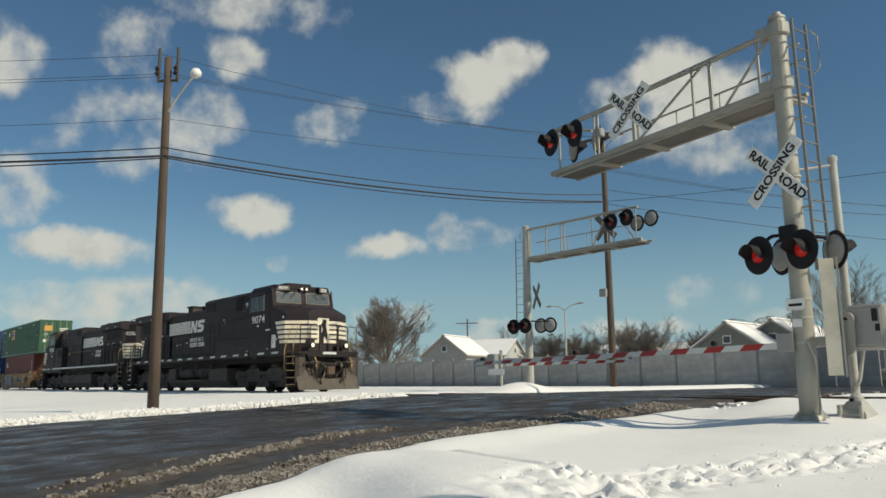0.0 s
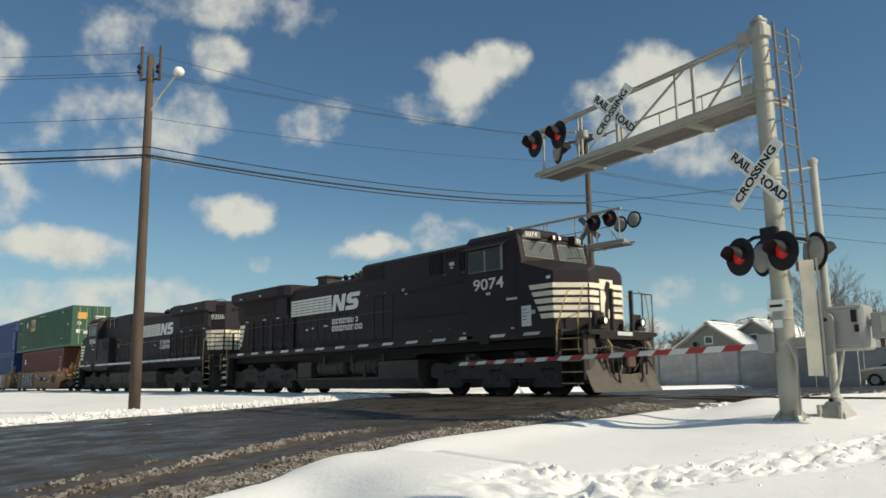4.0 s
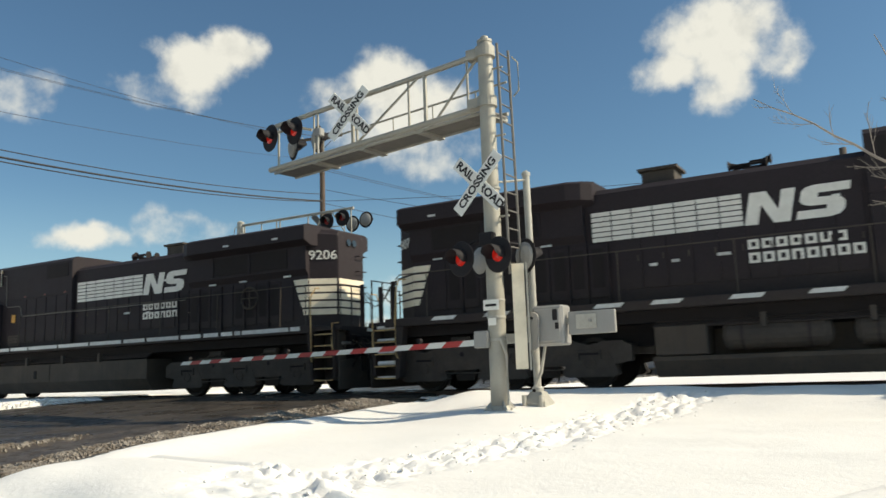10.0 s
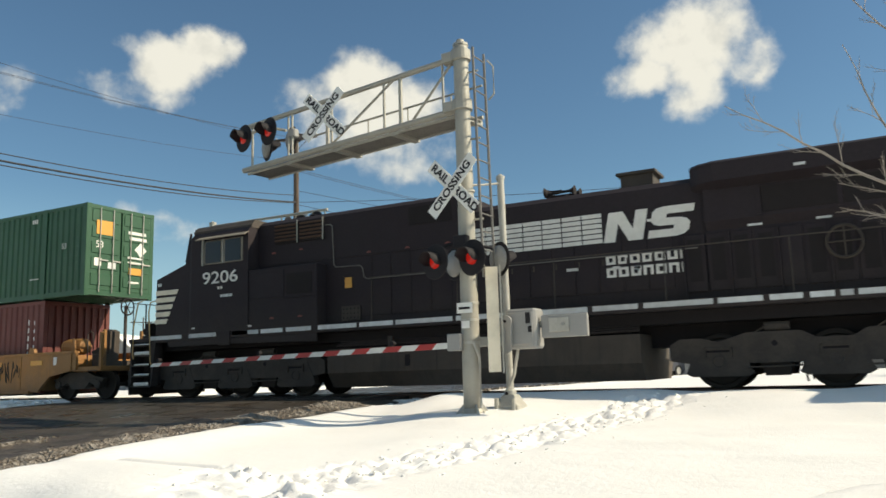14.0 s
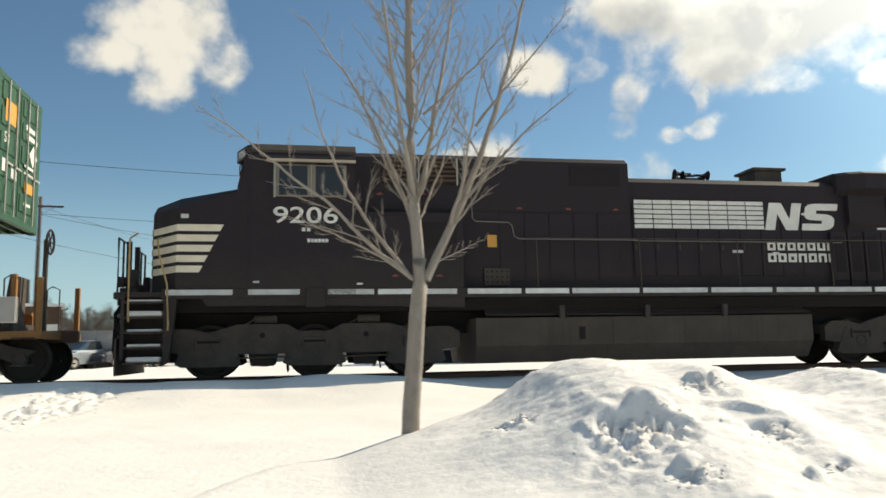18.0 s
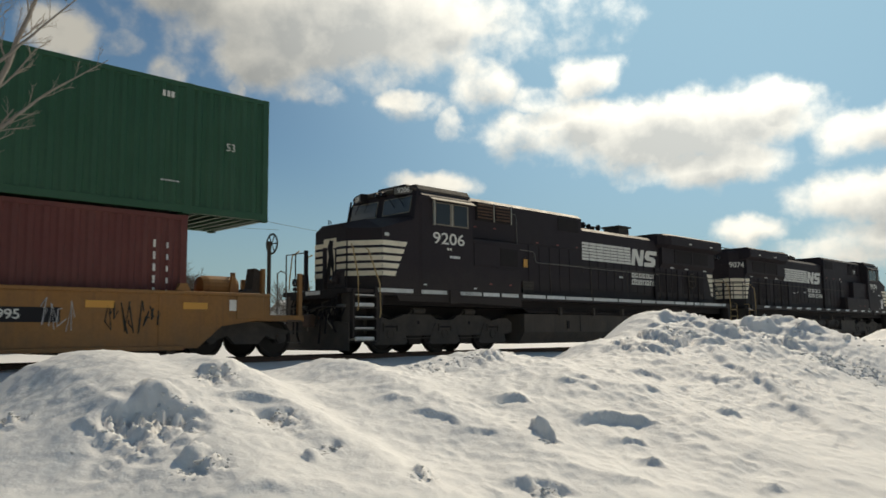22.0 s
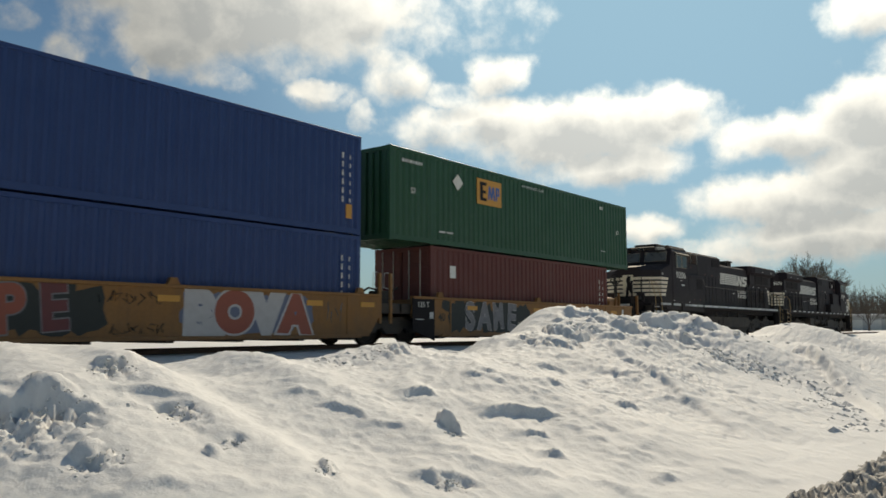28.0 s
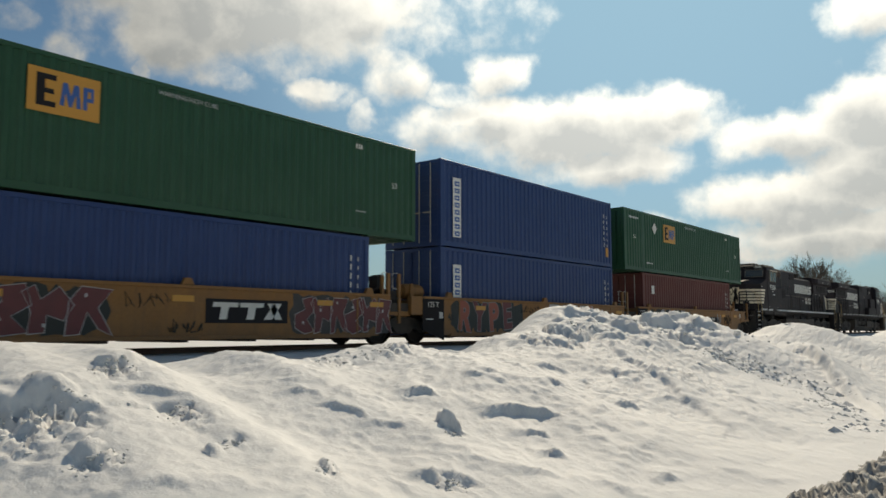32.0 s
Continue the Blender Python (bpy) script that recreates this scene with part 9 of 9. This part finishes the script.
parked_car(*polar(19.4, 44), 196, TANCAR, "tan-silver sedan standing behind the track")
parked_car(*polar(14.0, 45), 243, SILVERCAR, "silver-blue car facing the crossing behind the track")
parked_car(*polar(11.7, 46), 246, DARKCAR, "dark car facing the crossing behind the track")
parked_car(*polar(9.2, 49), 246, SILVERCAR, "silver car facing the crossing behind the track")
parked_car(*polar(7.4, 52), 246, TAIL, "small red car facing the crossing behind the track")


def sign_board(x, y, w, z0, z1, turn):
    """A painted board on two posts, with rows of bars where it is lettered."""
    b = thing("sign_board", "blue painted sign board with white lettering on two posts", "sign")
    part("board", box(B(), -w / 2, w / 2, -0.04, 0.04, z0, z1, 0.01), SIGNBLUE, b)
    for k in (-0.36, 0.36):
        part("post", box(B(), k * w - 0.06, k * w + 0.06, 0.05, 0.17, -0.4, z1 - 0.1), DARKPOLE, b)
    for r, (n, u) in enumerate(((7, 0.8), (8, 0.9), (7, 0.84))):
        zc = z1 - (r + 0.55) * (z1 - z0) / 3.1
        for k in range(n):
            a = -w * u / 2 + k * w * u / n
            part("lettering_bar", box(B(), a, a + 0.7 * w * u / n, -0.055, -0.04, zc - 0.09 * (z1 - z0), zc + 0.09 * (z1 - z0)), SIGN, b)
    b.matrix_world = pose(x, y, 0, 0, 0, turn)
    return b


sign_board(*polar(-4.5, 34.0), 1.96, 1.42, 3.15, -5)


def trailer(x, y, w, h, turn):
    """A long pale site trailer on blocks."""
    t = thing("trailer", "pale site trailer with a wide window and snow on its roof", "building", group="low buildings far off")
    part("wall", box(B(), -w / 2, w / 2, -1.5, 1.5, 0.6, h, 0.03), PALEGREY, t)
    part("roof", box(B(), -w / 2 - 0.1, w / 2 + 0.1, -1.6, 1.6, h, h + 0.14, 0.03), SNOW, t)
    part("skirt", box(B(), -w / 2 + 0.2, w / 2 - 0.2, -1.4, 1.4, -0.3, 0.6), DARK, t)
    for k in (-0.22, 0.24):
        wd = part("window", box(B(), k * w - 0.9, k * w + 0.9, -1.55, -1.49, 1.6, h - 0.5), BOXGREY, t)
        part("pane", box(B(), k * w - 0.8, k * w + 0.8, -1.57, -1.55, 1.7, h - 0.6), GLASS, wd)
    t.matrix_world = pose(x, y, -0.1, 0, 0, turn)
    return t


trailer(*polar(-14.2, 40.0), 8.2, 3.75, -14)


def street_lamp(x, y, h):
    l = thing("street_lamp", "twin-armed street lamp behind the fence", "street lamp")
    part("post", rod(B(), (x, y, -0.3), (x, y, h - 0.4), 0.12, 0.07, seg=10), GALV, l)
    for s in (-1, 1):
        part("arm", tube(B(), [(x, y, h - 0.6), (x + s * 0.8, y, h - 0.1), (x + s * 1.9, y, h)], 0.05), GALV, l)
        part("lamp_head", box(B(), x + s * 2.2 - 0.4, x + s * 2.2 + 0.4, y - 0.15, y + 0.15, h - 0.05, h + 0.12, 0.04), BOXGREY, l)


street_lamp(*polar(42.1, 85), 8.2)
street_lamp(*polar(29.5, 90), 6.5)


# ---- bare trees ----
def grow(bm, p, d, length, r, level, rng, spread, shrink, kids, up=0.25, segs=4, thin=0.0):
    """One limb with its branches: it wanders, tapers and divides."""
    r = max(r, thin)
    pts = [Vector(p)]
    d = Vector(d).normalized()
    for k in range(segs):
        d = (d + Vector((rng.gauss(0, 0.10), rng.gauss(0, 0.10), rng.gauss(0, 0.06) + up * 0.12))).normalized()
        pts.append(pts[-1] + d * length / segs)
    tube(bm, pts, r, 6 if level > 2 else (5 if level > 1 else 3), 0.45)
    if level <= 0:
        return
    n = kids
    for k in range(n):
        f = 0.22 + 0.78 * (k + rng.random() * 0.7) / n
        i = min(segs - 1, int(f * segs))
        q = pts[i].lerp(pts[i + 1], f * segs - i)
        ax = (pts[i + 1] - pts[i]).normalized()
        side = ax.cross(Vector((rng.gauss(0, 1), rng.gauss(0, 1), rng.gauss(0, 0.6)))).normalized()
        nd = (ax * math.cos(spread) + side * math.sin(spread) * rng.uniform(0.7, 1.2) + Vector((0, 0, up))).normalized()
        grow(bm, q, nd, length * shrink * rng.uniform(0.7, 1.15) * (1.15 - 0.4 * f), r * 0.55 * (1.1 - 0.35 * f), level - 1, rng, spread, shrink, kids, up, max(2, segs - 1), thin)


def bare_tree(x, y, z0, height, seed, label, mat, levels=3, stems=6, width=0.6, group="bare trees", kids=5, thin=0.010):
    t = thing("tree", label, "tree", group=group)
    rng = random.Random(seed)
    trunk_h = height * 0.15
    bm = B()
    tube(bm, [(0, 0, -0.3), (0.02 * height * rng.gauss(0, 0.3), 0, trunk_h * 0.5), (0, 0, trunk_h)], height * 0.028, 8, 0.75)
    part("trunk", bm, mat, t)
    bm = B()
    for k in range(stems):
        a = 2 * math.pi * (k + rng.random() * 0.6) / stems
        tilt = width * (0.12 + 0.88 * ((k * 0.618) % 1.0))
        d = (math.cos(a) * math.sin(tilt), math.sin(a) * math.sin(tilt), math.cos(tilt))
        grow(bm, (0, 0, trunk_h * rng.uniform(0.75, 1.0)), d, height * rng.uniform(0.46, 0.54) * (1 - 0.30 * (tilt / width) ** 2), height * 0.0080, levels, rng, 0.44, 0.62, kids, 0.10, 5, thin)
    part("crown", bm, mat, t, "leafless crown of fine branches")
    t.location = (x, y, z0)
    return t


shapes = [bare_tree(*polar(55.1, 92), -0.2, 11.6, 3, "broad leafless tree behind the fence", FARBARK, 4, 14, 0.98, "bare trees", 6),
          bare_tree(*polar(24.4, 80), -0.2, 12.0, 5, "leafless tree behind the houses", FARBARK, 4, 6, 0.8),
          bare_tree(*polar(-76.6, 150), -0.4, 14.5, 8, "leafless tree at the end of the snowfield", FARBARK, 4, 16, 0.98, "bare trees", 6, 0.013)]
rng_far = random.Random(11)
for az, d, sc in ((52.2, 120, 0.55), (46.0, 140, 0.9), (43.4, 120, 0.8), (40.9, 118, 0.85), (38.9, 125, 0.95), (37.2, 115, 0.9), (35.8, 128, 0.95), (32.4, 110, 0.75), (31.3, 112, 0.8), (28.0, 120, 0.9), (21.5, 95, 0.9), (16.0, 150, 1.2), (13.2, 130, 0.9), (11.5, 150, 1.0), (9.8, 130, 0.9), (7.5, 140, 1.0), (5.0, 110, 0.9), (0.6, 62, 0.75), (-0.8, 70, 0.8), (-3.5, 90, 0.9), (-6.0, 110, 0.9), (-13.5, 80, 0.8), (-24.5, 62, 0.85), (-22.6, 66, 0.8), (-26.8, 70, 0.7), (-33.5, 95, 0.8), (-38.0, 80, 0.75), (-41.0, 100, 0.8), (-79.9, 180, 0.75), (-82.0, 170, 0.85), (-84.5, 160, 0.9), (-71.0, 260, 0.9), (-68.5, 270, 0.9), (58.5, 130, 0.7), (60.5, 140, 0.7)):
    src = shapes[rng_far.randrange(3)]
    m = pose(*polar(az, d), -0.3, 0, 0, rng_far.uniform(0, 360))
    t = copy_thing(src, m)
    sc *= 0.75 if src is shapes[2] else 1.0
    t.scale = (sc, sc, sc * rng_far.uniform(0.85, 1.0))
    tagged(t, "leafless tree far behind the track")


def woods(name, az0, az1, d, h, seed, label, close=16):
    """A distant belt of bare woods: many upright stems and twigs."""
    rng = random.Random(seed)
    bm = B()
    n = int(abs(az1 - az0) * close)
    for k in range(n):
        az = az0 + (az1 - az0) * (k + rng.random()) / n
        dd = d * rng.uniform(0.92, 1.12)
        x, y = polar(az, dd)
        hh = h * rng.uniform(0.6, 1.1)
        p = Vector((x, y, -1.0))
        tube(bm, [p, p + Vector((rng.gauss(0, 0.3), 0, hh * 0.5)), p + Vector((rng.gauss(0, 0.6), 0, hh))], 0.16, 3, 0.2)
        for j in range(9):
            q = p + Vector((0, 0, hh * rng.uniform(0.25, 0.85)))
            e = q + Vector((rng.gauss(0, 1.5), rng.gauss(0, 1.5), rng.uniform(0.8, 2.6)))
            tube(bm, [q, e], 0.09, 3, 0.3)
    return tagged(part(name, bm, FARBARK), label, "woods", kind="stuff")


woods("far_woods", 62, 34, 190, 7, 1, "brown leafless woods along the horizon")
woods("far_woods", 34, 2, 230, 9, 2, "brown leafless woods along the horizon")
woods("far_woods", 2, -44, 240, 7, 3, "brown leafless woods along the horizon")
woods("far_woods", -66, -98, 300, 15, 4, "brown leafless woods on a rise at the end of the track", 48)


def young_tree():
    """The young tree between the bank and the track, with its fork at chest height."""
    t = thing("tree", "young leafless tree with a forked grey-brown trunk, standing in snow", "tree", group="bare trees")
    rng = random.Random(21)
    bm = B()
    fork = Vector((0.05, 0, 1.20))
    tube(bm, [(-0.05, 0, -0.45), (-0.03, 0, 0.15), (0.0, 0, 0.5), (0.03, 0, 0.9), (0.05, 0, 1.08), fork + Vector((0, 0, 0.10))], 0.070, 14, 0.80)
    part("trunk", bm, BARK, t, "smooth grey-brown trunk", smooth=True)
    # stems: start (side, height), lean at start and end (degrees, right is positive), length, radius, lean away
    stems = [(0.05, 1.12, -2, 0, 3.9, 0.046, 0), (0.10, 1.14, 27, 11, 3.1, 0.036, 5), (0.0, 1.14, -56, -70, 1.10, 0.013, -10), (-0.04, 1.18, -38, -8, 1.95, 0.017, 10), (-0.01, 1.15, -49, -56, 2.1, 0.018, -6),
             (0.03, 1.46, -8, -40, 2.2, 0.020, 12), (0.02, 1.80, -9, -5, 2.4, 0.021, -10), (0.37, 1.72, 38, 52, 1.35, 0.016, -12), (0.06, 1.84, 12, 11, 2.5, 0.022, 14), (0.10, 2.46, 48, 32, 1.5, 0.012, 8), (0.53, 2.38, 40, 38, 1.5, 0.013, 10), (0.16, 1.26, 62, 66, 0.5, 0.008, 0), (0.30, 1.58, 14, 4, 1.6, 0.014, -20)]
    # side shoots climb the leader in turn
    for i in range(24):
        side = 1 if i % 2 else -1
        stems.append((0.05, 1.50 + i * 0.10, side * rng.uniform(20, 36), side * rng.uniform(6, 24), 1.35 - 0.03 * i, 0.0105 - 0.0002 * i, rng.uniform(-38, 38)))
    for k, (x0, z0, a0, a1, ln, r, away) in enumerate(stems):
        bm = B()
        p = Vector((x0, 0, z0))
        pts, n = [p], 14
        for i in range(n):
            a = radians(a0 + (a1 - a0) * i / n + rng.gauss(0, 3.5 if k > 1 else 1.5))
            w = radians(away) + rng.gauss(0, 0.05)
            p = p + Vector((math.sin(a), math.sin(w) * math.cos(a), math.cos(a) * math.cos(w))) * ln / n
            pts.append(p)
        tube(bm, pts, r, 8, 0.45 if k == 0 else 0.16)
        for i in range(2, n):
            if rng.random() < 0.12 and k:
                continue
            ax = (pts[i + 1] - pts[i]).normalized()
            side = ax.cross(Vector((rng.gauss(0, 1), 1.2 * (1 if i % 2 else -1), rng.gauss(0, 0.3)))).normalized()
            d = ax * 0.80 + side * 0.62 + Vector((0, 0, 0.18))
            reach = ln * (0.22 if k else 0.15) * (1.15 - 0.75 * i / n) * rng.uniform(0.5, 1.2)
            grow(bm, pts[i], d, reach, max(0.003, r * 0.32 * (1 - 0.6 * i / n)), 1 if reach < 0.22 else 2, rng, 0.55, 0.42, 5, 0.22, 5)
        part("limb", bm, BARK, t)
    t.location = (0.90, 5.95, snow_height(0.90, 5.95))
    return t


young_tree()

# ---- what moves: the train rolls by at a walking-to-cycling pace ----
def rolled(t):
    """How far the train has rolled at t seconds, in metres."""
    u = t - 17.0
    return 0.0989 + 3.82128 * u + 4.07357e-3 * u ** 2 + 2.06704e-4 * u ** 3 - 7.74285e-6 * u ** 4


def motions():
    times = [0.8 * k for k in range(41)]
    for ob, place, turn in MOVERS:
        walk(ob, [(t, pose(place + rolled(t), TRACK_Y, ob.location.z, 0, 0, turn)) for t in times])
    ticks = [0.2 * k for k in range(161)]
    for ob, x, r in WHEELSETS:
        back = ob.parent.parent is not None and ob.parent.parent in REVERSED
        for_ = -1 if back else 1
        walk(ob, [(t, pose(x, 0, r, 0, for_ * math.degrees(rolled(t) / r), 0)) for t in ticks])


REVERSED = [ob for ob, place, turn in MOVERS if turn == 180]
motions()
